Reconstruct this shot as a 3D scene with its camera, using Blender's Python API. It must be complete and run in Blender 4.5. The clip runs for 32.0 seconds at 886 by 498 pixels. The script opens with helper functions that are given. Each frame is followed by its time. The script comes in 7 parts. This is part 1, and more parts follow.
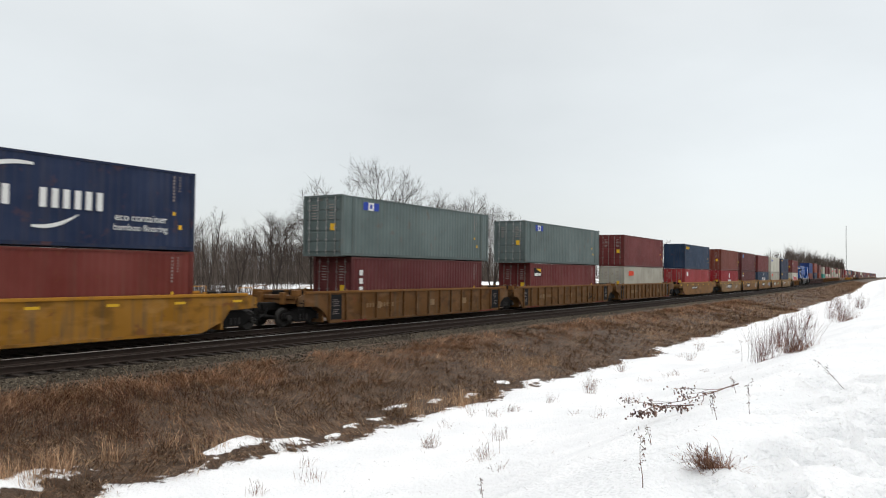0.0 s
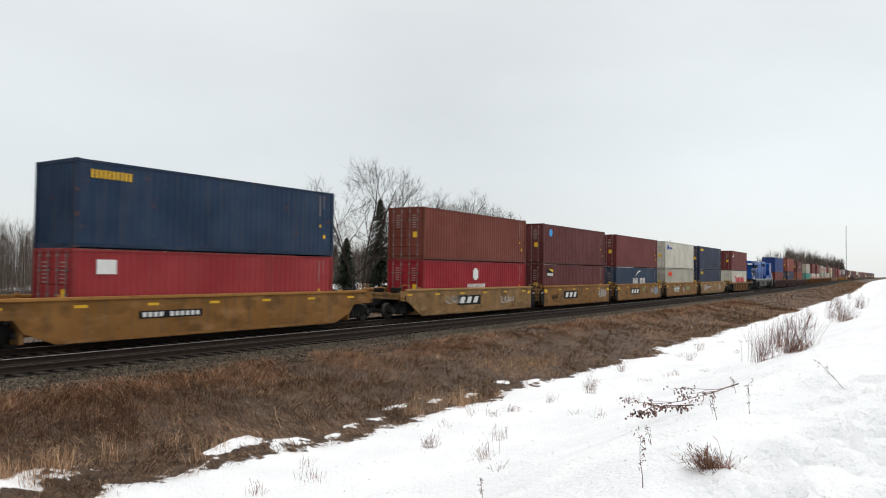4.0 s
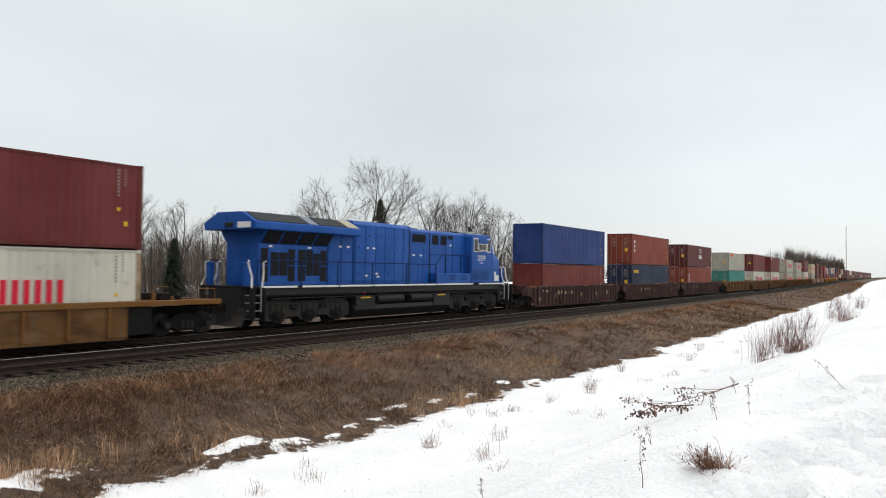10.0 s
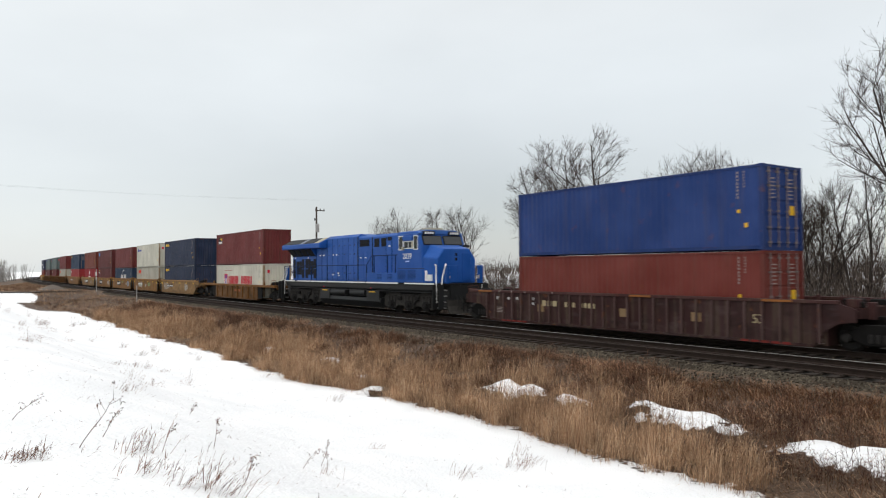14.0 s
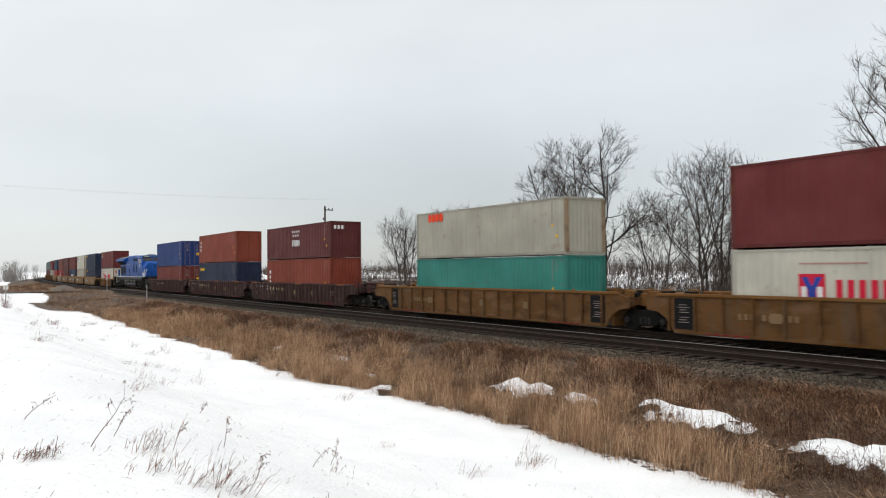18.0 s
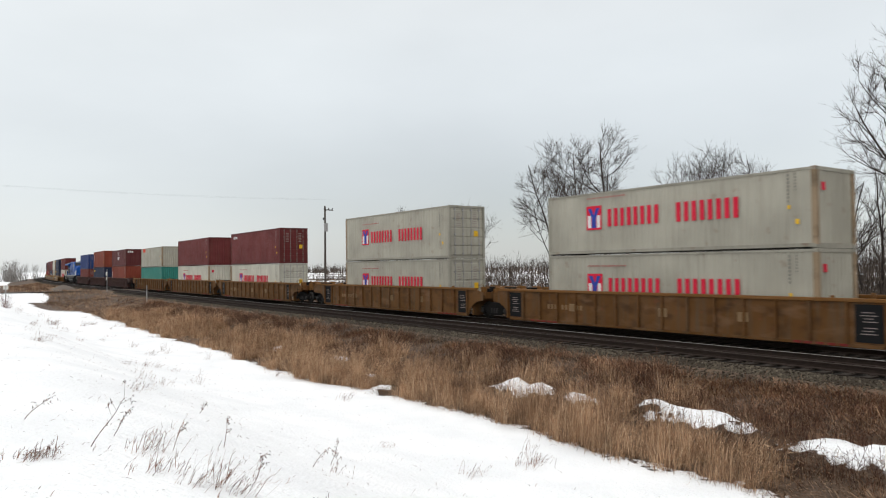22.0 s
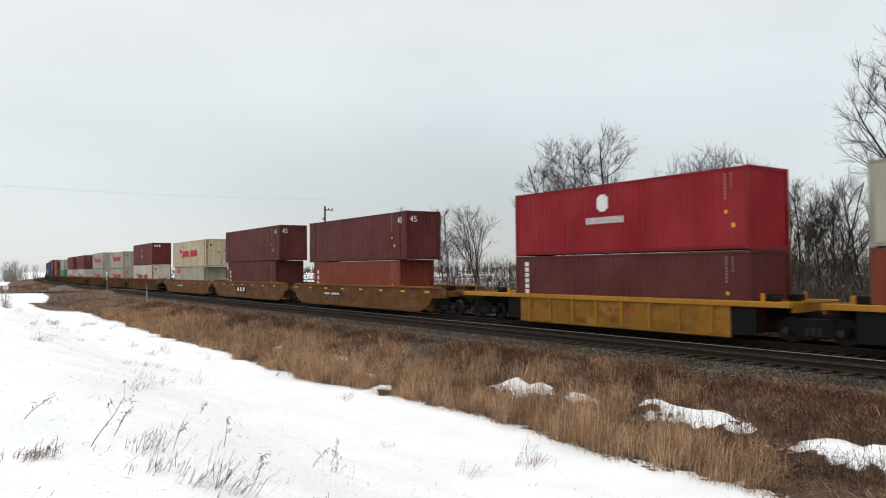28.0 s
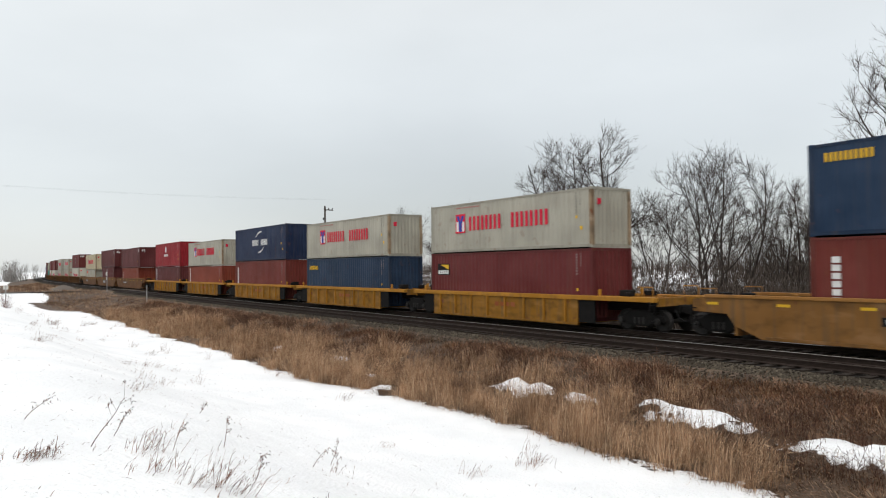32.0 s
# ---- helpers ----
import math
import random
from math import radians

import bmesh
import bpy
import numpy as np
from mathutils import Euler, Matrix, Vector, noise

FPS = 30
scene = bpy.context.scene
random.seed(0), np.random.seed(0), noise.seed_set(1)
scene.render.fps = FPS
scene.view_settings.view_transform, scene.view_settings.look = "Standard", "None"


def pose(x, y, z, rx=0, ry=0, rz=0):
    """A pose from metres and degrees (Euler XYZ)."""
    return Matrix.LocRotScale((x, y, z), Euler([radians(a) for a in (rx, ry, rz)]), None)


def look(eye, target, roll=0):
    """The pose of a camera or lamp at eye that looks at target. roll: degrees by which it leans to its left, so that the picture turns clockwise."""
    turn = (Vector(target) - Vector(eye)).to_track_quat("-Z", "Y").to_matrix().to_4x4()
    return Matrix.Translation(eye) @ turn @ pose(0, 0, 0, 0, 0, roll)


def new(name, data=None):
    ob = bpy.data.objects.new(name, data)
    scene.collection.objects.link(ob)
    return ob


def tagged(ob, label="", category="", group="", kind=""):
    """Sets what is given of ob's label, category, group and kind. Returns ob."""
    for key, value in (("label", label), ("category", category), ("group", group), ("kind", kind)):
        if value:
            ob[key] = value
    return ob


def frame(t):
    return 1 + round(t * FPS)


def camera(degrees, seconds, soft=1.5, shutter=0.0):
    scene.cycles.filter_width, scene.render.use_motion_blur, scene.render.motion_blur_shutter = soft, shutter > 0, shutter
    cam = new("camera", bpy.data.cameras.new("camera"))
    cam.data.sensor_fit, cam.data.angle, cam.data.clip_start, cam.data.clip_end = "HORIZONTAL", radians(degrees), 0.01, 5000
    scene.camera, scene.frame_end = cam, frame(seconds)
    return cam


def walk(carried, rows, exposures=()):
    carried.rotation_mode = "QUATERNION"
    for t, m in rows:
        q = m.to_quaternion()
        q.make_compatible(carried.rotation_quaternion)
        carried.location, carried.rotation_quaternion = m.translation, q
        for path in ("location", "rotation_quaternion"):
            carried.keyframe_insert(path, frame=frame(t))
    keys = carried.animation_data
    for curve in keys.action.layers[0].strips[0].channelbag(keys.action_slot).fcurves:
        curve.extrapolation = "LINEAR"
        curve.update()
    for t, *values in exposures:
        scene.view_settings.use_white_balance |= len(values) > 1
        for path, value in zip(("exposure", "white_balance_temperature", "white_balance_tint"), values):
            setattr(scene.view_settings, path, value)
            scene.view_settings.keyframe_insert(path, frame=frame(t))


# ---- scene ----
# The railway runs along x, nearly straight, and bends gently away at both ends.
# z = 0 is the top of the rails; the camera stands on a snowy bank south of the line.
SPEED = 18.146
TRAIN_Y, SIDING_Y = 23.66, 19.75


def bend(x):
    u = max(abs(x) - 35.0, 0.0)
    if x > 280:
        d = x - 280.0
        return 6.0 + 0.012 * d + 12.95 * (1 - math.exp(-d / 350.0))
    c = (1.0e-4 if x > 0 else 0.9e-4) * u * u
    if x < -170:
        c += 1.5e-4 * (x + 170) ** 2
    return min(c, 400.0)


def bend_turn(x):
    return math.degrees(math.atan((bend(x + 0.5) - bend(x - 0.5))))


EYE = (0.0, 0.0, 2.56)


def aim(yaw, tilt, roll):
    y, t = radians(yaw), radians(tilt)
    way = Vector((math.sin(y) * math.cos(t), math.cos(y) * math.cos(t), math.sin(t)))
    return look(EYE, Vector(EYE) + way * 10, -roll)


cam = camera(62.95, 32.0, soft=1.1, shutter=0.18)
EAST, WEST = (56.61, 1.67, -0.80), (-55.35, 1.52, 0.56)
walk(cam, [
    (0.0, aim(*EAST)), (5.0, aim(*EAST)), (10.8, aim(*EAST)), (11.07, aim(*EAST)),
    (11.3, aim(46.47, 1.71, -0.65)), (11.5, aim(33.3, 1.6, -0.5)), (11.7, aim(17.72, 1.37, -0.30)),
    (12.0, aim(-5.85, 1.22, -0.2)), (12.1, aim(-11.6, 1.23, -0.26)), (12.5, aim(-26.88, 1.24, -0.30)),
    (13.0, aim(-46.12, 1.42, 0.0)), (13.3, aim(-56.5, 1.45, -0.05)), (13.5, aim(-56.41, 1.48, 0.05)),
    (14.0, aim(-54.68, 1.61, 0.35)), (14.4, aim(*WEST)), (15.0, aim(*WEST)), (24.0, aim(*WEST)), (32.0, aim(*WEST)),
], exposures=[(0, 0.0), (11.1, 0.0), (11.5, 0.12), (11.9, 0.42), (12.5, 0.60), (13.0, 0.54), (13.4, 0.24), (14.0, 0.04), (14.6, 0.0), (32, 0.0)])

# ---- light: an overcast March day ----
world = bpy.data.worlds.new("overcast")
scene.world = world
world.use_nodes = True
wn, wl = world.node_tree.nodes, world.node_tree.links
wn.clear()
w_out = wn.new("ShaderNodeOutputWorld")
w_bg = wn.new("ShaderNodeBackground")
w_sky = wn.new("ShaderNodeTexSky")
w_sky.sky_type, w_sky.sun_disc = "NISHITA", False
w_sky.sun_elevation, w_sky.sun_rotation = radians(40), radians(150)
w_co = wn.new("ShaderNodeTexCoord")
w_map = wn.new("ShaderNodeMapping")
w_map.inputs["Scale"].default_value = (1.0, 1.0, 2.6)
w_noise = wn.new("ShaderNodeTexNoise")
w_noise.inputs["Scale"].default_value, w_noise.inputs["Detail"].default_value = 1.7, 5.0
w_sep = wn.new("ShaderNodeSeparateXYZ")
w_ramp = wn.new("ShaderNodeValToRGB")
w_ramp.color_ramp.elements[0].position, w_ramp.color_ramp.elements[0].color = 0.0, (0.665, 0.688, 0.696, 1)
w_ramp.color_ramp.elements[1].position, w_ramp.color_ramp.elements[1].color = 1.0, (1.71, 1.69, 1.66, 1)
for p, c in ((0.10, (0.682, 0.708, 0.714, 1)), (0.28, (0.715, 0.742, 0.742, 1)), (0.45, (0.80, 0.815, 0.807, 1)), (0.70, (1.265, 1.260, 1.240, 1))):
    e = w_ramp.color_ramp.elements.new(p)
    e.color = c
w_cloud = wn.new("ShaderNodeMapRange")
w_cloud.inputs["From Min"].default_value, w_cloud.inputs["From Max"].default_value = 0.3, 0.7
w_cloud.inputs["To Min"].default_value, w_cloud.inputs["To Max"].default_value = 0.93, 1.08
w_mul = wn.new("ShaderNodeMix")
w_mul.data_type, w_mul.blend_type = "RGBA", "MULTIPLY"
w_mul.inputs["Factor"].default_value = 1.0
w_mix = wn.new("ShaderNodeMix")
w_mix.data_type = "RGBA"
w_mix.inputs["Factor"].default_value = 0.02
wl.new(w_co.outputs["Generated"], w_map.inputs["Vector"])
wl.new(w_map.outputs["Vector"], w_noise.inputs["Vector"])
wl.new(w_co.outputs["Generated"], w_sep.inputs["Vector"])
wl.new(w_sep.outputs["Z"], w_ramp.inputs["Fac"])
wl.new(w_noise.outputs["Fac"], w_cloud.inputs["Value"])
wl.new(w_ramp.outputs["Color"], w_mul.inputs["A"])
w_abs = wn.new("ShaderNodeMath")
w_abs.operation = "ABSOLUTE"
wl.new(w_sep.outputs["X"], w_abs.inputs[0])
w_far = wn.new("ShaderNodeMapRange")
w_far.interpolation_type = "SMOOTHSTEP"
w_far.inputs["From Min"].default_value, w_far.inputs["From Max"].default_value = 0.78, 1.0
w_far.inputs["To Min"].default_value, w_far.inputs["To Max"].default_value = 1.0, 1.11
wl.new(w_abs.outputs[0], w_far.inputs["Value"])
w_both = wn.new("ShaderNodeMath")
w_both.operation = "MULTIPLY"
wl.new(w_cloud.outputs["Result"], w_both.inputs[0])
wl.new(w_far.outputs["Result"], w_both.inputs[1])
def sky_step(axis, lo, hi):
    """A smooth step along one axis of the sky."""
    r = wn.new("ShaderNodeMapRange")
    r.interpolation_type = "SMOOTHSTEP"
    r.inputs["From Min"].default_value, r.inputs["From Max"].default_value = min(lo, hi), max(lo, hi)
    r.inputs["To Min"].default_value, r.inputs["To Max"].default_value = (0.0, 1.0) if lo < hi else (1.0, 0.0)
    wl.new(w_sep.outputs[axis], r.inputs["Value"])
    return r.outputs["Result"]


def times(a, b):
    m = wn.new("ShaderNodeMath")
    m.operation = "MULTIPLY"
    wl.new(a, m.inputs[0])
    if isinstance(b, float):
        m.inputs[1].default_value = b
    else:
        wl.new(b, m.inputs[1])
    return m.outputs[0]


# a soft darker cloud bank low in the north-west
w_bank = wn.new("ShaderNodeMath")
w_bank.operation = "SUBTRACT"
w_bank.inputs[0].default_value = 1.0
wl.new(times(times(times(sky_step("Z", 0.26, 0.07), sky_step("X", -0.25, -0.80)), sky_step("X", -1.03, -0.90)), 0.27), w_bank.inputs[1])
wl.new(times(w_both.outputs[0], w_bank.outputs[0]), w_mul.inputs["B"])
wl.new(w_mul.outputs["Result"], w_mix.inputs["A"])
wl.new(w_sky.outputs["Color"], w_mix.inputs["B"])
wl.new(w_mix.outputs["Result"], w_bg.inputs["Color"])
w_bg.inputs["Strength"].default_value = 1.0
wl.new(w_bg.outputs["Background"], w_out.inputs["Surface"])

sun = new("sun", bpy.data.lights.new("sun", "SUN"))
sun.data.energy, sun.data.angle, sun.data.color = 0.5, radians(25), (1.0, 0.97, 0.93)
sun.matrix_world = look((0, 0, 50), (-7, 7, 12))


# ---- materials ----
def mat(name, rough=0.6, metal=0.0):
    m = bpy.data.materials.new(name)
    m.use_nodes = True
    n = m.node_tree.nodes
    b = n["Principled BSDF"]
    b.inputs["Roughness"].default_value, b.inputs["Metallic"].default_value = rough, metal
    return m, n, m.node_tree.links, b


def rgb(c, k=1.0):
    return (min(c[0] * k, 1), min(c[1] * k, 1), min(c[2] * k, 1), 1)


def ramp(n, stops):
    r = n.new("ShaderNodeValToRGB")
    el = r.color_ramp.elements
    el[0].position, el[0].color = stops[0][0], rgb(stops[0][1])
    el[1].position, el[1].color = stops[-1][0], rgb(stops[-1][1])
    for p, c in stops[1:-1]:
        el.new(p).color = rgb(c)
    return r


def noise_tex(n, l, scale, detail=4.0, vec=None, stretch=None, coord="Object"):
    t = n.new("ShaderNodeTexNoise")
    t.inputs["Scale"].default_value, t.inputs["Detail"].default_value = scale, detail
    src = vec
    if src is None:
        src = n.new("ShaderNodeTexCoord").outputs[coord]
    if stretch:
        mp = n.new("ShaderNodeMapping")
        mp.inputs["Scale"].default_value = stretch
        l.new(src, mp.inputs["Vector"])
        src = mp.outputs["Vector"]
    l.new(src, t.inputs["Vector"])
    return t


def mix_rgb(n, l, fac, a, b, mode="MIX"):
    m = n.new("ShaderNodeMix")
    m.data_type, m.blend_type = "RGBA", mode
    for key, v in (("Factor", fac), ("A", a), ("B", b)):
        if isinstance(v, (int, float)):
            m.inputs[key].default_value = v
        elif isinstance(v, tuple):
            m.inputs[key].default_value = v
        else:
            l.new(v, m.inputs[key])
    return m.outputs["Result"]


def add_bump(n, l, b, height, strength, dist=0.02):
    bp = n.new("ShaderNodeBump")
    bp.inputs["Strength"].default_value, bp.inputs["Distance"].default_value = strength, dist
    l.new(height, bp.inputs["Height"])
    l.new(bp.outputs["Normal"], b.inputs["Normal"])


def paint(name, color, dirt=0.35, rust=0.25, rough=0.5, dirt_color=(0.10, 0.075, 0.05), rust_color=(0.16, 0.06, 0.025)):
    """Weathered paint on steel: faded patches, streaks running down, rust spots."""
    m, n, l, b = mat(name, rough)
    at = n.new("ShaderNodeTexCoord").outputs["Object"]
    info = n.new("ShaderNodeObjectInfo")
    vec = n.new("ShaderNodeVectorMath")
    sc = n.new("ShaderNodeMath")
    sc.operation = "MULTIPLY"
    sc.inputs[1].default_value = 37.0
    l.new(info.outputs["Random"], sc.inputs[0])
    l.new(at, vec.inputs[0])
    l.new(sc.outputs[0], vec.inputs[1])
    v = vec.outputs[0]
    fade = noise_tex(n, l, 0.55, 3.0, v)
    base = mix_rgb(n, l, ramped(n, l, fade.outputs["Fac"], 0.35, 0.7), rgb(color, 0.86), rgb(tuple(c * 1.08 + 0.012 for c in color)))
    streak = noise_tex(n, l, 1.0, 6.0, v, (5.0, 5.0, 0.35))
    s = ramped(n, l, streak.outputs["Fac"], 0.50, 0.78)
    base = mix_rgb(n, l, scaled(n, l, s, dirt), base, rgb(dirt_color))
    if rust > 0.6:  # worn, sooty patches
        worn = noise_tex(n, l, 1.3, 8.0, v, (1.0, 1.0, 1.8))
        base = mix_rgb(n, l, scaled(n, l, ramped(n, l, worn.outputs["Fac"], 0.50, 0.68), 0.6), base, rgb(tuple(c * 0.30 + 0.006 for c in color)))
        pale = noise_tex(n, l, 0.9, 6.0, v, (1.0, 1.0, 2.6))
        base = mix_rgb(n, l, scaled(n, l, ramped(n, l, pale.outputs["Fac"], 0.54, 0.70), 0.5), base, rgb(tuple(c * 1.25 + 0.05 for c in color)))
    spots = noise_tex(n, l, 2.3, 9.0, v)
    r = ramped(n, l, spots.outputs["Fac"], 0.63, 0.70)
    base = mix_rgb(n, l, scaled(n, l, r, rust), base, rgb(rust_color))
    l.new(base, b.inputs["Base Color"])
    rr = n.new("ShaderNodeMapRange")
    rr.inputs["To Min"].default_value, rr.inputs["To Max"].default_value = rough - 0.08, rough + 0.22
    l.new(spots.outputs["Fac"], rr.inputs["Value"])
    l.new(rr.outputs["Result"], b.inputs["Roughness"])
    add_bump(n, l, b, spots.outputs["Fac"], 0.12, 0.01)
    b.inputs["Specular IOR Level"].default_value = 0.16
    return m


def ramped(n, l, src, lo, hi):
    r = n.new("ShaderNodeMapRange")
    r.inputs["From Min"].default_value, r.inputs["From Max"].default_value = lo, hi
    l.new(src, r.inputs["Value"])
    return r.outputs["Result"]


def scaled(n, l, src, k):
    s = n.new("ShaderNodeMath")
    s.operation = "MULTIPLY"
    s.inputs[1].default_value = k
    l.new(src, s.inputs[0])
    return s.outputs[0]


def plain(name, color, rough=0.6, metal=0.0, var=0.25, scale=6.0, bump=0.15):
    m, n, l, b = mat(name, rough, metal)
    t = noise_tex(n, l, scale, 6.0)
    l.new(mix_rgb(n, l, t.outputs["Fac"], rgb(color, 1 - var), rgb(color, 1 + var)), b.inputs["Base Color"])
    add_bump(n, l, b, t.outputs["Fac"], bump, 0.01)
    if metal == 0:
        b.inputs["Specular IOR Level"].default_value = 0.15
    return m


def island(name, stops, rough=0.8, trans=0.0):
    """Dry stalks and twigs: each one its own tint."""
    m, n, l, b = mat(name, rough)
    geo = n.new("ShaderNodeNewGeometry")
    r = ramp(n, stops)
    l.new(geo.outputs["Random Per Island"], r.inputs["Fac"])
    patch = noise_tex(n, l, 0.35, 3.0)
    k = n.new("ShaderNodeMapRange")
    k.inputs["To Min"].default_value, k.inputs["To Max"].default_value = 0.65, 1.35
    l.new(patch.outputs["Fac"], k.inputs["Value"])
    fine = noise_tex(n, l, 1.9, 4.0)
    k2 = n.new("ShaderNodeMapRange")
    k2.inputs["From Min"].default_value, k2.inputs["From Max"].default_value = 0.3, 0.7
    k2.inputs["To Min"].default_value, k2.inputs["To Max"].default_value = 0.62, 1.4
    l.new(fine.outputs["Fac"], k2.inputs["Value"])
    c = mix_rgb(n, l, 1.0, r.outputs["Color"], k.outputs["Result"], "MULTIPLY")
    l.new(mix_rgb(n, l, 1.0, c, k2.outputs["Result"], "MULTIPLY"), b.inputs["Base Color"])
    b.inputs["Specular IOR Level"].default_value = 0.2
    return m


MAROON, DKRED, BRICK, ORANGE = (0.100, 0.020, 0.020), (0.132, 0.023, 0.022), (0.155, 0.030, 0.022), (0.21, 0.040, 0.020)
CORAL, CRIMSON, RUSTY = (0.29, 0.028, 0.032), (0.26, 0.009, 0.016), (0.15, 0.034, 0.021)
NAVY, BLUE, TEALB, SLATE = (0.015, 0.025, 0.058), (0.015, 0.042, 0.165), (0.016, 0.036, 0.074), (0.013, 0.033, 0.072)
GREY, LTGREY, WHITE, CREAM = (0.115, 0.150, 0.146), (0.39, 0.37, 0.305), (0.56, 0.54, 0.455), (0.53, 0.46, 0.31)
TEAL, CMA = (0.036, 0.22, 0.18), (0.012, 0.023, 0.062)
PAINTS = {}


def paint_of(color, dirt=0.3, rust=0.25, rough=0.5):
    key = (color, dirt, rust)
    if key not in PAINTS:
        PAINTS[key] = paint("weathered_paint", color, dirt, rust, rough)
    return PAINTS[key]


STEEL_DARK = plain("grimy_dark_steel", (0.010, 0.009, 0.0085), 0.8, 0.0, 0.4, 5.0)
WHEEL_STEEL = plain("wheel_steel", (0.017, 0.0145, 0.0125), 0.75, 0.1, 0.4, 5.0)
RAIL_HEAD = plain("worn_rail_head", (0.30, 0.29, 0.28), 0.38, 0.9, 0.15, 3.0, 0.02)
RAIL_DULL = plain("dull_rail_head", (0.042, 0.033, 0.028), 0.75, 0.0, 0.3, 5.0, 0.05)
RAIL_SIDE = plain("rusty_rail", (0.028, 0.0195, 0.0155), 0.85, 0.0, 0.35, 7.0)
RUBBER = plain("black_rubber", (0.015, 0.015, 0.015), 0.7, 0.0, 0.3)
BLACKP = plain("black_paint", (0.010, 0.010, 0.011), 0.7, 0.0, 0.3)
WHITEP = plain("white_lettering", (0.72, 0.72, 0.70), 0.6, 0.0, 0.12, 4.0, 0.02)
YELLOWP = plain("yellow_marking", (0.72, 0.43, 0.03), 0.6, 0.0, 0.15, 4.0, 0.02)
REDP = plain("red_lettering", (0.60, 0.02, 0.05), 0.6, 0.0, 0.15, 4.0, 0.02)
ORANGEP = plain("orange_red_lettering", (0.75, 0.06, 0.02), 0.6, 0.0, 0.15, 4.0, 0.02)
BLUEP = plain("blue_marking", (0.03, 0.06, 0.33), 0.6, 0.0, 0.15, 4.0, 0.02)
CYANP = plain("light_blue_marking", (0.06, 0.33, 0.72), 0.6, 0.0, 0.15, 4.0, 0.02)
ZINC = plain("galvanised_rod", (0.35, 0.34, 0.33), 0.5, 0.5, 0.2)
GLASS, gn, gl, gb = mat("dark_window_glass", 0.06)
gb.inputs["Base Color"].default_value = (0.012, 0.015, 0.018, 1)


# ---- mesh helpers ----
def mesh_of(name, verts, faces, smooth=False):
    me = bpy.data.meshes.new(name)
    me.from_pydata([tuple(v) for v in verts], [], faces)
    if smooth:
        me.polygons.foreach_set("use_smooth", [True] * len(me.polygons))
    me.update()
    return me


def boxes(name, items, bevel=0.0):
    """A mesh of boxes (x0, x1, y0, y1, z0, z1), with eased edges where bevel is given."""
    if bevel:
        bm = bmesh.new()
        for x0, x1, y0, y1, z0, z1 in items:
            r = bmesh.ops.create_cube(bm, size=1.0)
            for v in r["verts"]:
                v.co = Vector(((x0 + x1) / 2 + v.co.x * (x1 - x0), (y0 + y1) / 2 + v.co.y * (y1 - y0), (z0 + z1) / 2 + v.co.z * (z1 - z0)))
        bmesh.ops.bevel(bm, geom=bm.edges[:], offset=bevel, segments=1, affect="EDGES")
        return finish(name, bm)
    vs, fs = [], []
    for x0, x1, y0, y1, z0, z1 in items:
        k = len(vs)
        vs += [(x0, y0, z0), (x1, y0, z0), (x1, y1, z0), (x0, y1, z0), (x0, y0, z1), (x1, y0, z1), (x1, y1, z1), (x0, y1, z1)]
        fs += [(k, k + 3, k + 2, k + 1), (k + 4, k + 5, k + 6, k + 7), (k, k + 1, k + 5, k + 4), (k + 1, k + 2, k + 6, k + 5), (k + 2, k + 3, k + 7, k + 6), (k + 3, k, k + 4, k + 7)]
    return mesh_of(name, vs, fs)


def finish(name, bm, smooth=False):
    me = bpy.data.meshes.new(name)
    bmesh.ops.recalc_face_normals(bm, faces=bm.faces[:])
    bm.to_mesh(me)
    bm.free()
    if smooth:
        me.polygons.foreach_set("use_smooth", [True] * len(me.polygons))
    return me


def prism(name, outline, y0, y1, bevel=0.0):
    """An (x, z) outline drawn out from y0 to y1."""
    n = len(outline)
    vs = [(x, y0, z) for x, z in outline] + [(x, y1, z) for x, z in outline]
    fs = [tuple(range(n)), tuple(range(2 * n - 1, n - 1, -1))] + [(i, i + n, (i + 1) % n + n, (i + 1) % n) for i in range(n)]
    bm = bmesh.new()
    bv = [bm.verts.new(v) for v in vs]
    for f in fs:
        bm.faces.new([bv[i] for i in f])
    bmesh.ops.recalc_face_normals(bm, faces=bm.faces[:])
    if bevel:
        bmesh.ops.bevel(bm, geom=bm.edges[:], offset=bevel, segments=1, affect="EDGES")
    return finish(name, bm)


def section(name, outline, x0, x1, bevel=0.0):
    """A (y, z) outline drawn out from x0 to x1."""
    me = prism(name, [(y, z) for y, z in outline], x0, x1, bevel)
    for v in me.vertices:
        v.co = (v.co.y, v.co.x, v.co.z)
    me.flip_normals()
    return me


def rod(name, pts, radius, sides=6):
    """A round bar along a line of points."""
    vs, fs = [], []
    pts = [Vector(p) for p in pts]
    for i, p in enumerate(pts):
        a = (pts[min(i + 1, len(pts) - 1)] - pts[max(i - 1, 0)]).normalized()
        u = a.orthogonal().normalized() if abs(a.z) > 0.9 else a.cross(Vector((0, 0, 1))).normalized()
        w = a.cross(u)
        for k in range(sides):
            g = 2 * math.pi * k / sides
            vs.append(p + (u * math.cos(g) + w * math.sin(g)) * radius)
    for i in range(len(pts) - 1):
        for k in range(sides):
            fs.append((i * sides + k, i * sides + (k + 1) % sides, (i + 1) * sides + (k + 1) % sides, (i + 1) * sides + k))
    fs += [tuple(range(sides))[::-1], tuple(range((len(pts) - 1) * sides, len(pts) * sides))]
    return mesh_of(name, vs, fs)


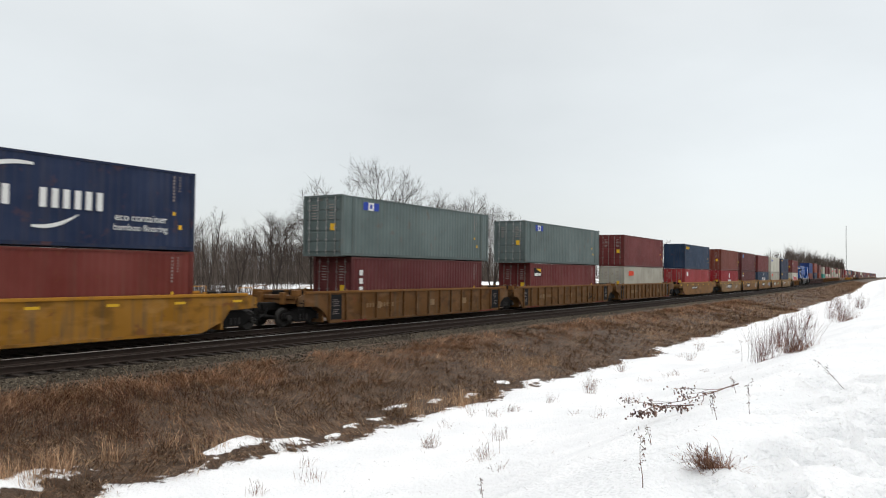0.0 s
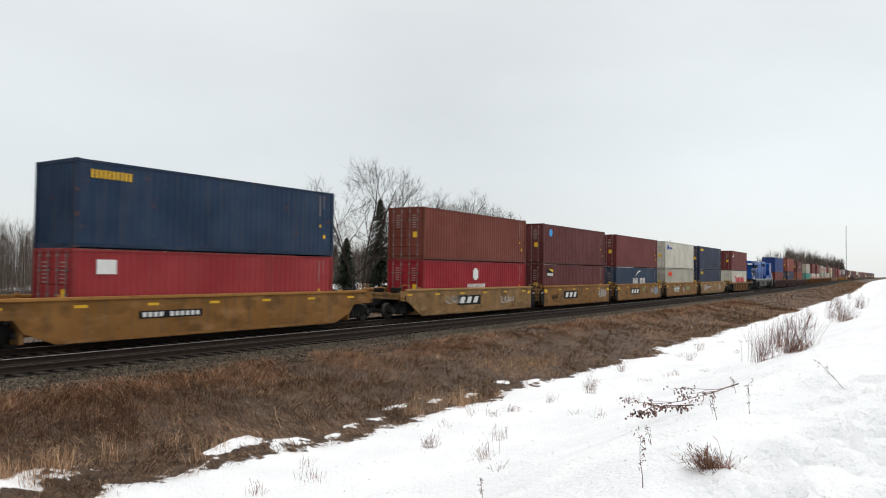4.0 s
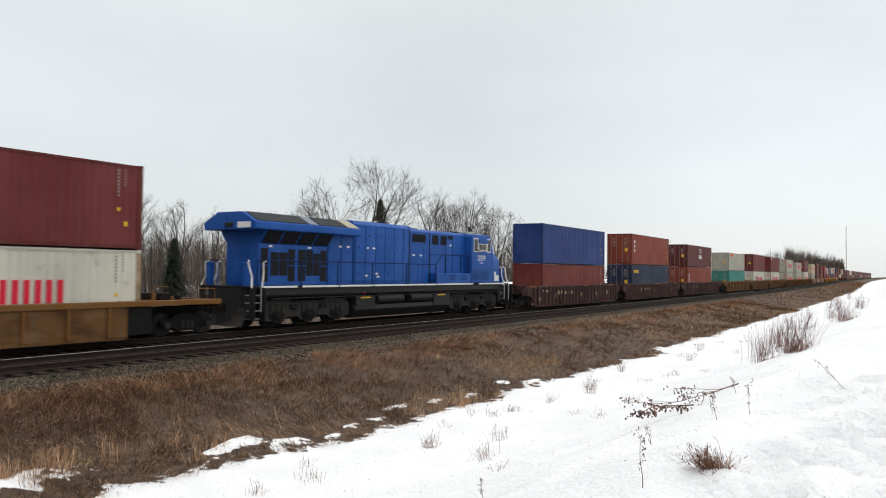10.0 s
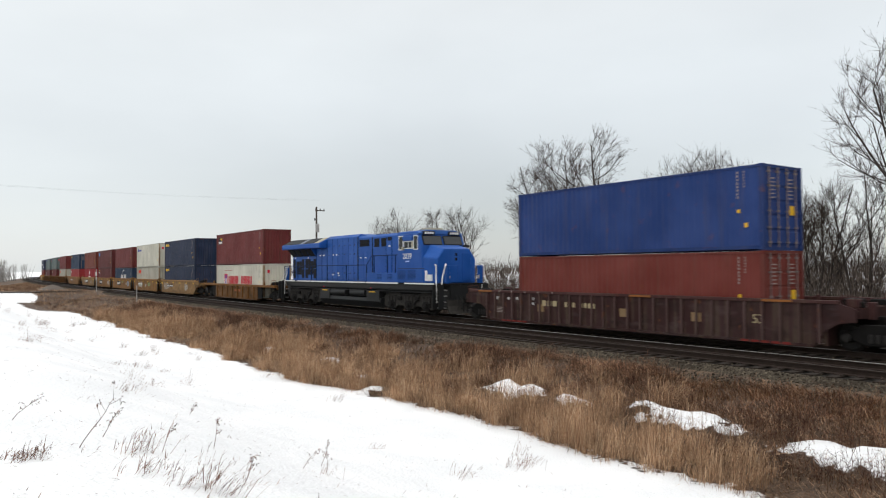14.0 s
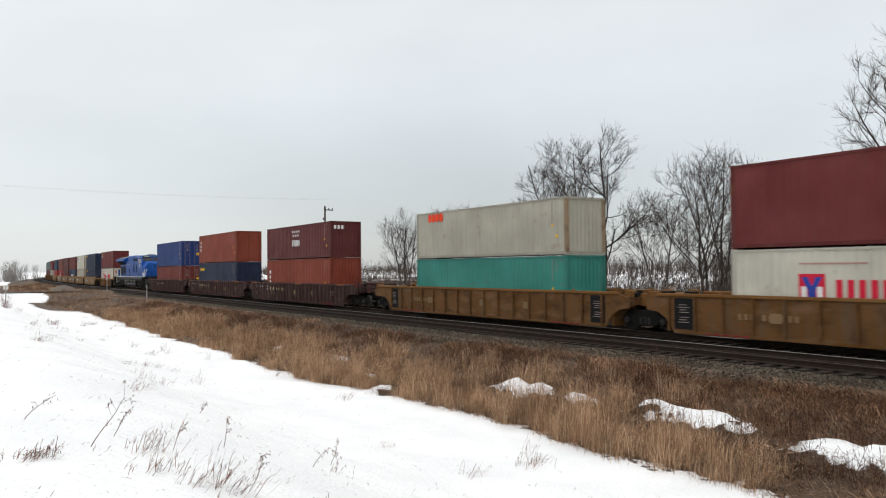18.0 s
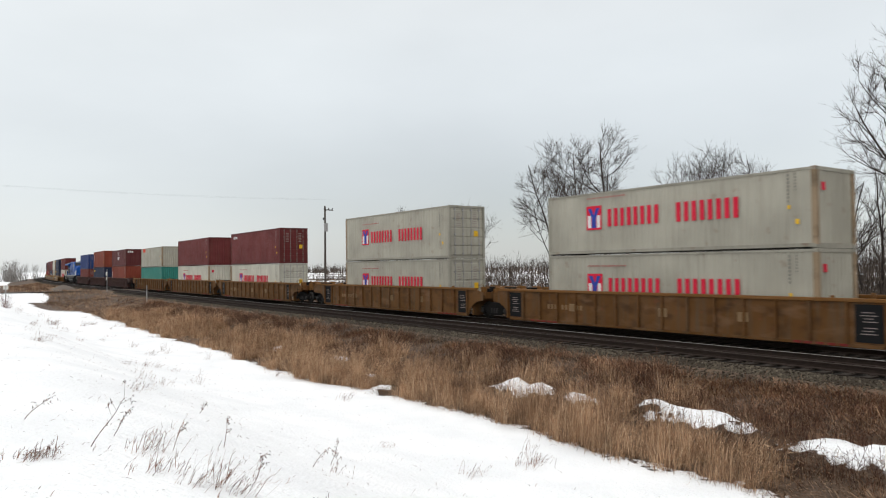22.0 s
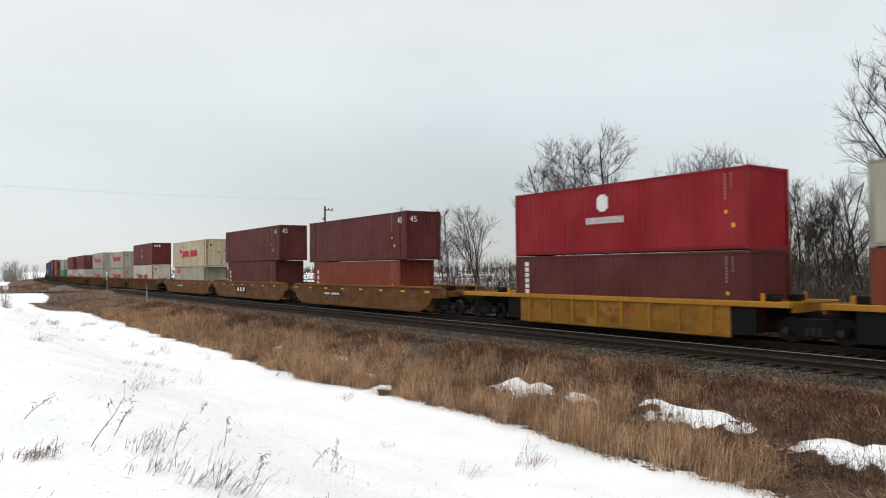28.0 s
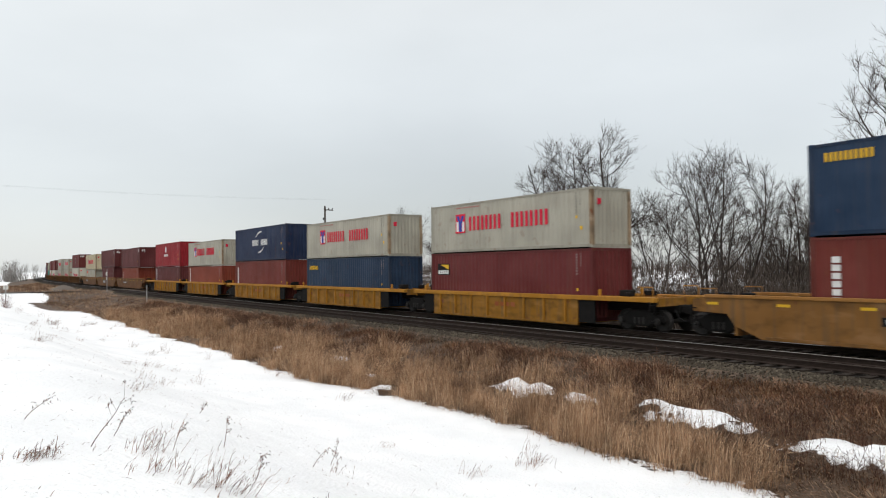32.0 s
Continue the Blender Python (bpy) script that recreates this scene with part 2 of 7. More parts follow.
def disc_y(name, profile, sides=24):
    """A turned shape about the y axis from (radius, y) steps."""
    vs, fs = [], []
    for r, y in profile:
        for k in range(sides):
            g = 2 * math.pi * k / sides
            vs.append((r * math.cos(g), y, r * math.sin(g)))
    m = len(profile)
    for i in range(m - 1):
        for k in range(sides):
            fs.append((i * sides + k, (i + 1) * sides + k, (i + 1) * sides + (k + 1) % sides, i * sides + (k + 1) % sides))
    fs += [tuple(range(sides)), tuple(range((m - 1) * sides, m * sides))[::-1]]
    return mesh_of(name, vs, fs)


def part(name, me, material, parent, label="", at=None):
    """One mesh object under a thing or a part; the mesh may be shared."""
    ob = new(name, me)
    if len(me.materials) == 0:
        me.materials.append(material)
    if me.materials[0] != material:
        ob.material_slots[0].link = "OBJECT"
        ob.material_slots[0].material = material
    ob.parent = parent
    if at is not None:
        ob.location = at
    if label:
        ob["label"] = label
    return ob


def thing(name, label, category, group="", kind=""):
    ob = new(name)
    ob.empty_display_size = 0.3
    return tagged(ob, label, category, group, kind)


MESHES = {}


def shared(key, make, *args):
    if key not in MESHES:
        MESHES[key] = make(*args)
    return MESHES[key]


def letters(text, size):
    """Flat raised characters in Blender's own font, in the x-z plane, facing -y."""
    cu = bpy.data.curves.new("text", "FONT")
    cu.body, cu.size, cu.extrude, cu.align_x, cu.align_y = text, size, 0.004, "CENTER", "CENTER"
    cu.resolution_u = 3
    ob = bpy.data.objects.new("text", cu)
    me = bpy.data.meshes.new_from_object(ob)
    bpy.data.objects.remove(ob)
    for v in me.vertices:
        v.co = (v.co.x, -v.co.z, v.co.y)
    return me
# ---- ground: one sheet, snow on the bank and in the ditch, dry grass up to the ballast ----
def smooth(a, b, x):
    t = min(max((x - a) / (b - a), 0.0), 1.0)
    return t * t * (3 - 2 * t)


def n2(x, y, s):
    return noise.noise((x * s, y * s, 3.7))


PROFILE = ((-3000, 0.9), (-60, 0.9), (-6, 0.95), (0, 0.96), (1.6, 0.84), (3.4, 0.25), (5.2, -0.55), (7.2, -1.0), (9.3, -1.15), (11.0, -1.22), (12.6, -1.15),
           (14.5, -0.9), (16.6, -0.60), (17.7, -0.45), (18.2, -0.36), (21.0, -0.34), (25.6, -0.34), (26.4, -0.38), (27.8, -0.8), (30, -1.2), (36, -1.3), (60, -1.2), (3000, -1.0))


def profile(y):
    n = len(PROFILE)
    for i in range(n - 1):
        (a, za), (b, zb) = PROFILE[i], PROFILE[i + 1]
        if y <= b:
            if y <= a:
                return za
            w, g = b - a, (zb - za) / (b - a)
            pa, pb = PROFILE[max(i - 1, 0)], PROFILE[min(i + 2, n - 1)]
            ga = (za - pa[1]) / (a - pa[0]) if i > 0 else 0.0
            gb = (pb[1] - zb) / (pb[0] - b) if i < n - 2 else 0.0
            ma = 2 * ga * g / (ga + g) if ga * g > 0 else 0.0
            mb = 2 * gb * g / (gb + g) if gb * g > 0 else 0.0
            t = (y - a) / w
            return za + w * t * (ma + t * (3 * g - 2 * ma - mb + t * (ma + mb - 2 * g)))
    return PROFILE[-1][1]


# low heaps of old snow left in the grass: x, y, half length, half width, height
HEAPS = ((10.1, 11.75, 0.75, 0.30, 0.24), (11.2, 11.35, 0.5, 0.26, 0.18), (12.3, 10.95, 0.3, 0.2, 0.12), (13.2, 11.25, 0.3, 0.2, 0.12), (14.2, 11.3, 0.35, 0.2, 0.12), (15.8, 11.8, 0.7, 0.2, 0.12),
         (17.3, 11.6, 0.45, 0.2, 0.12), (18.8, 11.3, 0.4, 0.22, 0.12), (21.3, 11.6, 0.45, 0.25, 0.12), (22.3, 11.0, 0.7, 0.3, 0.14), (4.9, 12.4, 2.3, 0.5, 0.42), (1.3, 13.1, 1.8, 0.45, 0.38), (-2.9, 13.3, 0.9, 0.4, 0.30),
         (-1.65, 12.2, 0.4, 0.2, 0.16), (-6.2, 13.5, 1.6, 0.48, 0.44), (-10.2, 13.8, 1.5, 0.48, 0.46), (-13.5, 13.7, 0.6, 0.3, 0.28), (-15.6, 13.5, 1.3, 0.46, 0.46), (-26.3, 13.0, 0.7, 0.35, 0.22), (-31.6, 12.8, 0.6, 0.35, 0.22),
         (-22.0, 12.2, 0.4, 0.25, 0.16), (-19.7, 11.3, 0.4, 0.25, 0.14))


def shore(x):
    """Where the snow of the ditch ends and the grass begins."""
    return 10.75 + 0.55 * n2(x, 0.0, 0.16) + 0.42 * n2(x, 5.0, 0.5) + 0.38 * n2(x, 9.0, 1.5) + 0.6 * smooth(0, -10, x) * smooth(-26, -12, x) + 0.5 * math.exp(-((x - 7.5) / 2.6) ** 2)


# trodden holes in the snow of the bank: x, y, radius, depth
_r = random.Random(8)
STEPS = [(x, x * _r.uniform(-0.06, 0.165), _r.uniform(0.16, 0.28), _r.uniform(0.18, 0.32)) for x in (4.8 + 9.2 * _r.random() ** 1.3 for _ in range(54))]
ROAD_X, ROAD_HALF = -112.0, 3.6


def lie(x, y):
    """Height of the ground at x and y, y counted from the unbent line."""
    z = profile(y)
    if 5.0 < y < 17.5:
        z += 0.07 * n2(x, y, 0.5) + 0.05 * n2(x, y, 1.3)
    elif y <= 5.0:
        z += 0.10 * n2(x, y, 0.22) + 0.04 * n2(x, y, 0.9)
        d = smooth(0.2, 2.5, x) * smooth(4.2, 0.5, y)
        if 4.5 < x < 14.5 and -1 < y < 4:
            for sx, sy, r, h in STEPS:
                q = ((x - sx) ** 2 + (y - sy) ** 2) / (r * r)
                if q < 6:
                    z += h * (0.25 * math.exp(-(q - 1.6) ** 2) - math.exp(-q * q * 0.7))
        z -= 0.16 * d * max(0.0, n2(x, y, 1.7) - 0.08) * 2.2
    elif y > 30:
        z += 0.25 * n2(x, y, 0.03) + 0.06 * n2(x, y, 0.3)
    for hx, hy, a, b, h in HEAPS:
        dx, dy = (x - hx) / a, (y - hy) / b
        if abs(dx) < 2.2 and abs(dy) < 2.2:
            z += h * math.exp(-(dx ** 4 + dy ** 2) * 0.8) * (0.8 + 0.5 * n2(x, y, 2.2))
    r = smooth(ROAD_HALF + 5.0, ROAD_HALF, abs(x - ROAD_X))
    if r > 0:
        z = z + (max(z, -0.10 if y < 30 else -0.4) - z) * r
    return z


def cover(x, y):
    """Above 0: snow lies; below: bare ground and grass."""
    c = shore(x) - y
    if y > 27.5:
        c = -0.9 + 1.0 * n2(x, y, 0.15) if y < 44 else -0.45 + 1.2 * n2(x, y, 0.12) if y < 62 else 0.35 + 2.2 * n2(x, y, 0.02)
    for hx, hy, a, b, h in HEAPS:
        dx, dy = (x - hx) / a, (y - hy) / b
        c = max(c, 0.42 * (1.0 - dx * dx - dy * dy)) if abs(dx) < 1.6 and abs(dy) < 1.6 else c
    if abs(x - ROAD_X) < ROAD_HALF + 1.5 and y < 40:
        c = min(c, -0.5 + 0.9 * n2(x, y, 0.3) + 0.1 * max(0.0, abs(x - ROAD_X) - ROAD_HALF))
    if -104 < x < -70 and 7.2 < y < 18:
        c = min(c, 0.5 - 1.1 * smooth(-70, -82, x) * smooth(7.2, 8.6, y) + 1.2 * smooth(-96, -103, x) + 0.6 * n2(x, y, 0.25))
    if -240 < x < -120 and 4 < y < 19:
        c = min(c, -0.5 + 1.0 * n2(x, y, 0.06))
    return max(-3.0, min(3.0, c))


def spaced(lo, hi, step, out, grow=1.16):
    a = list(np.arange(lo, hi + 1e-6, step))
    d, x = step, hi
    while x < out:
        d *= grow
        x += d
        a.append(x)
    d, x = step, lo
    while x > -out:
        d *= grow
        x -= d
        a.insert(0, x)
    return a


GRID = {}


def from_grid(xs, ys, key):
    """Ground height (z) or snow cover (c) at many points, read off the ground's own grid."""
    gx, gy, g = GRID["x"], GRID["y"], GRID[key]
    i = np.clip(np.searchsorted(gx, xs) - 1, 0, len(gx) - 2)
    j = np.clip(np.searchsorted(gy, ys) - 1, 0, len(gy) - 2)
    u = np.clip((xs - gx[i]) / (gx[i + 1] - gx[i]), 0, 1)
    v = np.clip((ys - gy[j]) / (gy[j + 1] - gy[j]), 0, 1)
    return g[i, j] * (1 - u) * (1 - v) + g[i + 1, j] * u * (1 - v) + g[i, j + 1] * (1 - u) * v + g[i + 1, j + 1] * u * v


def bends(xs):
    return np.array([bend(x) for x in xs])


def build_ground():
    xs = spaced(-34, 46, 0.33, 3200, 1.055)
    xs = sorted([x for x in xs if not 4.0 < x < 14.0] + list(np.arange(4.05, 14.0, 0.09)))
    ys = spaced(-3, 18.3, 0.28, 3200, 1.16)
    ys = sorted([y for y in ys if not -0.6 < y < 4.0] + list(np.arange(-0.55, 2.4, 0.085)) + list(np.arange(2.45, 4.0, 0.18)))
    vs, cov = [], []
    for x in xs:
        b = bend(x)
        for y in ys:
            vs.append((x, y + b, lie(x, y)))
            cov.append(cover(x, y))
    m = len(ys)
    GRID.update(x=np.array(xs), y=np.array(ys), z=np.array([v[2] for v in vs]).reshape(-1, m), c=np.array(cov).reshape(-1, m))
    fs = [(i * m + j, (i + 1) * m + j, (i + 1) * m + j + 1, i * m + j + 1) for i in range(len(xs) - 1) for j in range(m - 1)]
    me = mesh_of("ground", vs, fs, True)
    me.attributes.new("cover", "FLOAT", "POINT").data.foreach_set("value", cov)
    return me


def ground_material():
    m, n, l, b = mat("snow_and_dry_grass", 0.7)
    at = n.new("ShaderNodeAttribute")
    at.attribute_name = "cover"
    pos = n.new("ShaderNodeTexCoord").outputs["Object"]
    edge = noise_tex(n, l, 3.2, 8.0, pos)
    e2 = noise_tex(n, l, 16.0, 4.0, pos)
    k = n.new("ShaderNodeMath")
    k.operation = "MULTIPLY_ADD"
    k.inputs[1].default_value, k.inputs[2].default_value = 1.5, -0.75
    l.new(edge.outputs["Fac"], k.inputs[0])
    s = n.new("ShaderNodeMath")
    l.new(at.outputs["Fac"], s.inputs[0])
    l.new(k.outputs[0], s.inputs[1])
    snowy = ramped(n, l, s.outputs[0], -0.03, 0.05)
    soil = ramp(n, [(0.25, (0.032, 0.020, 0.013)), (0.5, (0.076, 0.047, 0.029)), (0.75, (0.13, 0.082, 0.049))])
    l.new(edge.outputs["Fac"], soil.inputs["Fac"])
    fine = mix_rgb(n, l, 0.5, soil.outputs["Color"], e2.outputs["Fac"], "OVERLAY")
    big = noise_tex(n, l, 0.7, 3.0, pos)
    snow = mix_rgb(n, l, ramped(n, l, big.outputs["Fac"], 0.35, 0.75), rgb((0.77, 0.78, 0.79)), rgb((0.87, 0.875, 0.88)))
    dirt = noise_tex(n, l, 24.0, 6.0, pos)
    snow = mix_rgb(n, l, scaled(n, l, ramped(n, l, dirt.outputs["Fac"], 0.66, 0.74), 0.45), snow, rgb((0.30, 0.25, 0.20)))
    l.new(mix_rgb(n, l, snowy, fine, snow), b.inputs["Base Color"])
    h = n.new("ShaderNodeMath")
    l.new(edge.outputs["Fac"], h.inputs[0])
    l.new(e2.outputs["Fac"], h.inputs[1])
    add_bump(n, l, b, h.outputs[0], 0.7, 0.08)
    b.inputs["Specular IOR Level"].default_value = 0.25
    return m


ground = part("ground", build_ground(), ground_material(), None)
tagged(ground, "snow-covered field and ditch with a strip of matted brown grass", "ground", kind="structure")


# ---- two tracks: ballast beds, sleepers, rails ----
def strip(name, outline, x0, x1, y0, step=4.0):
    """A (y, z) outline swept along the bent line."""
    vs, fs = [], []
    xs = list(np.arange(x0, x1 + 0.1, step))
    m = len(outline)
    for x in xs:
        vs += [(x, y0 + bend(x) + y, z) for y, z in outline]
    for i in range(len(xs) - 1):
        for j in range(m):
            a, c = i * m + j, i * m + (j + 1) % m
            fs.append((a, a + m, c + m, c))
    fs += [tuple(range(m)), tuple(range(len(vs) - m, len(vs)))[::-1]]
    return mesh_of(name, vs, fs)


def ballast_material():
    m, n, l, b = mat("oily_ballast", 0.9)
    pos = n.new("ShaderNodeTexCoord").outputs["Object"]
    v = n.new("ShaderNodeTexVoronoi")
    v.inputs["Scale"].default_value = 17.0
    l.new(pos, v.inputs["Vector"])
    c = ramp(n, [(0.0, (0.007, 0.006, 0.0055)), (0.5, (0.017, 0.015, 0.013)), (1.0, (0.05, 0.045, 0.04))])
    l.new(v.outputs["Color"], c.inputs["Fac"])
    big = noise_tex(n, l, 0.8, 4.0, pos)
    l.new(mix_rgb(n, l, ramped(n, l, big.outputs["Fac"], 0.4, 0.7), c.outputs["Color"], rgb((0.009, 0.008, 0.007))), b.inputs["Base Color"])
    add_bump(n, l, b, v.outputs["Distance"], 0.9, 0.05)
    b.inputs["Specular IOR Level"].default_value = 0.08
    return m


BALLAST = ballast_material()
bed = part("ballast_bed", strip("ballast_bed", [(-6.4, -0.80), (-5.75, -0.44), (-5.30, -0.235), (1.7, -0.235), (2.5, -0.42), (3.6, -0.95)], -420, 1500, TRAIN_Y), BALLAST, None)
m, n, l, b = mat("dusty_ballast", 0.95)
v = n.new("ShaderNodeTexVoronoi")
v.inputs["Scale"].default_value = 24.0
pos = n.new("ShaderNodeTexCoord").outputs["Object"]
l.new(pos, v.inputs["Vector"])
c = ramp(n, [(0.0, (0.022, 0.018, 0.013)), (0.5, (0.060, 0.049, 0.036)), (1.0, (0.135, 0.112, 0.083))])
l.new(v.outputs["Color"], c.inputs["Fac"])
big = noise_tex(n, l, 0.9, 4.0, pos)
l.new(mix_rgb(n, l, ramped(n, l, big.outputs["Fac"], 0.4, 0.72), c.outputs["Color"], rgb((0.035, 0.028, 0.021))), b.inputs["Base Color"])
add_bump(n, l, b, v.outputs["Distance"], 0.8, 0.03)
b.inputs["Specular IOR Level"].default_value = 0.08
shoulder = part("ballast_shoulder", strip("ballast_shoulder", [(-6.75, -0.85), (-6.4, -0.66), (-5.76, -0.432), (-5.30, -0.228), (-5.12, -0.224), (-5.12, -0.85)], -420, 1500, TRAIN_Y), m, None)
tagged(shoulder, "dusty grey-brown crushed-stone shoulder beside the ditch", "ballast", kind="structure")
tagged(bed, "dark oily crushed-stone ballast under both tracks", "ballast", kind="structure")

RAIL_OUT = [(-0.075, -0.18), (-0.075, -0.165), (-0.012, -0.14), (-0.012, -0.05), (-0.036, -0.035), (-0.036, -0.006), (0.036, -0.006), (0.036, -0.035), (0.012, -0.05), (0.012, -0.14), (0.075, -0.165), (0.075, -0.18)]
HEAD_OUT = [(-0.034, -0.006), (-0.026, 0.0), (0.026, 0.0), (0.034, -0.006)]
SLEEPER = plain("creosoted_sleeper", (0.026, 0.020, 0.016), 0.9, 0.0, 0.5, 9.0, 0.4)
track_of = {}
for yy, lab in ((TRAIN_Y, "main line track with bright rail heads under the train"), (SIDING_Y, "second track with one bright rail head and wooden sleepers")):
    tr = thing("railway_track", lab, "railway track", kind="structure")
    track_of[yy] = tr
    for g in (-0.752, 0.752):
        r = part("rail", strip("rail", RAIL_OUT, -420, 1500, yy + g), RAIL_SIDE, tr, "rusty steel rail")
        # on the siding the far head is bright, the near one dull and dark
        part("rail_head", strip("rail_head", HEAD_OUT, -420, 1500, yy + g), RAIL_HEAD if yy == TRAIN_Y or g > 0 else RAIL_DULL, r, "worn rail head")


def sleepers():
    """Sleepers and their plates: single pieces along the stretch passed nearest, the rest joined."""
    one = boxes("sleeper", [(-0.115, 0.115, -1.3, 1.3, -0.37, -0.185)], 0.012)
    plate = boxes("tie_plate", [(-0.09, 0.09, -0.92, -0.58, -0.185, -0.168), (-0.09, 0.09, 0.58, 0.92, -0.185, -0.168)])
    for yy in (SIDING_Y, TRAIN_Y):
        rest = []
        x, i = -420.0, 0
        while x < 420:
            near = -32 < x < 42 if yy == SIDING_Y else -20 < x < 22
            j = 0.02 * math.sin(x * 12.9898)
            if near:
                o = part("sleeper", one, SLEEPER, track_of[yy], at=(x + j, yy + bend(x) + j * 2, 0.0))
                part("tie_plate", plate, RAIL_SIDE, o)
            else:
                rest.append((x + j - 0.115, x + j + 0.115, yy + bend(x) - 1.3, yy + bend(x) + 1.3, -0.37, -0.185))
            x += 0.53
        o = part("sleepers", boxes("sleepers", rest), SLEEPER, track_of[yy])
        tagged(o, "row of wooden sleepers", kind="stuff")


def stones():
    """Loose ballast stones along the shoulder."""
    rng = np.random.default_rng(5)
    vs, fs = [], []
    base = [(-1, -1, -0.6), (1, -0.8, -0.7), (0.9, 1, -0.5), (-0.9, 0.8, -0.7), (-0.6, -0.7, 0.6), (0.7, -0.5, 0.8), (0.5, 0.7, 0.5), (-0.7, 0.6, 0.8)]
    quads = [(4, 5, 6, 7), (0, 1, 5, 4), (1, 2, 6, 5), (2, 3, 7, 6), (3, 0, 4, 7)]
    for _ in range(22000):
        x = rng.normal(0, 24)
        if abs(x) > 75:
            continue
        t = rng.random()
        y = 16.9 + 1.55 * t if rng.random() < 0.9 else 18.6 + 6 * rng.random()
        z = lie(x, y) if y < 17.91 else (-0.44 + (y - 17.91) / 0.45 * 0.205 if y < 18.36 else -0.235)
        s = 0.013 + 0.020 * rng.random()
        a = rng.random() * 6.28
        ca, sa = math.cos(a) * s, math.sin(a) * s
        k = len(vs)
        for bx, by, bz in base:
            vs.append((x + bx * ca - by * sa, y + bend(x) + bx * sa + by * ca, z + 0.012 + bz * s * 0.8))
        fs += [tuple(q + k for q in f) for f in quads]
    m, n, l, b = mat("crushed_stone", 0.9)
    geo = n.new("ShaderNodeNewGeometry")
    b.inputs["Specular IOR Level"].default_value = 0.1
    r = ramp(n, [(0.0, (0.016, 0.013, 0.010)), (0.5, (0.052, 0.043, 0.032)), (1.0, (0.17, 0.145, 0.11))])
    l.new(geo.outputs["Random Per Island"], r.inputs["Fac"])
    l.new(r.outputs["Color"], b.inputs["Base Color"])
    o = part("ballast_stones", mesh_of("ballast_stones", vs, fs), m, None)
    tagged(o, "loose grey crushed stones on the ballast shoulder", "ballast", kind="stuff")
# ---- containers ----
FADEDRED = plain("faded_red_print", (0.42, 0.16, 0.15), 0.7, 0.0, 0.2, 5.0)
PALEYELLOW = plain("pale_yellow_lettering", (0.42, 0.34, 0.20), 0.7, 0.0, 0.2, 5.0)
FADEDP = plain("faded_print", (0.30, 0.25, 0.23), 0.7)
RUSTPOST = paint("rusted_corner_paint", (0.30, 0.22, 0.14), 0.7, 0.9, 0.7, (0.13, 0.06, 0.03))
WORN = plain("worn_bare_steel", (0.20, 0.16, 0.15), 0.6, 0.0, 0.4, 3.0)
GREYPRINT = plain("grey_print", (0.2, 0.19, 0.17), 0.7)
CW = 2.438


def corrugated(length, z0, z1, depth=0.019, pitch=0.278):
    """A folded steel sheet along x, its outer folds at y = 0, facing -y."""
    n = max(3, int(round(length / pitch)))
    p = length / n
    pts = []
    for i in range(n):
        x = -length / 2 + i * p
        pts += [(x, 0.0), (x + 0.26 * p, 0.0), (x + 0.5 * p, depth), (x + 0.76 * p, depth)]
    pts.append((length / 2, 0.0))
    m = len(pts)
    vs = [(x, y, z0) for x, y in pts] + [(x, y, z1) for x, y in pts]
    return mesh_of("corrugated", vs, [(i, i + 1, m + i + 1, m + i) for i in range(m - 1)])


def end_sheet(hh):
    me = corrugated(CW - 0.24, 0.16, hh - 0.12, 0.045, 0.25)
    return me


def roof_sheet(length):
    me = corrugated(length - 0.3, -CW / 2 + 0.06, CW / 2 - 0.06, 0.02, 0.21)
    for v in me.vertices:
        v.co = (v.co.x, v.co.z, -v.co.y)
    return me


def door_leaf(hh):
    """One door leaf facing -x: a sheet with five shallow raised panels."""
    w, step = CW / 2 - 0.13, (hh - 0.42) / 5
    out = [(0.03, 0.17), (0.0, 0.17)]
    for k in range(5):
        z = 0.22 + k * step
        out += [(0.0, z), (-0.022, z + 0.02), (-0.022, z + step - 0.09), (0.0, z + step - 0.07)]
    return prism("door", out + [(0.0, hh - 0.13), (0.03, hh - 0.13)], 0.0, w)


def locking_rod(hh):
    me = rod("lock_rod", [(-0.06, 0, 0.1), (-0.06, 0, hh - 0.08)], 0.02, 6)
    return me


def rod_keeper(hh):
    return boxes("keeper", [(-0.085, 0.0, -0.05, 0.05, z, z + 0.06) for z in (0.24, 0.75, 1.3, hh - 0.75, hh - 0.27)])


def frame_rails(length, hh):
    a = length / 2 - 0.08
    return boxes("bottom_rail", [(-a, a, -0.04, 0.04, 0.04, 0.16)]), boxes("top_rail", [(-a, a, -0.035, 0.035, hh - 0.10, hh - 0.02)])


def blocks(x0, x1, z0, z1, count, fill=0.72, seed=0):
    """A word as a row of plain blocks, one a letter, in the x-z plane."""
    step = (x1 - x0) / count
    it = []
    for i in range(count):
        if (seed >> i) & 1:
            continue
        a = x0 + i * step
        it.append((a + step * (1 - fill) / 2, a + step * (1 + fill) / 2, -0.006, 0.004, z0, z1))
    return boxes("letter_blocks", it)


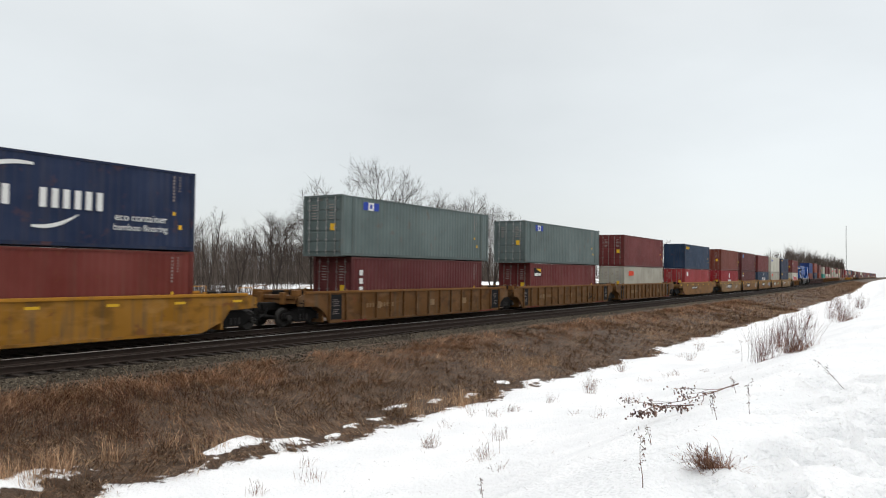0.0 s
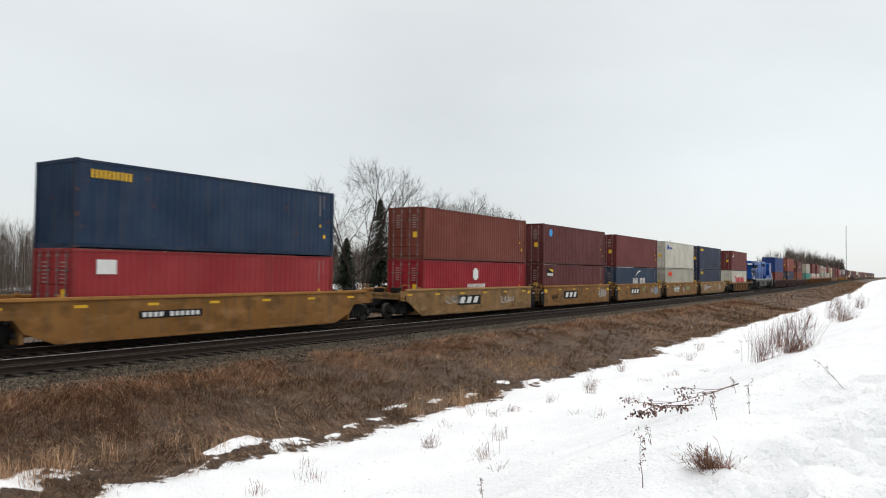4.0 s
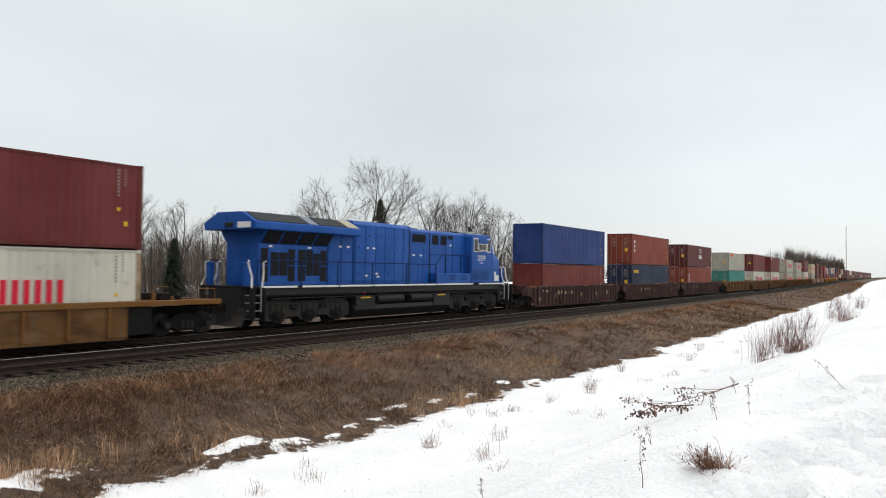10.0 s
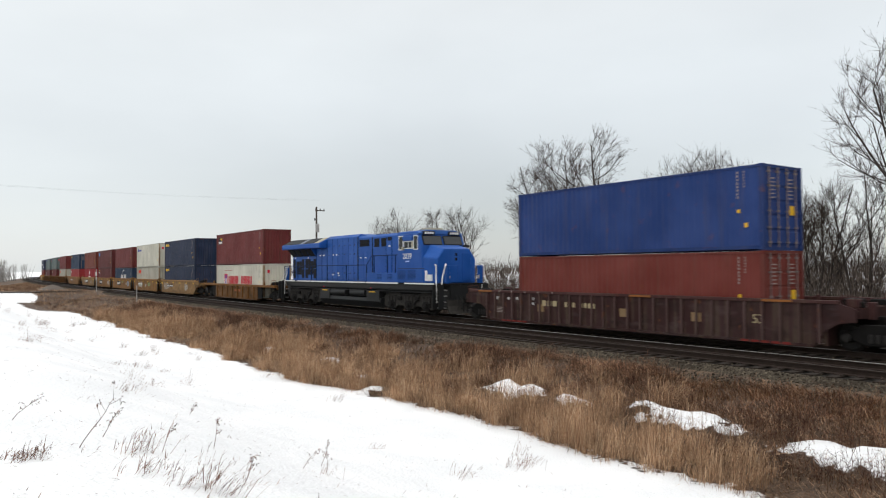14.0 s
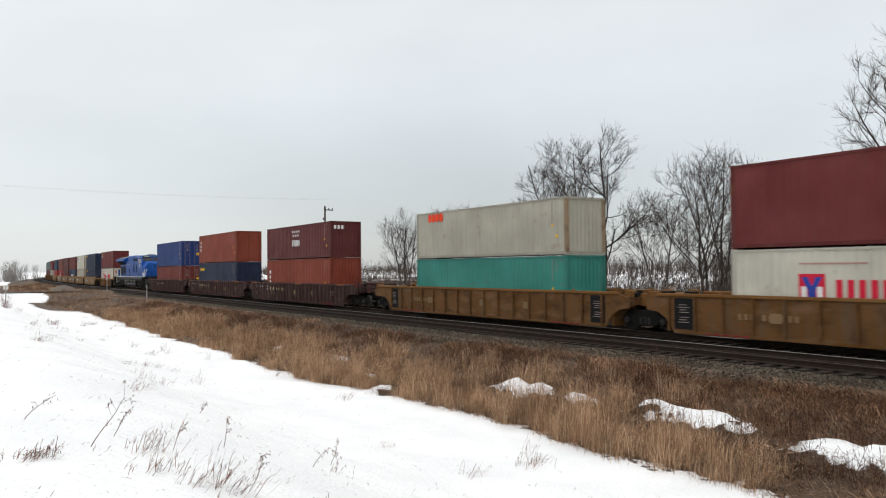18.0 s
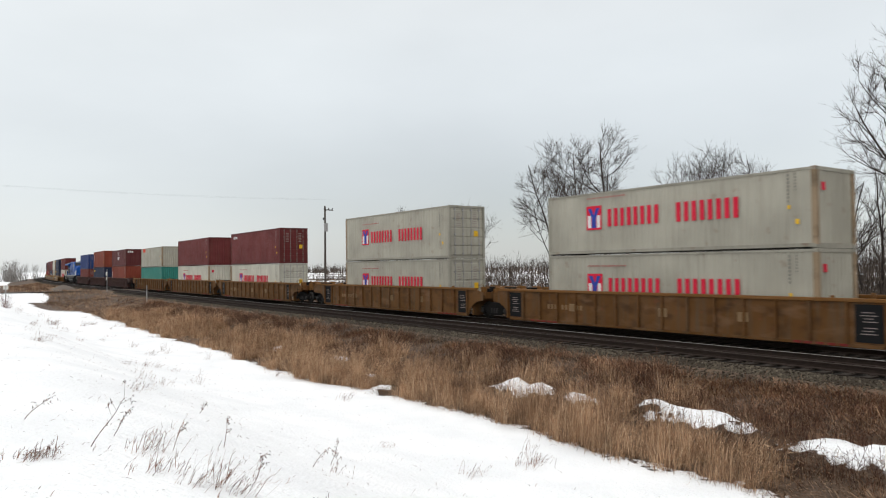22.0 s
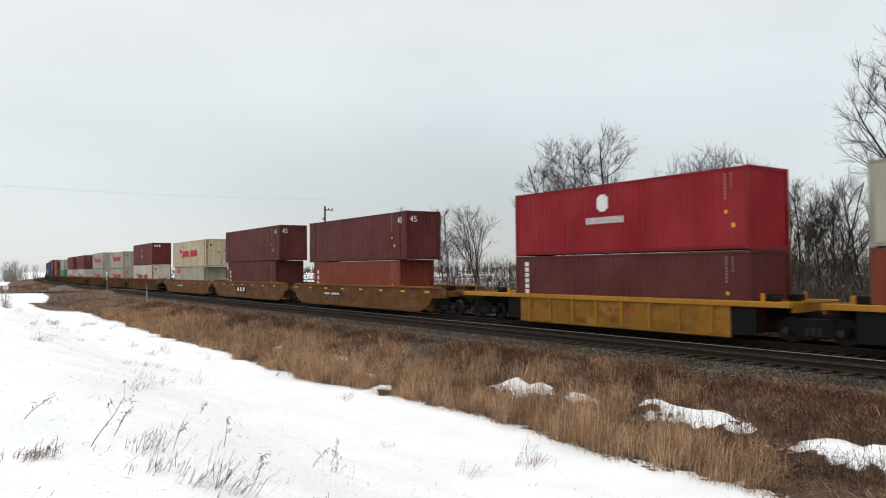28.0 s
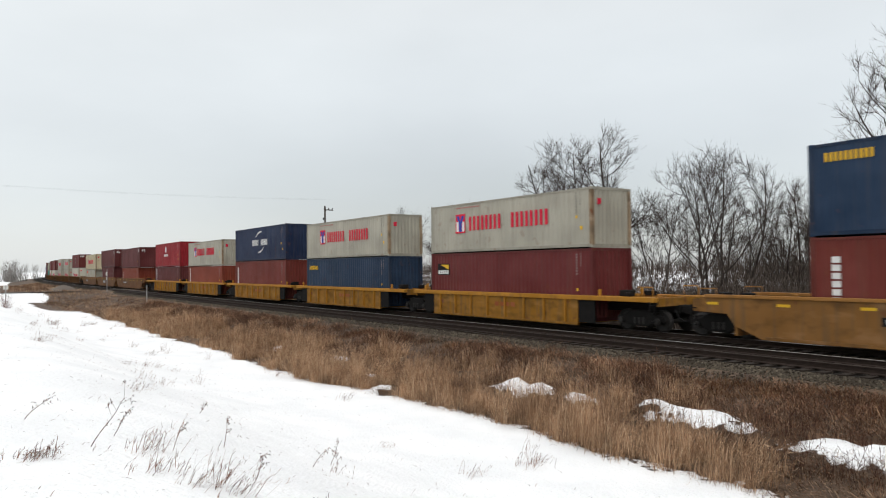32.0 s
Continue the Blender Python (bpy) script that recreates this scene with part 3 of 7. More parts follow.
def word(x0, x1, z0, z1, count, gaps=(), fill=0.78, solid=False):
    """A brand word as plain shapes, two bars for each letter or one solid block: (mesh, place) pairs."""
    step = (x1 - x0) / count
    w, c = step * fill, 0.2 * (z1 - z0)
    if solid:
        me = prism("letter_block", [(-w / 2, z0 + c), (-w / 2 + c, z0), (w / 2 - c, z0), (w / 2, z0 + c), (w / 2, z1 - c), (w / 2 - c, z1), (-w / 2 + c, z1), (-w / 2, z1 - c)], -0.006, 0.004)
    else:
        me = boxes("letter_bars", [(-w / 2, -w * 0.15, -0.006, 0.004, z0, z1), (w * 0.15, w / 2, -0.006, 0.004, z0, z1)])
    return tuple((me, x0 + (i + 0.5) * step) for i in range(count) if i not in gaps)


def swoosh(x0, z0, w, h, up):
    """A tapered curved stroke."""
    o, i = [], []
    for k in range(9):
        t = k / 8
        x = x0 + w * t
        z = z0 + h * (1 - (1 - t) ** 2)
        o.append((x, z + 0.16 * h * math.sin(math.pi * min(1, t * 1.02)) + 0.03))
        i.append((x, z - 0.10 * h * t))
    pts = o + i[::-1]
    if not up:
        cx, cz = x0 + w / 2, z0 + h / 2
        pts = [(2 * cx - x, 2 * cz - z) for x, z in pts]
    return prism("swoosh", pts, -0.006, 0.004)


def code_rows(x, hh, marks=True):
    """The owner's code and data lines, too small to read: plain bars."""
    return boxes("code_bars", [(x, x + 0.05, -0.006, 0.004, hh * 0.93 - 0.12 * k - 0.08, hh * 0.93 - 0.12 * k) for k in range(8)] +
                 [(x + 0.25, x + 0.29, -0.006, 0.004, hh * 0.93 - 0.10 * k - 0.05, hh * 0.93 - 0.10 * k) for k in range(6)])


def markings(c, kind, length, hh, y):
    """Marks on the side that faces the camera."""
    def put(name, me, material, label):
        if isinstance(me, tuple):
            return [part("letter_block", g, material, c, label, at=(x, y, 0)) for g, x in me]
        o = part(name, me, material, c, label, at=(0, y, 0))
        if name in ("small_print", "code_print", "safety_marking", "star_marking", "label_print", "lettering"):
            o["kind"] = "stuff"
        return o
    e = length / 2
    if kind == "ym":
        put("logo_panel", shared("ymq", boxes, "logo_panel", [(-3.72, -2.88, -0.004, 0.004, 1.02, 2.02)]), REDP, "red square logo panel")
        vee = shared("ymv", prism, "logo_shape", [(-3.62, 1.92), (-3.42, 1.92), (-3.30, 1.62), (-3.18, 1.92), (-2.98, 1.92), (-3.18, 1.5), (-3.18, 1.1), (-3.42, 1.1), (-3.42, 1.5)], -0.010, 0.0)
        put("logo_shape", vee, BLUEP, "blue forked logo shape")
        for k in (-3.55, -3.05):
            put("logo_ground", shared("ymw", boxes, "logo_ground", [(-0.09, 0.09, -0.008, 0.0, 1.1, 1.62)]), WHITEP, "white logo shape").location.x = k
        put("lettering", shared("ymt", word, -2.62, 3.46, 1.12, 1.84, 9, (4,)), REDP, "broad red word as plain shapes")
        put("small_print", shared("yms", blocks, -3.7, -1.6, 2.31, 2.37, 26, 0.5), FADEDRED, "fine red print line")
    elif kind == "cma":
        put("lettering", shared("cmt", word, -1.6, 2.1, 1.30, 1.82, 7, (3,)), WHITEP, "white word as plain shapes")
        put("logo_stroke", shared("cmu", swoosh, -0.75, 1.98, 1.5, 0.5, True), WHITEP, "white curved stroke")
        put("logo_stroke", shared("cmd", swoosh, -0.1, 0.72, 1.45, 0.5, False), WHITEP, "white curved stroke")
    elif kind == "cma_big":
        put("lettering", shared("cbt", word, -2.6, 2.54, 1.22, 1.82, 7, (3,)), WHITEP, "white word as plain shapes")
        put("logo_stroke", shared("cbu", swoosh, -1.7, 2.02, 1.9, 0.5, True), WHITEP, "white curved stroke")
        put("logo_stroke", shared("cbd", swoosh, 0.2, 0.62, 1.45, 0.45, False), WHITEP, "white curved stroke")
        put("small_print", shared("cbs", letters, "eco container", 0.36), WHITEP, "small white print").location = (3.9, y - 0.002, 1.08)
        put("small_print", shared("cbr", letters, "bamboo flooring", 0.31), WHITEP, "small white print").location = (3.9, y - 0.002, 0.74)
    elif kind == "oocl":
        put("lettering", shared("oo", word, -4.88, -3.42, 2.02, 2.48, 4, (), 0.86, True), ORANGEP, "orange-red word as plain shapes")
    elif kind == "mol":
        put("logo_panel", shared("molp", boxes, "logo_panel", [(-5.3, -4.1, -0.004, 0.004, 2.28, 2.66)]), WHITEP, "white logo panel")
        put("logo_shape", shared("molb", boxes, "logo_shape", [(-5.3, -4.92, -0.008, 0.0, 2.28, 2.66), (-4.5, -4.1, -0.008, 0.0, 2.28, 2.66), (-4.80, -4.62, -0.008, 0.0, 2.36, 2.58)]), BLUEP, "blue logo blocks")
    elif kind == "seaco":
        put("lettering", shared("sea", word, -5.6, -4.1, 2.30, 2.58, 5), YELLOWP, "yellow word as plain shapes")
    elif kind == "zim":
        put("lettering", shared("zim", word, -0.72, 0.72, 0.98, 1.45, 3, (), 0.85), WHITEP, "white word as plain shapes")
        put("star_marking", shared("zst", boxes, "star_marking", [(x, x + 0.16, -0.006, 0.004, z, z + 0.16) for z in (1.72, 2.02) for x in ((-0.55, -0.1, 0.35) if z < 2 else (-0.7, -0.3, 0.1, 0.5))]), WHITEP, "rows of small white marks")
    elif kind == "zim_patch":
        put("rust_patch", shared("zpa", boxes, "rust_patch", [(0.40, 0.95, -0.003, 0.004, 0.2, hh - 0.15)]), paint_of((0.030, 0.012, 0.010), 0.5, 0.5), "dark repainted patch")
        put("star_marking", shared("zst2", boxes, "star_marking", [(x, x + 0.22, -0.006, 0.004, z, z + 0.2) for z in (1.72, 2.06) for x in (-0.95, -0.5, -0.05)] + [(-0.95, -0.55, -0.006, 0.004, 1.0, 1.4), (-0.2, 0.3, -0.006, 0.004, 1.0, 1.4)]), FADEDP, "faded white marks")
    elif kind == "label":
        put("label_ground", shared("lag", boxes, "label_ground", [(-5.45, -4.35, -0.003, 0.004, 1.95, 2.55)]), BLACKP, "black label panel")
        put("label_stripe", shared("las", prism, "label_stripe", [(-5.2, 2.5), (-4.40, 2.5), (-4.40, 2.24), (-4.6, 2.3)], -0.008, 0.0), YELLOWP, "yellow stripe")
        put("label_print", shared("lap", blocks, -5.4, -4.4, 2.0, 2.2, 5, 0.8), WHITEP, "white print as plain shapes")
    elif kind == "tex":
        put("lettering", shared("tex", boxes, "plain_bars", [(-5.5, -5.25, -0.006, 0.004, z, z + 0.26) for z in (1.2, 1.6, 2.0)]), WHITEP, "upright white bars")
    elif kind == "triton":
        put("lettering", shared("tri", boxes, "plain_bars", [(-5.42, -5.16, -0.006, 0.004, 2.36 - 0.25 * k, 2.55 - 0.25 * k) for k in range(6)]), WHITEP, "column of white bars")
    elif kind == "cai":
        put("lettering", shared("cai", boxes, "plain_bars", [(-5.3, -4.6, -0.006, 0.004, 2.02, 2.5)]), WHITEP, "white block mark")
    elif kind == "magellan":
        put("logo_disc", shared("mgd", boxes, "logo_disc", [(-0.85, -0.25, -0.006, 0.004, 1.85, 2.35), (-0.72, -0.38, -0.006, 0.004, 2.35, 2.45), (-0.72, -0.38, -0.006, 0.004, 1.75, 1.85)]), WHITEP, "pale round logo")
        put("lettering", shared("mgt", word, -1.5, 0.6, 1.25, 1.52, 8), WHITEP, "white word as plain shapes")
    elif kind == "dot":
        put("round_mark", shared("dot", disc_y, "round_mark", [(0.28, -0.006), (0.28, 0.004)], 18), CYANP, "light blue round mark").location = (-e + 1.25, y, hh - 0.62)
    elif kind == "cronos":
        put("logo_shape", shared("crl", prism, "logo_shape", [(-5.55, 2.1), (-5.3, 2.3), (-5.2, 2.5), (-4.95, 2.5), (-4.7, 2.3), (-4.8, 2.05), (-5.1, 2.02)], -0.006, 0.004), BLUEP, "blue rounded logo")
        put("lettering", shared("crt", word, -4.55, -3.35, 2.10, 2.28, 6), BLUEP, "blue word as plain shapes")
    elif kind == "45":
        for x in (e - 0.75,):
            put("number", shared("45n", letters, "45", 0.52), WHITEP, "white number").location = (x, y - 0.004, hh - 0.55)
    elif kind == "ocs":
        put("lettering", shared("ocs", word, -5.4, -4.3, 2.36, 2.58, 3), WHITEP, "white word as plain shapes")
    # data lines near the end, on almost all boxes
    x = min(e - 0.95, 5.25)
    put("code_print", shared(("code", round(hh, 2)), code_rows, x, hh), FADEDP if kind not in ("ym", "oocl", "cronos", "bare_light") else GREYPRINT, "fine code lines as bars")
    put("safety_marking", shared("safe", boxes, "safety_marking", [(x - 0.0, x + 0.10, -0.007, 0.004, 1.28, 1.40), (x + 0.26, x + 0.38, -0.007, 0.004, 0.78, 0.94)]), YELLOWP, "small yellow safety marks")


NAMES = {"ym": "large red lettering", "cma": "white curved logo", "cma_big": "white curved logo", "oocl": "orange-red lettering", "mol": "blue-white logo", "seaco": "yellow lettering",
         "zim": "white lettering", "zim_patch": "dark repainted patch", "label": "black-yellow label", "tex": "upright white letters", "triton": "column of letters", "cai": "white logo",
         "magellan": "pale round logo", "dot": "blue dot", "cronos": "small blue logo", "45": "white length numbers", "ocs": "small white lettering", "": "fine code lines", "bare_light": "dark code lines"}
CNAMES = {MAROON: "maroon", DKRED: "dark red", BRICK: "brick red", ORANGE: "orange-red", CORAL: "coral red", CRIMSON: "bright red", RUSTY: "rust red", NAVY: "navy blue", BLUE: "blue", TEALB: "grey-blue", SLATE: "slate blue",
          GREY: "grey-green", LTGREY: "light grey", WHITE: "white", CREAM: "rust-streaked cream", TEAL: "teal green", CMA: "dark blue"}


def container(color, kind="", length=12.19, hh=2.896, door=-1, where="stacked in a container wagon"):
    c = thing("shipping_container", f"{CNAMES[color]} corrugated container with {NAMES[kind]}, {where}", "container", "containers on the train")
    heavy = color == CREAM
    body = paint_of(color, 0.45 if heavy else 0.22, 0.55 if heavy else 0.22)
    edge = paint_of(tuple(x * 0.8 for x in color), 0.55 if heavy else 0.35, 0.58 if heavy else 0.4)
    L, W = length, CW
    key = (round(L, 2), round(hh, 2))
    side = shared(("side",) + key, corrugated, L - 0.26, 0.15, hh - 0.09)
    for s in (-1, 1):
        o = part("side_wall", side, body, c, at=(0, s * (W / 2 - 0.02), 0))
        if s > 0:
            o.rotation_euler = (0, 0, math.pi)
    if ("rails",) + key not in MESHES:
        MESHES[("rails",) + key] = frame_rails(L, hh)
    lo, hi = MESHES[("rails",) + key]
    for s in (-1, 1):
        part("bottom_rail", lo, edge, c, at=(0, s * (W / 2 - 0.04), 0))
        part("top_rail", hi, edge, c, at=(0, s * (W / 2 - 0.035), 0))
    part("roof", shared(("roof", key[0]), roof_sheet, L), body, c, at=(0, 0, hh - 0.02))
    part("floor", shared(("floor", key[0]), boxes, "floor", [(-L / 2 + 0.1, L / 2 - 0.1, -W / 2 + 0.08, W / 2 - 0.08, 0.08, 0.14)]), edge, c)
    post = shared(("post", key[1]), boxes, "corner_post", [(-0.08, 0.08, -0.075, 0.075, 0.118, hh - 0.118)])
    cast = shared("cast", boxes, "corner_casting", [(-0.089, 0.089, -0.081, 0.081, 0.0, 0.118)], 0.012)
    for sx in (-1, 1):
        for sy in (-1, 1):
            part("corner_post", post, RUSTPOST if color in (LTGREY, WHITE, CREAM) and sx == -door else edge, c, at=(sx * (L / 2 - 0.085), sy * (W / 2 - 0.076), 0))
            for z in (0, hh - 0.118):
                part("corner_casting", cast, edge, c, at=(sx * (L / 2 - 0.089), sy * (W / 2 - 0.078), z))
    if L > 13:  # posts at the 40 foot lifting points
        for sx in (-1, 1):
            part("inner_post", shared(("ipost", key[1]), boxes, "inner_post", [(-0.1, 0.1, -0.02, 0.03, 0.05, hh - 0.05)]), edge, c, at=(sx * 6.0, -W / 2 + 0.012, 0))
    for z0, z1, nm in ((0.0, 0.16, "end_sill"), (hh - 0.12, hh, "end_header")):
        me = shared((nm, key[1]), boxes, nm, [(-0.05, 0.05, -W / 2 + 0.15, W / 2 - 0.15, z0, z1)])
        for sx in (-1, 1):
            part(nm, me, edge, c, at=(sx * (L / 2 - 0.09), 0, 0))
    front = part("front_wall", shared(("front", key[1]), end_sheet, hh), body, c, at=(-door * (L / 2 - 0.045), 0, 0))
    front.rotation_euler = (0, 0, math.pi / 2 * (1 if door < 0 else -1))
    leaf, bar, keep = shared(("leaf", key[1]), door_leaf, hh), shared(("lrod", key[1]), locking_rod, hh), shared(("keep", key[1]), rod_keeper, hh)
    flip = 0 if door < 0 else math.pi
    for k in (0, 1):
        d = part("door", leaf, body, c, at=(door * (L / 2 - 0.07), 0, 0))
        if door < 0:
            d.location.y = 0.005 if k else -CW / 2 + 0.13 - 0.005
        else:
            d.rotation_euler = (0, 0, math.pi)
            d.location.y = -0.005 if k else CW / 2 - 0.13 + 0.005
        for yy in (0.28, 0.82):
            part("lock_rod", bar, ZINC if color in (GREY, WHITE, LTGREY) else WORN, d, "worn locking rod", at=(0, yy, 0))
        for yy in (0.28, 0.82):
            part("rod_bracket", keep, ZINC if color in (GREY, WHITE, LTGREY) else WORN, d, at=(-0.01, yy, 0))["kind"] = "stuff"
        part("data_print", shared(("dprint", key[1]), boxes, "data_print", [(-0.03, -0.022, 0.42, 0.68, hh - 0.48 - 0.13 * i, hh - 0.44 - 0.13 * i) for i in range(6)]), FADEDP, d, "data lines as bars")["kind"] = "stuff"
    part("door_label", shared("dlab", boxes, "door_label", [(-0.03, -0.022, -0.14, 0.14, 0.0, 0.32)]), YELLOWP, c, "yellow warning label", at=(door * (L / 2 - 0.07) + (0.0 if door < 0 else 0.052), door * 0.62, hh * 0.42))
    if color in (WHITE, GREY) or kind in ("ym",):
        part("end_mark", shared("emark", boxes, "end_mark", [(-0.11, 0.11, -0.01, 0.0, 0.0, 0.26)]), REDP, c, "small red mark", at=(-door * (L / 2 - 0.03), -0.75, hh - 0.75)).rotation_euler = (0, 0, math.pi / 2 * (1 if door < 0 else -1))
    if kind in ("zim", "zim_patch"):
        for k in (-0.28, 0.0, 0.28):
            part("letter_block", shared("zend", boxes, "letter_block", [(-0.01, 0.004, -0.09, 0.09, 0.0, 0.26)]), WHITEP, c, "white letter block", at=(-door * (L / 2 - 0.02), -0.55 + k, hh - 0.55))
    if kind == "45":
        part("number", shared("45n", letters, "45", 0.52), WHITEP, c, "white number", at=(-door * (L / 2 - 0.025), -0.7, hh - 0.5)).rotation_euler = (0, 0, math.pi / 2 * (1 if door < 0 else -1))
    markings(c, kind, L, hh, -W / 2 - 0.004)
    return c


# ---- container wagons ----
def bogie(parent, x):
    b = part("bogie", shared("bolster", boxes, "bolster", [(-0.22, 0.22, -1.05, 1.05, 0.45, 0.72), (-0.5, 0.5, -0.3, 0.3, 0.50, 0.80)], 0.02), STEEL_DARK, parent, "grimy cast-steel bogie", at=(x, 0, 0))
    frame_o = [(-1.12, 0.36), (-1.12, 0.62), (-0.75, 0.66), (-0.45, 0.84), (0.45, 0.84), (0.75, 0.66), (1.12, 0.62), (1.12, 0.36), (0.72, 0.36), (0.42, 0.22), (-0.42, 0.22), (-0.72, 0.36)]
    for s in (-1, 1):
        part("side_frame", shared(("sf", s), prism, "side_frame", frame_o, s * 1.0 - 0.07, s * 1.0 + 0.07, 0.02), STEEL_DARK, b)
        part("spring_nest", shared(("sp", s), boxes, "spring_nest", [(q - 0.055, q + 0.055, s * 1.02 - 0.09, s * 1.02 + 0.09, 0.30, 0.56) for q in (-0.2, 0.0, 0.2)], 0.015), WHEEL_STEEL, b)
        for q in (-0.89, 0.89):
            part("bearing_cap", shared(("bc", s), disc_y, "bearing_cap", [(0.13, s * 1.05), (0.13, s * 1.16), (0.07, s * 1.18)], 12), WHEEL_STEEL, b, at=(q, 0, 0.42))
    for q in (-0.89, 0.89):
        part("wheelset", shared("wset", wheelset, 0.42), WHEEL_STEEL, b, "steel wheels on an axle", at=(q, 0, 0.42))
    return b


def wheelset(r):
    bm = bmesh.new()
    for me in (disc_y("w", [(r, -0.70), (r + 0.005, -0.78), (r * 0.86, -0.83), (r * 0.82, -0.79), (r * 0.35, -0.76), (r * 0.30, -0.84)], 20), disc_y("w", [(r * 0.30, 0.84), (r * 0.35, 0.76), (r * 0.82, 0.79), (r * 0.86, 0.83), (r + 0.005, 0.78), (r, 0.70)], 20),
               disc_y("w", [(r + 0.026, -0.70), (r + 0.026, -0.68)], 20), disc_y("w", [(r + 0.026, 0.68), (r + 0.026, 0.70)], 20), disc_y("w", [(0.085, -1.1), (0.085, 1.1)], 12)):
        bm.from_mesh(me)
        bpy.data.meshes.remove(me)
    return finish("wheelset", bm)


YELLOW_BROWN, ORANGE_Y, PURPLE, YELLOW_W, TAN_Y = (0.130, 0.057, 0.0140), (0.225, 0.104, 0.025), (0.040, 0.015, 0.014), (0.30, 0.135, 0.013), (0.25, 0.140, 0.052)
ORANGE_D = (0.15, 0.058, 0.012)


def wagon(style, color, a, b, c0, first, last, label, marks=""):
    """One unit between the joints a and b (metres along the train), its well centred on c0."""
    w = thing("container_wagon", label, "railway wagon", "wagons of the train")
    body = paint_of(color, 0.85, 0.65, 0.6)
    # body colour times 1.4 for chords, posts, brackets: their highlight is painted in
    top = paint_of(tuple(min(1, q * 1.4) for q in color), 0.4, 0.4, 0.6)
    L, R = a - c0, b - c0
    Y = 1.46
    plated = style == "plated"
    if plated:
        style = "smooth"
    if style in ("ribbed", "smooth"):
        li, ri = L + (2.6 if first else 1.15), R - (2.6 if last else 1.15)
        lo, ro = L + (1.15 if first else 0.42), R - (1.15 if last else 0.42)
        zt = 1.46
        out = [(li + 0.5, 0.14), (ri - 0.5, 0.14), (ri - 0.35, 0.42), (ri - 0.08, 0.68), (ri + 0.25, 0.86), (ro, 0.92), (ro, zt - 0.16), (ro - 0.5, zt), (lo + 0.5, zt), (lo, zt - 0.16), (lo, 0.92), (li - 0.25, 0.86), (li + 0.08, 0.68), (li + 0.35, 0.42)]
        if style == "smooth":
            out = [(li + 1.2, 0.10), (ri - 1.2, 0.10), (ri - 0.2, 0.5), (ri + 0.1, 0.90), (ro, 0.95), (ro, zt - 0.1), (ro - 0.4, zt), (lo + 0.4, zt), (lo, zt - 0.1), (lo, 0.95), (li - 0.1, 0.90), (li + 0.2, 0.5)]
        if plated:  # square-ended well, black plates towards the shared bogies
            bl, br = (lo if first else -6.42), (ro if last else 6.42)
            zl, zr = (0.95 if first else 0.10), (0.95 if last else 0.10)
            out = [(bl + (1.9 if first else 0.0), 0.10), (br - (1.9 if last else 0.0), 0.10)] + ([(br - 0.6, 0.90), (br, 0.95)] if last else []) + [(br, zt - 0.06), (br - 0.1, zt), (bl + 0.1, zt), (bl, zt - 0.06)] + ([(bl, 0.95), (bl + 0.6, 0.90)] if first else [])
    else:
        li, ri = -5.45, 5.45
        lo, ro = L + 0.5, R - 0.5
        zt = 1.36
        out = [(li, 0.14), (ri, 0.14), (ri, 1.16), (li, 1.16)]
    for s in (-1, 1):
        part("side_wall", prism("side_wall", out, s * Y - 0.03, s * Y + 0.03), body, w)
        if style == "flat":
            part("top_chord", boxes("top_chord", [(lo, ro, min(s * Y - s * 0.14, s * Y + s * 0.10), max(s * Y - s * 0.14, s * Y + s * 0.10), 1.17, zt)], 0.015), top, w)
            for p, q in ((lo + 0.3, li - 0.01), (ri + 0.01, ro - 0.3)):
                part("end_panel", boxes("end_panel", [(max(p, li - 0.95) if p < 0 else p, q if p < 0 else min(q, ri + 0.95), s * Y - 0.06 if s > 0 else s * Y, s * Y if s > 0 else s * Y + 0.06, 0.22, 1.16)]), STEEL_DARK, w, "black end panel")
        else:
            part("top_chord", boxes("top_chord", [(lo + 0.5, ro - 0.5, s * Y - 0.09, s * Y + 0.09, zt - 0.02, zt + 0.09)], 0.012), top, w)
        if plated:
            for e, skip, x in ((-1, first, -6.425), (1, last, 6.425)):
                if not skip:
                    far_x = max(x + e * 0.95, lo + 0.05) if e < 0 else min(x + e * 0.95, ro - 0.05)
                    part("end_plate", prism("end_plate", [(x, 0.16), (x, zt - 0.10), (far_x, zt - 0.22), (far_x, 0.62), (x + (far_x - x) * 0.55, 0.30)], s * Y - 0.028, s * Y + 0.028), STEEL_DARK, w, "black end plate")
                    part("plate_print", shared(("pprint", s), boxes, "plate_print", [(-0.16, 0.16, min(s * 1.49, s * 1.496), max(s * 1.49, s * 1.496), 1.02, 1.12)]), FADEDP, w, "white print as a bar", at=(x + e * 0.35, 0, 0))
                    part("yellow_patch", shared(("ypat", s), boxes, "yellow_patch", [(-0.22, 0.22, min(s * 1.492, s * 1.497), max(s * 1.492, s * 1.497), 1.06, 1.24)]), YELLOWP, w, "bright yellow patch", at=(x - e * 0.3, 0, 0))
                    part("ladder", boxes("ladder", [(x + e * 1.25 - 0.22, x + e * 1.25 + 0.22, s * 1.36 - 0.015, s * 1.36 + 0.015, z, z + 0.03) for z in (0.55, 0.8, 1.05, 1.3, 1.55)] + [(x + e * 1.25 + q - 0.015, x + e * 1.25 + q + 0.015, s * 1.36 - 0.015, s * 1.36 + 0.015, 0.5, 1.62) for q in (-0.22, 0.22)]), body, w, "steel rung ladder")
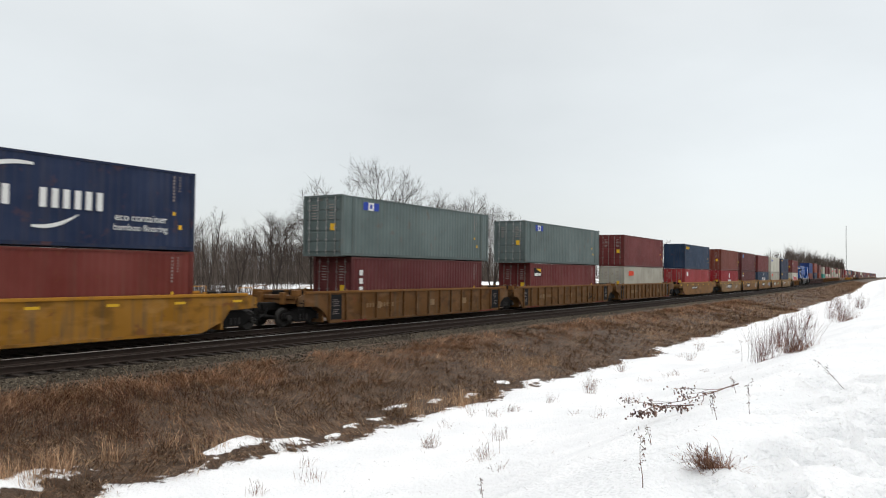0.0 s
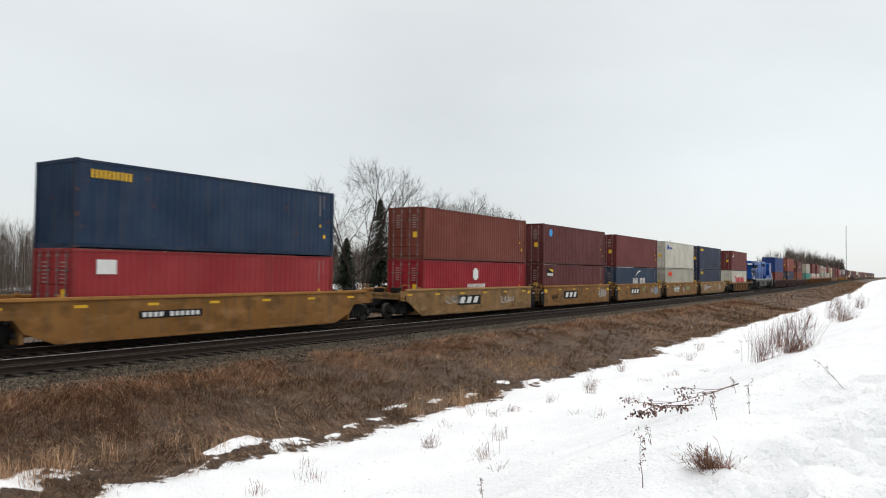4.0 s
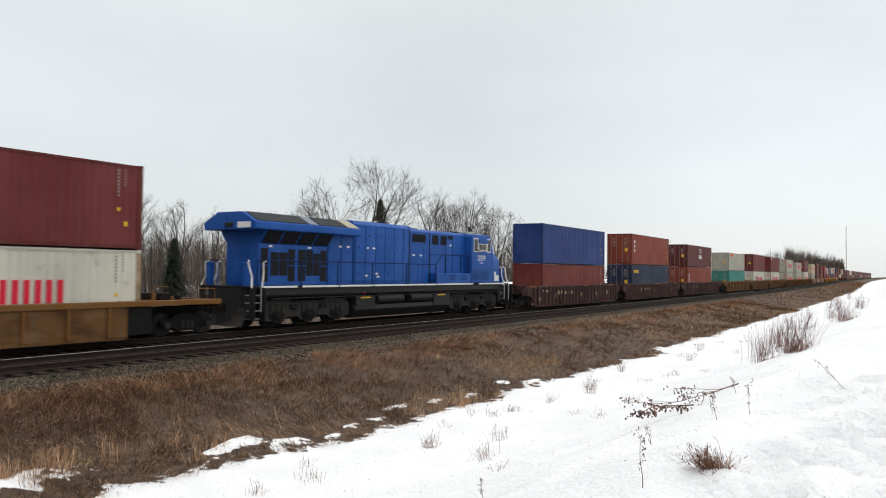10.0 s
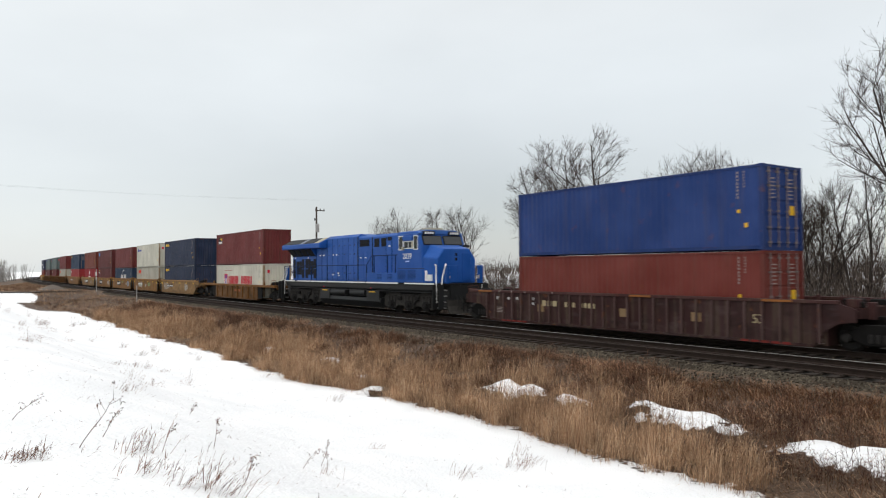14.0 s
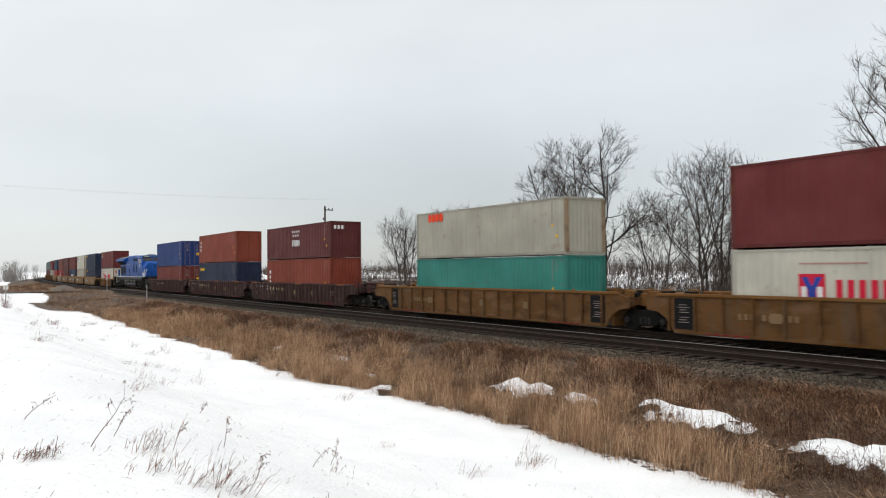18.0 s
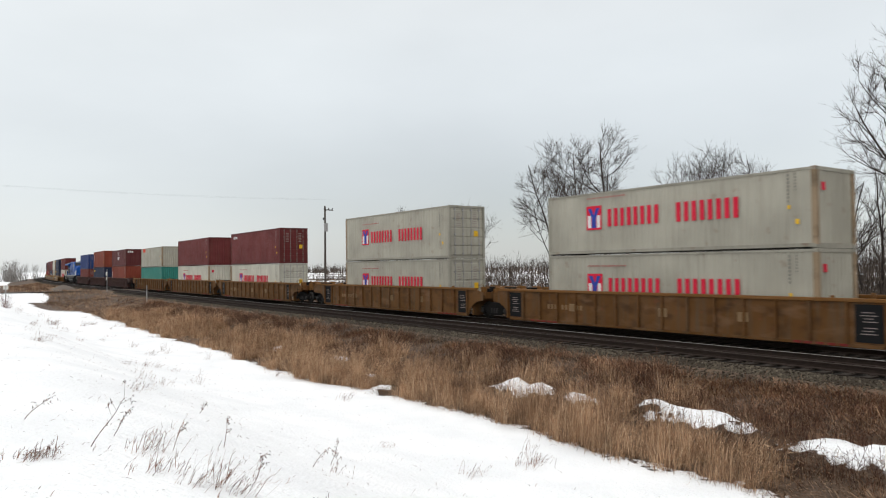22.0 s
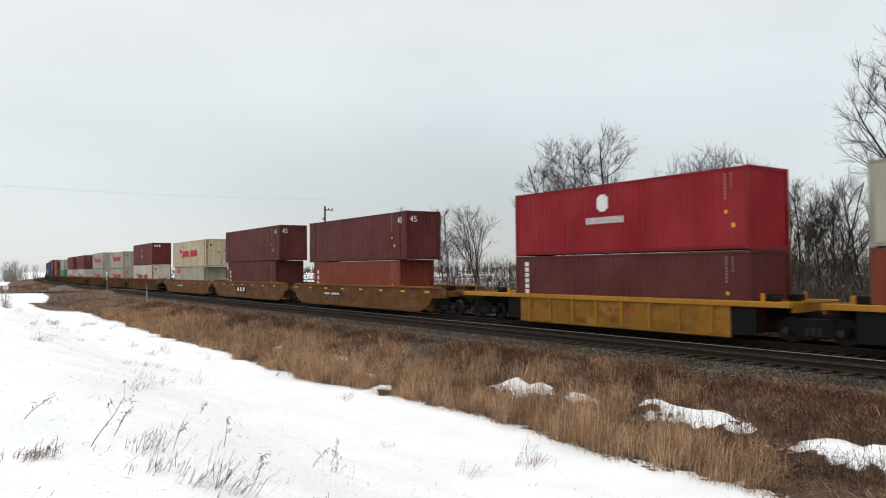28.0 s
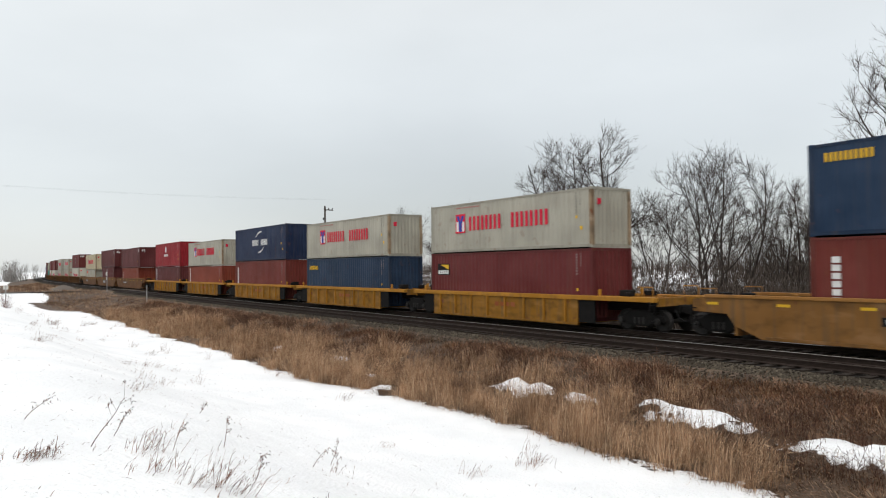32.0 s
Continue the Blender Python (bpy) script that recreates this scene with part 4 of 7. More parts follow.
                    part("side_hoop", rod("side_hoop", [(x + e * 0.15, s * 1.35, 1.2), (x + e * 0.18, s * 1.38, 1.66), (x + e * 0.9, s * 1.38, 1.70), (x + e * 0.95, s * 1.35, 1.2)], 0.022), body, w, "bent grab hoop")
        part("bottom_chord", boxes("bottom_chord", [((li if style == "flat" else li + (1.35 if style == "smooth" else 0.55)), (ri if style == "flat" else ri - (1.35 if style == "smooth" else 0.55)), s * Y - 0.06, s * Y + 0.06, 0.10, 0.20)]), body, w)
        if style != "smooth":
            step = (0.62 if color == PURPLE else 1.12) if style == "ribbed" else 1.36
            rib = shared(("rib", style), boxes, "rib", [(-0.03, 0.03, -0.06, 0.035, 0.20, zt - (0.02 if style == "ribbed" else 0.19))])
            nrib = int((ri - li - 0.6) / step)
            for k in range(nrib + 1):
                x = (li + ri) / 2 + (k - nrib / 2) * step
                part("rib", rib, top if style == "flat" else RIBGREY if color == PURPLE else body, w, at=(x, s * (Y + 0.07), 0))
    # ends: bulkheads, decks, centre beams
    for e, inner, outer, end in ((-1, li, lo, first), (1, ri, ro, last)):
        x0, x1 = sorted((inner, outer))
        part("bulkhead", boxes("bulkhead", [((inner if style == "flat" else inner + (-e) * 0.2) - 0.05, (inner if style == "flat" else inner + (-e) * 0.2) + 0.05, -Y + 0.05, Y - 0.05, 0.16, 1.30)]), body, w)
        part("end_deck", boxes("end_deck", [(x0 - 0.05, x1 + 0.02, -Y + 0.06, Y - 0.06, 1.16, 1.24)], 0.01), body, w)
        jx = (L if e < 0 else R)
        p, q = sorted((inner, jx - e * (0.35 if end else 0.0)))
        part("centre_beam", boxes("centre_beam", [(p, q, -0.24, 0.24, 0.72, 1.05)], 0.015), STEEL_DARK, w)
        part("deck_frame", boxes("deck_frame", [(x0, x1, y - 0.05, y + 0.05, 1.24, 1.34) for y in (-1.3, -0.55, 0.55, 1.3)] + [(outer - 0.05, outer + 0.05, -1.35, 1.35, 1.02, 1.34)]), body, w)
        for s in (-1, 1):
            part("guide_post", shared("gpost", boxes, "guide_post", [(-0.06, 0.06, -0.05, 0.05, 1.24, 1.62)], 0.015), top, w, "upright container guide", at=(e * 6.55, s * 1.30, 0))
        if style == "ribbed":
            for sy in (-1, 1):
                part("end_bracket", boxes("end_bracket", [(min(outer, outer - e * 0.34), max(outer, outer - e * 0.34), sy * 1.2 - 0.16, sy * 1.2 + 0.16, 1.34, 1.60), (min(outer, outer + e * 0.22), max(outer, outer + e * 0.22), sy * 0.7 - 0.12, sy * 0.7 + 0.12, 0.98, 1.50)], 0.02), top, w, "yellow-brown end bracket" if color != PURPLE else "")
                part("end_hoop", rod("end_hoop", [(outer - e * 0.45, sy * 1.38, 1.34), (outer - e * 0.45, sy * 1.40, 1.70), (outer - e * 0.05, sy * 1.40, 1.70), (outer - e * 0.05, sy * 1.38, 1.34)], 0.018), top, w)
            part("walkway", boxes("walkway", [(min(outer, outer - e * 0.7), max(outer, outer - e * 0.7), -0.9 + 0.2 * k, -0.74 + 0.2 * k, 1.342, 1.37) for k in range(9)]), body, w)
        xm = (x0 + x1) / 2
        for nm, q in (("brake_cylinder", (xm - 0.28, xm + 0.2, -0.9, -0.45, 1.34, 1.60)), ("brake_valve", (xm + 0.25, xm + 0.42, -1.2, -0.95, 1.34, 1.52)), ("air_tank", (xm - 0.1, xm + 0.32, 0.4, 0.8, 1.34, 1.55))):
            part(nm, boxes(nm, [q], 0.03), STEEL_DARK, w, "grimy brake gear")
        if end:
            part("coupler", boxes("coupler", [(jx - 0.35 if e > 0 else jx - 0.12, jx + 0.12 if e > 0 else jx + 0.35, -0.14, 0.14, 0.74, 1.02), (jx - 0.14 if e > 0 else jx - 0.02, jx + 0.02 if e > 0 else jx + 0.14, -0.24, 0.24, 0.70, 1.06)], 0.02), STEEL_DARK, w, "knuckle coupler")
            part("air_hose", rod("air_hose", [(jx - e * 0.5, -0.35, 0.85), (jx - e * 0.3, -0.38, 0.55), (jx - e * 0.05, -0.3, 0.42)], 0.03), RUBBER, w, "black rubber air hose")
            for s in (-1, 1):
                part("ladder", boxes("ladder", [(outer - 0.05 - e * 0.1, outer + 0.05 - e * 0.1, s * Y - 0.28, s * Y + 0.02, z, z + 0.03) for z in (0.45, 0.75, 1.05)] + [(outer - 0.02 - e * 0.1, outer + 0.02 - e * 0.1, s * Y - 0.28 + q, s * Y - 0.25 + q, 0.42, 1.2) for q in (0.0, 0.27)]), STEEL_DARK, w, "steel rung ladder")
                part("grab_rail", rod("grab_rail", [(outer - e * 0.2, s * 1.4, 1.3), (outer - e * 0.2, s * 1.4, 1.75), (outer - e * 0.9, s * 1.4, 1.75), (outer - e * 0.9, s * 1.4, 1.4)], 0.02), top, w)
    bogie(w, L + ((1.65 if style == "flat" else 1.9) if first else 0.0))
    if last:
        bogie(w, R - (1.65 if style == "flat" else 1.9))
    # markings on the near side
    y = -Y - 0.034
    if style == "smooth":
        for x in np.arange(lo + 0.8, ro - 0.6, 2.6):
            part("reflector", shared("refl", boxes, "reflector", [(-0.22, 0.22, -0.005, 0.004, 0.0, 0.09)]), YELLOWP, w, "yellow reflective strip", at=(x, y, 1.20))
        if marks == "ttx":
            part("name_panel", shared("ttxp", boxes, "name_panel", [(-1.3, 1.3, -0.004, 0.004, 0.55, 1.12)]), BLACKP, w, "black name panel", at=(-1.7, y, 0))
            for k in (-0.75, 0.0, 0.75):
                part("letter_block", shared("ttxt", prism, "letter_block", [(-0.30, 0.66), (0.14, 0.66), (0.32, 1.02), (-0.12, 1.02)], -0.006, 0.004), WHITEP, w, "white letter block", at=(-1.7 + k, y - 0.006, 0))
        else:
            part("number_panel", shared("dtp", boxes, "number_panel", [(-1.3, 1.3, -0.004, 0.004, 0.76, 1.02)]), BLACKP, w, "black number panel", at=(-2.6, y, 0))
            part("number_marking", shared("dtb", blocks, -1.2, 1.2, 0.81, 0.97, 11, 0.66, 16), WHITEP, w, "white number as plain shapes", at=(-2.6, y - 0.006, 0))["kind"] = "stuff"
    elif style == "ribbed":
        yr = y - 0.07
        for x in (li + 0.95, ri - 0.95) if color != PURPLE else ():
            part("data_panel", shared("dpan", boxes, "data_panel", [(-0.40, 0.40, -0.004, 0.004, 0.26, 1.38)]), BLACKP if color != PURPLE else body, w, "black data panel", at=(x, y, 0))
            part("data_print", shared("dpri", boxes, "data_print", [(-0.24 + 0.05 * (k % 3), 0.22 - 0.09 * (k % 2), -0.008, 0.0, 0.50 + 0.09 * k, 0.522 + 0.09 * k) for k in (0, 1, 2, 4, 5, 6, 7)]), FADEDP, w, "small white print as bars", at=(x, y, 0))["kind"] = "stuff"
        part("number_marking", shared("rnum", blocks, -0.9, 0.9, 0.92, 1.12, 8, 0.6, 8) if color == PURPLE else shared("rnum2", blocks, -1.1, 1.1, 0.72, 0.92, 10, 0.6, 8), PALEYELLOW if color == PURPLE else paint_of((0.22, 0.13, 0.06), 0.5, 0.3), w, "faded number as plain shapes", at=(li + (6.4 if color == PURPLE else 4.2), y - 0.002, 0))["kind"] = "stuff"
        if color == PURPLE:
            part("length_number", shared("53n", letters, "53", 0.42), PALEYELLOW, w, "pale yellow number", at=(ri - 2.35, y, 0.86))
            for nx, nz, tx in ((0.75, 1.18, "53"), (1.55, 1.18, "48"), (2.15, 1.18, "45"), (3.25, 1.20, "20"), (3.25, 0.98, "40")):
                part("length_number", shared(("sn", tx), letters, tx, 0.19), WHITEP, w, "small white number", at=(li + nx + 0.3, y, nz))
            part("name_marking", shared("pnm", blocks, -0.5, 0.5, 0.92, 1.16, 3, 0.7), PALEYELLOW, w, "pale word as plain shapes", at=(li + 4.6, y, 0))["kind"] = "stuff"
            part("data_lines", shared("pdl", boxes, "data_lines", [(-0.3, 0.3 - 0.06 * k, -0.005, 0.004, 0.52 + 0.07 * k, 0.545 + 0.07 * k) for k in range(4)]), FADEDP, w, "fine white print as bars", at=(li + 1.3, y, 0))["kind"] = "stuff"
            for x in (lo + 1.6, 1.2, ro - 2.4):
                part("chord_mark", shared("chm", boxes, "chord_mark", [(-0.5, 0.5, -0.005, 0.004, zt, zt + 0.07)]), paint_of((0.28, 0.10, 0.02), 0.4, 0.4), w, "orange reflective strip", at=(x, -Y - 0.094, 0))
            for k in range(5):
                part("chord_clip", shared("chc", boxes, "chord_clip", [(-0.02, 0.02, -0.005, 0.004, zt - 0.01, zt + 0.085)]), FADEDP, w, "pale clip", at=(lo + 2.7 + k * 0.9, -Y - 0.096, 0))
        for x in (-4.4, 0.3, 3.6):
            part("route_label", shared("rlab", boxes, "route_label", [(-0.2, 0.2, -0.004, 0.004, 0.66, 0.98)]), paint_of((0.25, 0.16, 0.08), 0.6, 0.3), w, "faded paper label", at=(x + 0.05, y, 0))
        part("warning_strip", shared("cmk", boxes, "warning_strip", [(x + k * 0.36, x + k * 0.36 + 0.26, -0.004, 0.004, 0.115, 0.19) for x in (-7.0, 5.4) for k in range(5)]), paint_of((0.20, 0.022, 0.018), 0.4, 0.3), w, "red and white warning strip", at=(0, -Y - 0.064, 0))["kind"] = "stuff"
    else:
        part("name_marking", shared("fnum", blocks, -0.8, 0.8, 0.72, 0.92, 4, 0.7), paint_of((0.32, 0.09, 0.03), 0.3, 0.3), w, "faded brown word as plain shapes", at=(0.6, y, 0))["kind"] = "stuff"
        part("number_marking", shared("fnb", blocks, -0.25, 0.25, 0.7, 0.9, 2, 0.7), paint_of((0.2, 0.07, 0.03), 0.3, 0.3), w, "faded number as plain shapes", at=(li + 0.7, y, 0))["kind"] = "stuff"
    return w


# the train, front to back along its own length: joint, well centre, joint, style, colour, first, last,
# upper box, lower box (colour, mark, length, door end), height of the joint between the boxes, top height
F40 = 12.19
F45 = 13.72
HI, STD = 2.896, 2.591
TRAIN = [
    (1.6, 11.2, 21.3, "smooth", YELLOW_W, 1, 1, (CMA, "cma_big", F40, 1), (BRICK, "", F40, 1), 3.10, HI, ""),
    (21.3, 32.3, 41.7, "ribbed", YELLOW_BROWN, 1, 0, (GREY, "mol", F45, -1), (MAROON, "tex", F40, -1), 3.13, HI, ""),
    (41.7, 51.1, 60.9, "ribbed", YELLOW_BROWN, 0, 0, (GREY, "mol", F45, -1), (DKRED, "label", F40, -1), 3.13, HI, ""),
    (60.9, 70.35, 80.9, "ribbed", YELLOW_BROWN, 0, 1, (DKRED, "", F40, -1), (LTGREY, "oocl", F40, -1), 3.13, HI, ""),
    (80.9, 91.4, 101.2, "smooth", ORANGE_Y, 1, 1, (SLATE, "seaco", F40, 1), (CORAL, "cai", F40, -1), 3.10, HI, ""),
    (101.2, 110.8, 118.25, "plated", TAN_Y, 1, 0, (RUSTY, "", F40, -1), (CRIMSON, "magellan", F40, -1), 3.10, HI, "ttx"),
    (118.25, 125.75, 133.2, "plated", ORANGE_Y, 0, 0, (MAROON, "dot", F40, -1), (MAROON, "label", F40, -1), 3.10, HI, "ttx"),
    (133.2, 140.85, 148.5, "plated", ORANGE_Y, 0, 0, (DKRED, "", F40, -1), (TEALB, "cma", F40, -1), 3.05, HI, "ttx"),
    (148.5, 156.0, 163.4, "plated", ORANGE_Y, 0, 0, (WHITE, "cronos", F40, -1), (LTGREY, "oocl", F40, -1), 3.08, HI, ""),
    (163.4, 171.0, 180.6, "plated", TAN_Y, 0, 1, (NAVY, "seaco", F40, -1), (NAVY, "seaco", F40, -1), 3.10, HI, ""),
    (180.6, 190.5, 200.3, "flat", YELLOW_BROWN, 1, 1, (DKRED, "label", F40, -1), (WHITE, "ym", F40, -1), 3.10, HI, ""),
    (223.6, 234.6, 244.1, "ribbed", PURPLE, 1, 0, (BLUE, "", F40, 1), (BRICK, "", F40, 1), 3.12, HI, ""),
    (244.1, 254.0, 264.0, "ribbed", PURPLE, 0, 0, (ORANGE, "tex", F40, -1), (NAVY, "seaco", F40, -1), 3.34, HI, ""),
    (264.0, 274.1, 285.9, "ribbed", PURPLE, 0, 1, (MAROON, "zim", F40, -1), (ORANGE, "tex", F40, -1), 3.38, STD, ""),
    (285.9, 297.6, 307.8, "ribbed", YELLOW_BROWN, 1, 0, (LTGREY, "oocl", F40, -1), (TEAL, "", F40, -1), 3.08, STD, ""),
    (307.8, 317.8, 327.6, "ribbed", YELLOW_BROWN, 0, 0, (DKRED, "", F40, -1), (WHITE, "ym", F40, -1), 3.10, HI, ""),
    (327.6, 337.3, 349.4, "ribbed", YELLOW_BROWN, 0, 1, (DKRED, "ocs", F40, 1), (WHITE, "ym", F40, 1), 3.08, HI, ""),
    (349.4, 361.25, 371.0, "ribbed", YELLOW_BROWN, 1, 0, (LTGREY, "ym", F40, 1), (LTGREY, "ym", F40, 1), 3.07, HI, ""),
    (371.0, 381.2, 391.0, "ribbed", YELLOW_BROWN, 0, 0, (LTGREY, "ym", F40, -1), (LTGREY, "ym", F40, -1), 3.07, STD, ""),
    (391.0, 401.05, 413.6, "ribbed", YELLOW_BROWN, 0, 1, (DKRED, "zim_patch", F40, -1), (WHITE, "ym", F40, -1), 3.42, HI, ""),
    (413.6, 425.15, 434.9, "smooth", ORANGE_D, 1, 0, (CREAM, "ym", F45, -1), (LTGREY, "oocl", F40, -1), 2.96, HI, ""),
    (434.9, 445.3, 455.0, "smooth", ORANGE_D, 0, 0, (MAROON, "45", F45, -1), (MAROON, "tex", F40, -1), 3.32, HI, "ttx"),
    (455.0, 465.0, 477.4, "smooth", ORANGE_D, 0, 1, (MAROON, "45", F45, -1), (ORANGE, "tex", F40, -1), 3.08, HI, ""),
    (477.4, 487.8, 495.9, "flat", YELLOW_W, 1, 0, (CRIMSON, "magellan", F40, -1), (MAROON, "triton", F40, -1), 3.08, HI, ""),
    (495.9, 503.8, 512.0, "flat", YELLOW_W, 0, 0, (LTGREY, "ym", F40, -1), (ORANGE, "triton", F40, -1), 3.03, STD, ""),
    (512.0, 520.0, 528.5, "flat", YELLOW_W, 0, 0, (CMA, "cma", F40, -1), (BRICK, "triton", F40, -1), 3.36, HI, ""),
    (528.5, 536.3, 545.2, "flat", YELLOW_W, 0, 0, (LTGREY, "ym", F40, -1), (TEALB, "seaco", F40, -1), 3.33, STD, ""),
    (545.2, 553.15, 563.2, "flat", YELLOW_W, 0, 1, (LTGREY, "ym", F40, -1), (DKRED, "label", F40, -1), 3.36, STD, ""),
    (563.2, 574.6, 584.5, "smooth", ORANGE_Y, 1, 1, (SLATE, "seaco", F40, -1), (BRICK, "triton", F40, -1), 3.41, HI, ""),
    (584.5, 595.0, 604.5, "ribbed", YELLOW_BROWN, 1, 0, (DKRED, "", F40, -1), (BRICK, "", F40, -1), 3.1, HI, ""),
    (604.5, 614.5, 624.5, "ribbed", YELLOW_BROWN, 0, 0, (MAROON, "", F40, -1), (WHITE, "", F40, -1), 3.1, HI, ""),
    (624.5, 634.5, 645.0, "ribbed", YELLOW_BROWN, 0, 1, (LTGREY, "", F40, -1), (DKRED, "", F40, -1), 3.1, HI, ""),
    (645.0, 655.0, 665.0, "ribbed", PURPLE, 1, 1, (DKRED, "", F40, -1), (NAVY, "", F40, -1), 3.1, HI, ""),
    (665.0, 675.0, 685.0, "ribbed", PURPLE, 1, 1, (MAROON, "", F40, -1), (MAROON, "", F40, -1), 3.1, HI, ""),
]
STYLE_WORDS = {"plated": "smooth-sided graffiti-marked", "ribbed": "ribbed-sided", "smooth": "smooth-sided", "flat": "low ribbed"}
WCOL = {YELLOW_BROWN: "rust-streaked yellow-brown", ORANGE_Y: "orange-yellow", ORANGE_D: "dusty orange", PURPLE: "dark maroon-brown", YELLOW_W: "yellow", TAN_Y: "faded tan-yellow"}
SPRAY_W, SPRAY_G, SPRAY_B = plain("faded_white_spray", (0.42, 0.40, 0.37), 0.8, 0.0, 0.3, 5.0), plain("faded_green_spray", (0.24, 0.34, 0.16), 0.8, 0.0, 0.4, 5.0), plain("pale_blue_spray", (0.25, 0.33, 0.42), 0.8, 0.0, 0.4, 5.0)
# graffiti by wagon: place along the side, height, width, height of the scrawl
SCRAWLS = {101.2: ((-2.9, 0.9, 2.6, 0.5, SPRAY_W, 3), (3.0, 0.75, 1.6, 0.5, SPRAY_W, 4)), 118.25: ((4.9, 0.85, 1.7, 0.72, SPRAY_W, 5), (-4.6, 0.75, 0.9, 0.4, STEEL_DARK, 6)),
           133.2: ((4.95, 0.82, 1.0, 0.8, SPRAY_B, 7), (0.9, 1.0, 0.8, 0.4, SPRAY_G, 8), (3.6, 0.85, 0.9, 0.5, SPRAY_W, 9)), 148.5: ((-2.6, 0.85, 1.9, 0.7, SPRAY_W, 10), (-2.4, 0.8, 1.6, 0.5, SPRAY_G, 11), (2.2, 0.9, 1.1, 0.5, SPRAY_G, 12), (0.4, 0.75, 0.7, 0.5, SPRAY_W, 13)),
           163.4: ((-4.0, 0.85, 2.2, 0.8, SPRAY_W, 14), (4.0, 0.85, 1.2, 0.8, SPRAY_W, 15)), 41.7: ((4.5, 0.7, 1.4, 0.7, STEEL_DARK, 16),), 413.6: ((3.4, 0.6, 0.8, 0.3, STEEL_DARK, 17),)}


def scrawl(w, h, seed):
    """A loose sprayed line, looping along: a flat ribbon of uneven width."""
    rng = random.Random(seed)
    vs, fs = [], []
    for stroke in range(3):
        n = 46
        ph, loops, th = rng.random() * 6.28, rng.uniform(3.0, 4.5), h * rng.uniform(0.022, 0.042) * (2.6 if seed in (7, 10, 12) else 1.0)
        pts = []
        for i in range(n):
            t = i / (n - 1)
            a = ph + loops * 6.283 * t
            pts.append((w * (t - 0.5) + 0.13 * w / loops * 3 * math.cos(a * 1.0), h * 0.46 * math.sin(a) * (0.7 + 0.3 * math.sin(5 * t + ph))))
        for i, (x, z) in enumerate(pts):
            x2, z2 = pts[min(i + 1, n - 1)]
            x1, z1 = pts[max(i - 1, 0)]
            l = math.hypot(x2 - x1, z2 - z1) + 1e-6
            nx, nz = -(z2 - z1) / l * th, (x2 - x1) / l * th
            vs += [(x + nx, -0.0012 * stroke, z + nz), (x - nx, -0.0012 * stroke, z - nz)]
        k = stroke * 2 * n
        fs += [(k + 2 * i, k + 2 * i + 1, k + 2 * i + 3, k + 2 * i + 2) for i in range(n - 1)]
    return mesh_of("graffiti", vs, fs)


RIBGREY = paint("faded_maroon_rib", (0.085, 0.048, 0.044), 0.5, 0.4)
MOVING = []


def build_train():
    for a, c0, b, style, color, first, last, up, lo, zm, uh, marks in TRAIN:
        w = wagon(style, color, a, b, c0, first, last, f"{WCOL[color]} {STYLE_WORDS[style]} steel wagon carrying two containers", marks)
        MOVING.append((w, c0, 0.0))
        for gx, gz, gw, gh, gm, seed in SCRAWLS.get(a, ()):
            o = part("graffiti", scrawl(gw, gh, seed), gm, w, "sprayed graffiti scrawl", at=(gx, -1.497, gz))
        lower = container(lo[0], lo[1], lo[2], zm - 0.25 if zm - 0.25 <= HI + 0.3 else HI, lo[3], "sunk in a wagon")
        MOVING.append((lower, c0, 0.25))
        upper = container(up[0], up[1], up[2], uh, up[3], "stacked on another")
        MOVING.append((upper, c0, zm + 0.012))


def far_wagons():
    """The tail of the train, seen only as a thin line far up the track."""
    rng = random.Random(6)
    cols = (DKRED, MAROON, WHITE, NAVY, BRICK, LTGREY, ORANGE, MAROON, DKRED)
    s = 695.0
    while s < 1180:
        w = thing("container_wagon", "distant dark steel wagon carrying two containers", "railway wagon", "wagons of the train")
        part("body", shared("fwb", prism, "body", [(-7.6, 0.15), (7.6, 0.15), (8.3, 0.9), (8.3, 1.45), (-8.3, 1.45), (-8.3, 0.9)], -1.46, 1.46), paint_of(YELLOW_BROWN, 0.85, 0.65, 0.6), w)
        for q in (-8.6, 8.6):
            part("bogie", shared("fwg", boxes, "bogie", [(-1.3, 1.3, -1.1, 1.1, 0.02, 0.8)], 0.1), STEEL_DARK, w, at=(q, 0, 0))
        MOVING.append((w, s, 0.0))
        for z, h in ((0.25, 2.85), (3.102, 2.89)):
            col = rng.choice(cols)
            c = thing("shipping_container", f"distant {CNAMES[col]} corrugated container on the train", "container", "containers on the train")
            part("body", shared(("fcb", h), boxes, "body", [(-6.08, 6.08, -1.22, 1.22, 0.0, h - 0.05)], 0.03), paint_of(col, 0.22, 0.22), c)
            part("roof", shared(("fcr", h), boxes, "roof", [(-6.0, 6.0, -1.18, 1.18, h - 0.05, h)]), paint_of(col, 0.22, 0.22), c)
            MOVING.append((c, s, z))
        s += 20.0


def motions():
    """The train rolls past at a steady speed along the bent line."""
    for ob, s, z in MOVING:
        rows = []
        for t in range(0, 33, 1):
            x = s - SPEED * t
            rows.append((float(t), pose(x, TRAIN_Y + bend(x), z, 0, 0, bend_turn(x))))
        walk(ob, rows)
    for ob, x in ROLLING:
        rows = []
        for k in range(0, 961):
            t = k / 30.0
            rows.append((t, Matrix.Translation((x, 0, 0.53)) @ Matrix.Rotation(-SPEED * t / 0.53, 4, "Y")))
        walk(ob, rows)


# ---- the blue diesel locomotive ----
def build_loco():
    lo = thing("diesel_locomotive", "bright blue six-axle diesel locomotive with black underframe and white sill stripe", "locomotive")
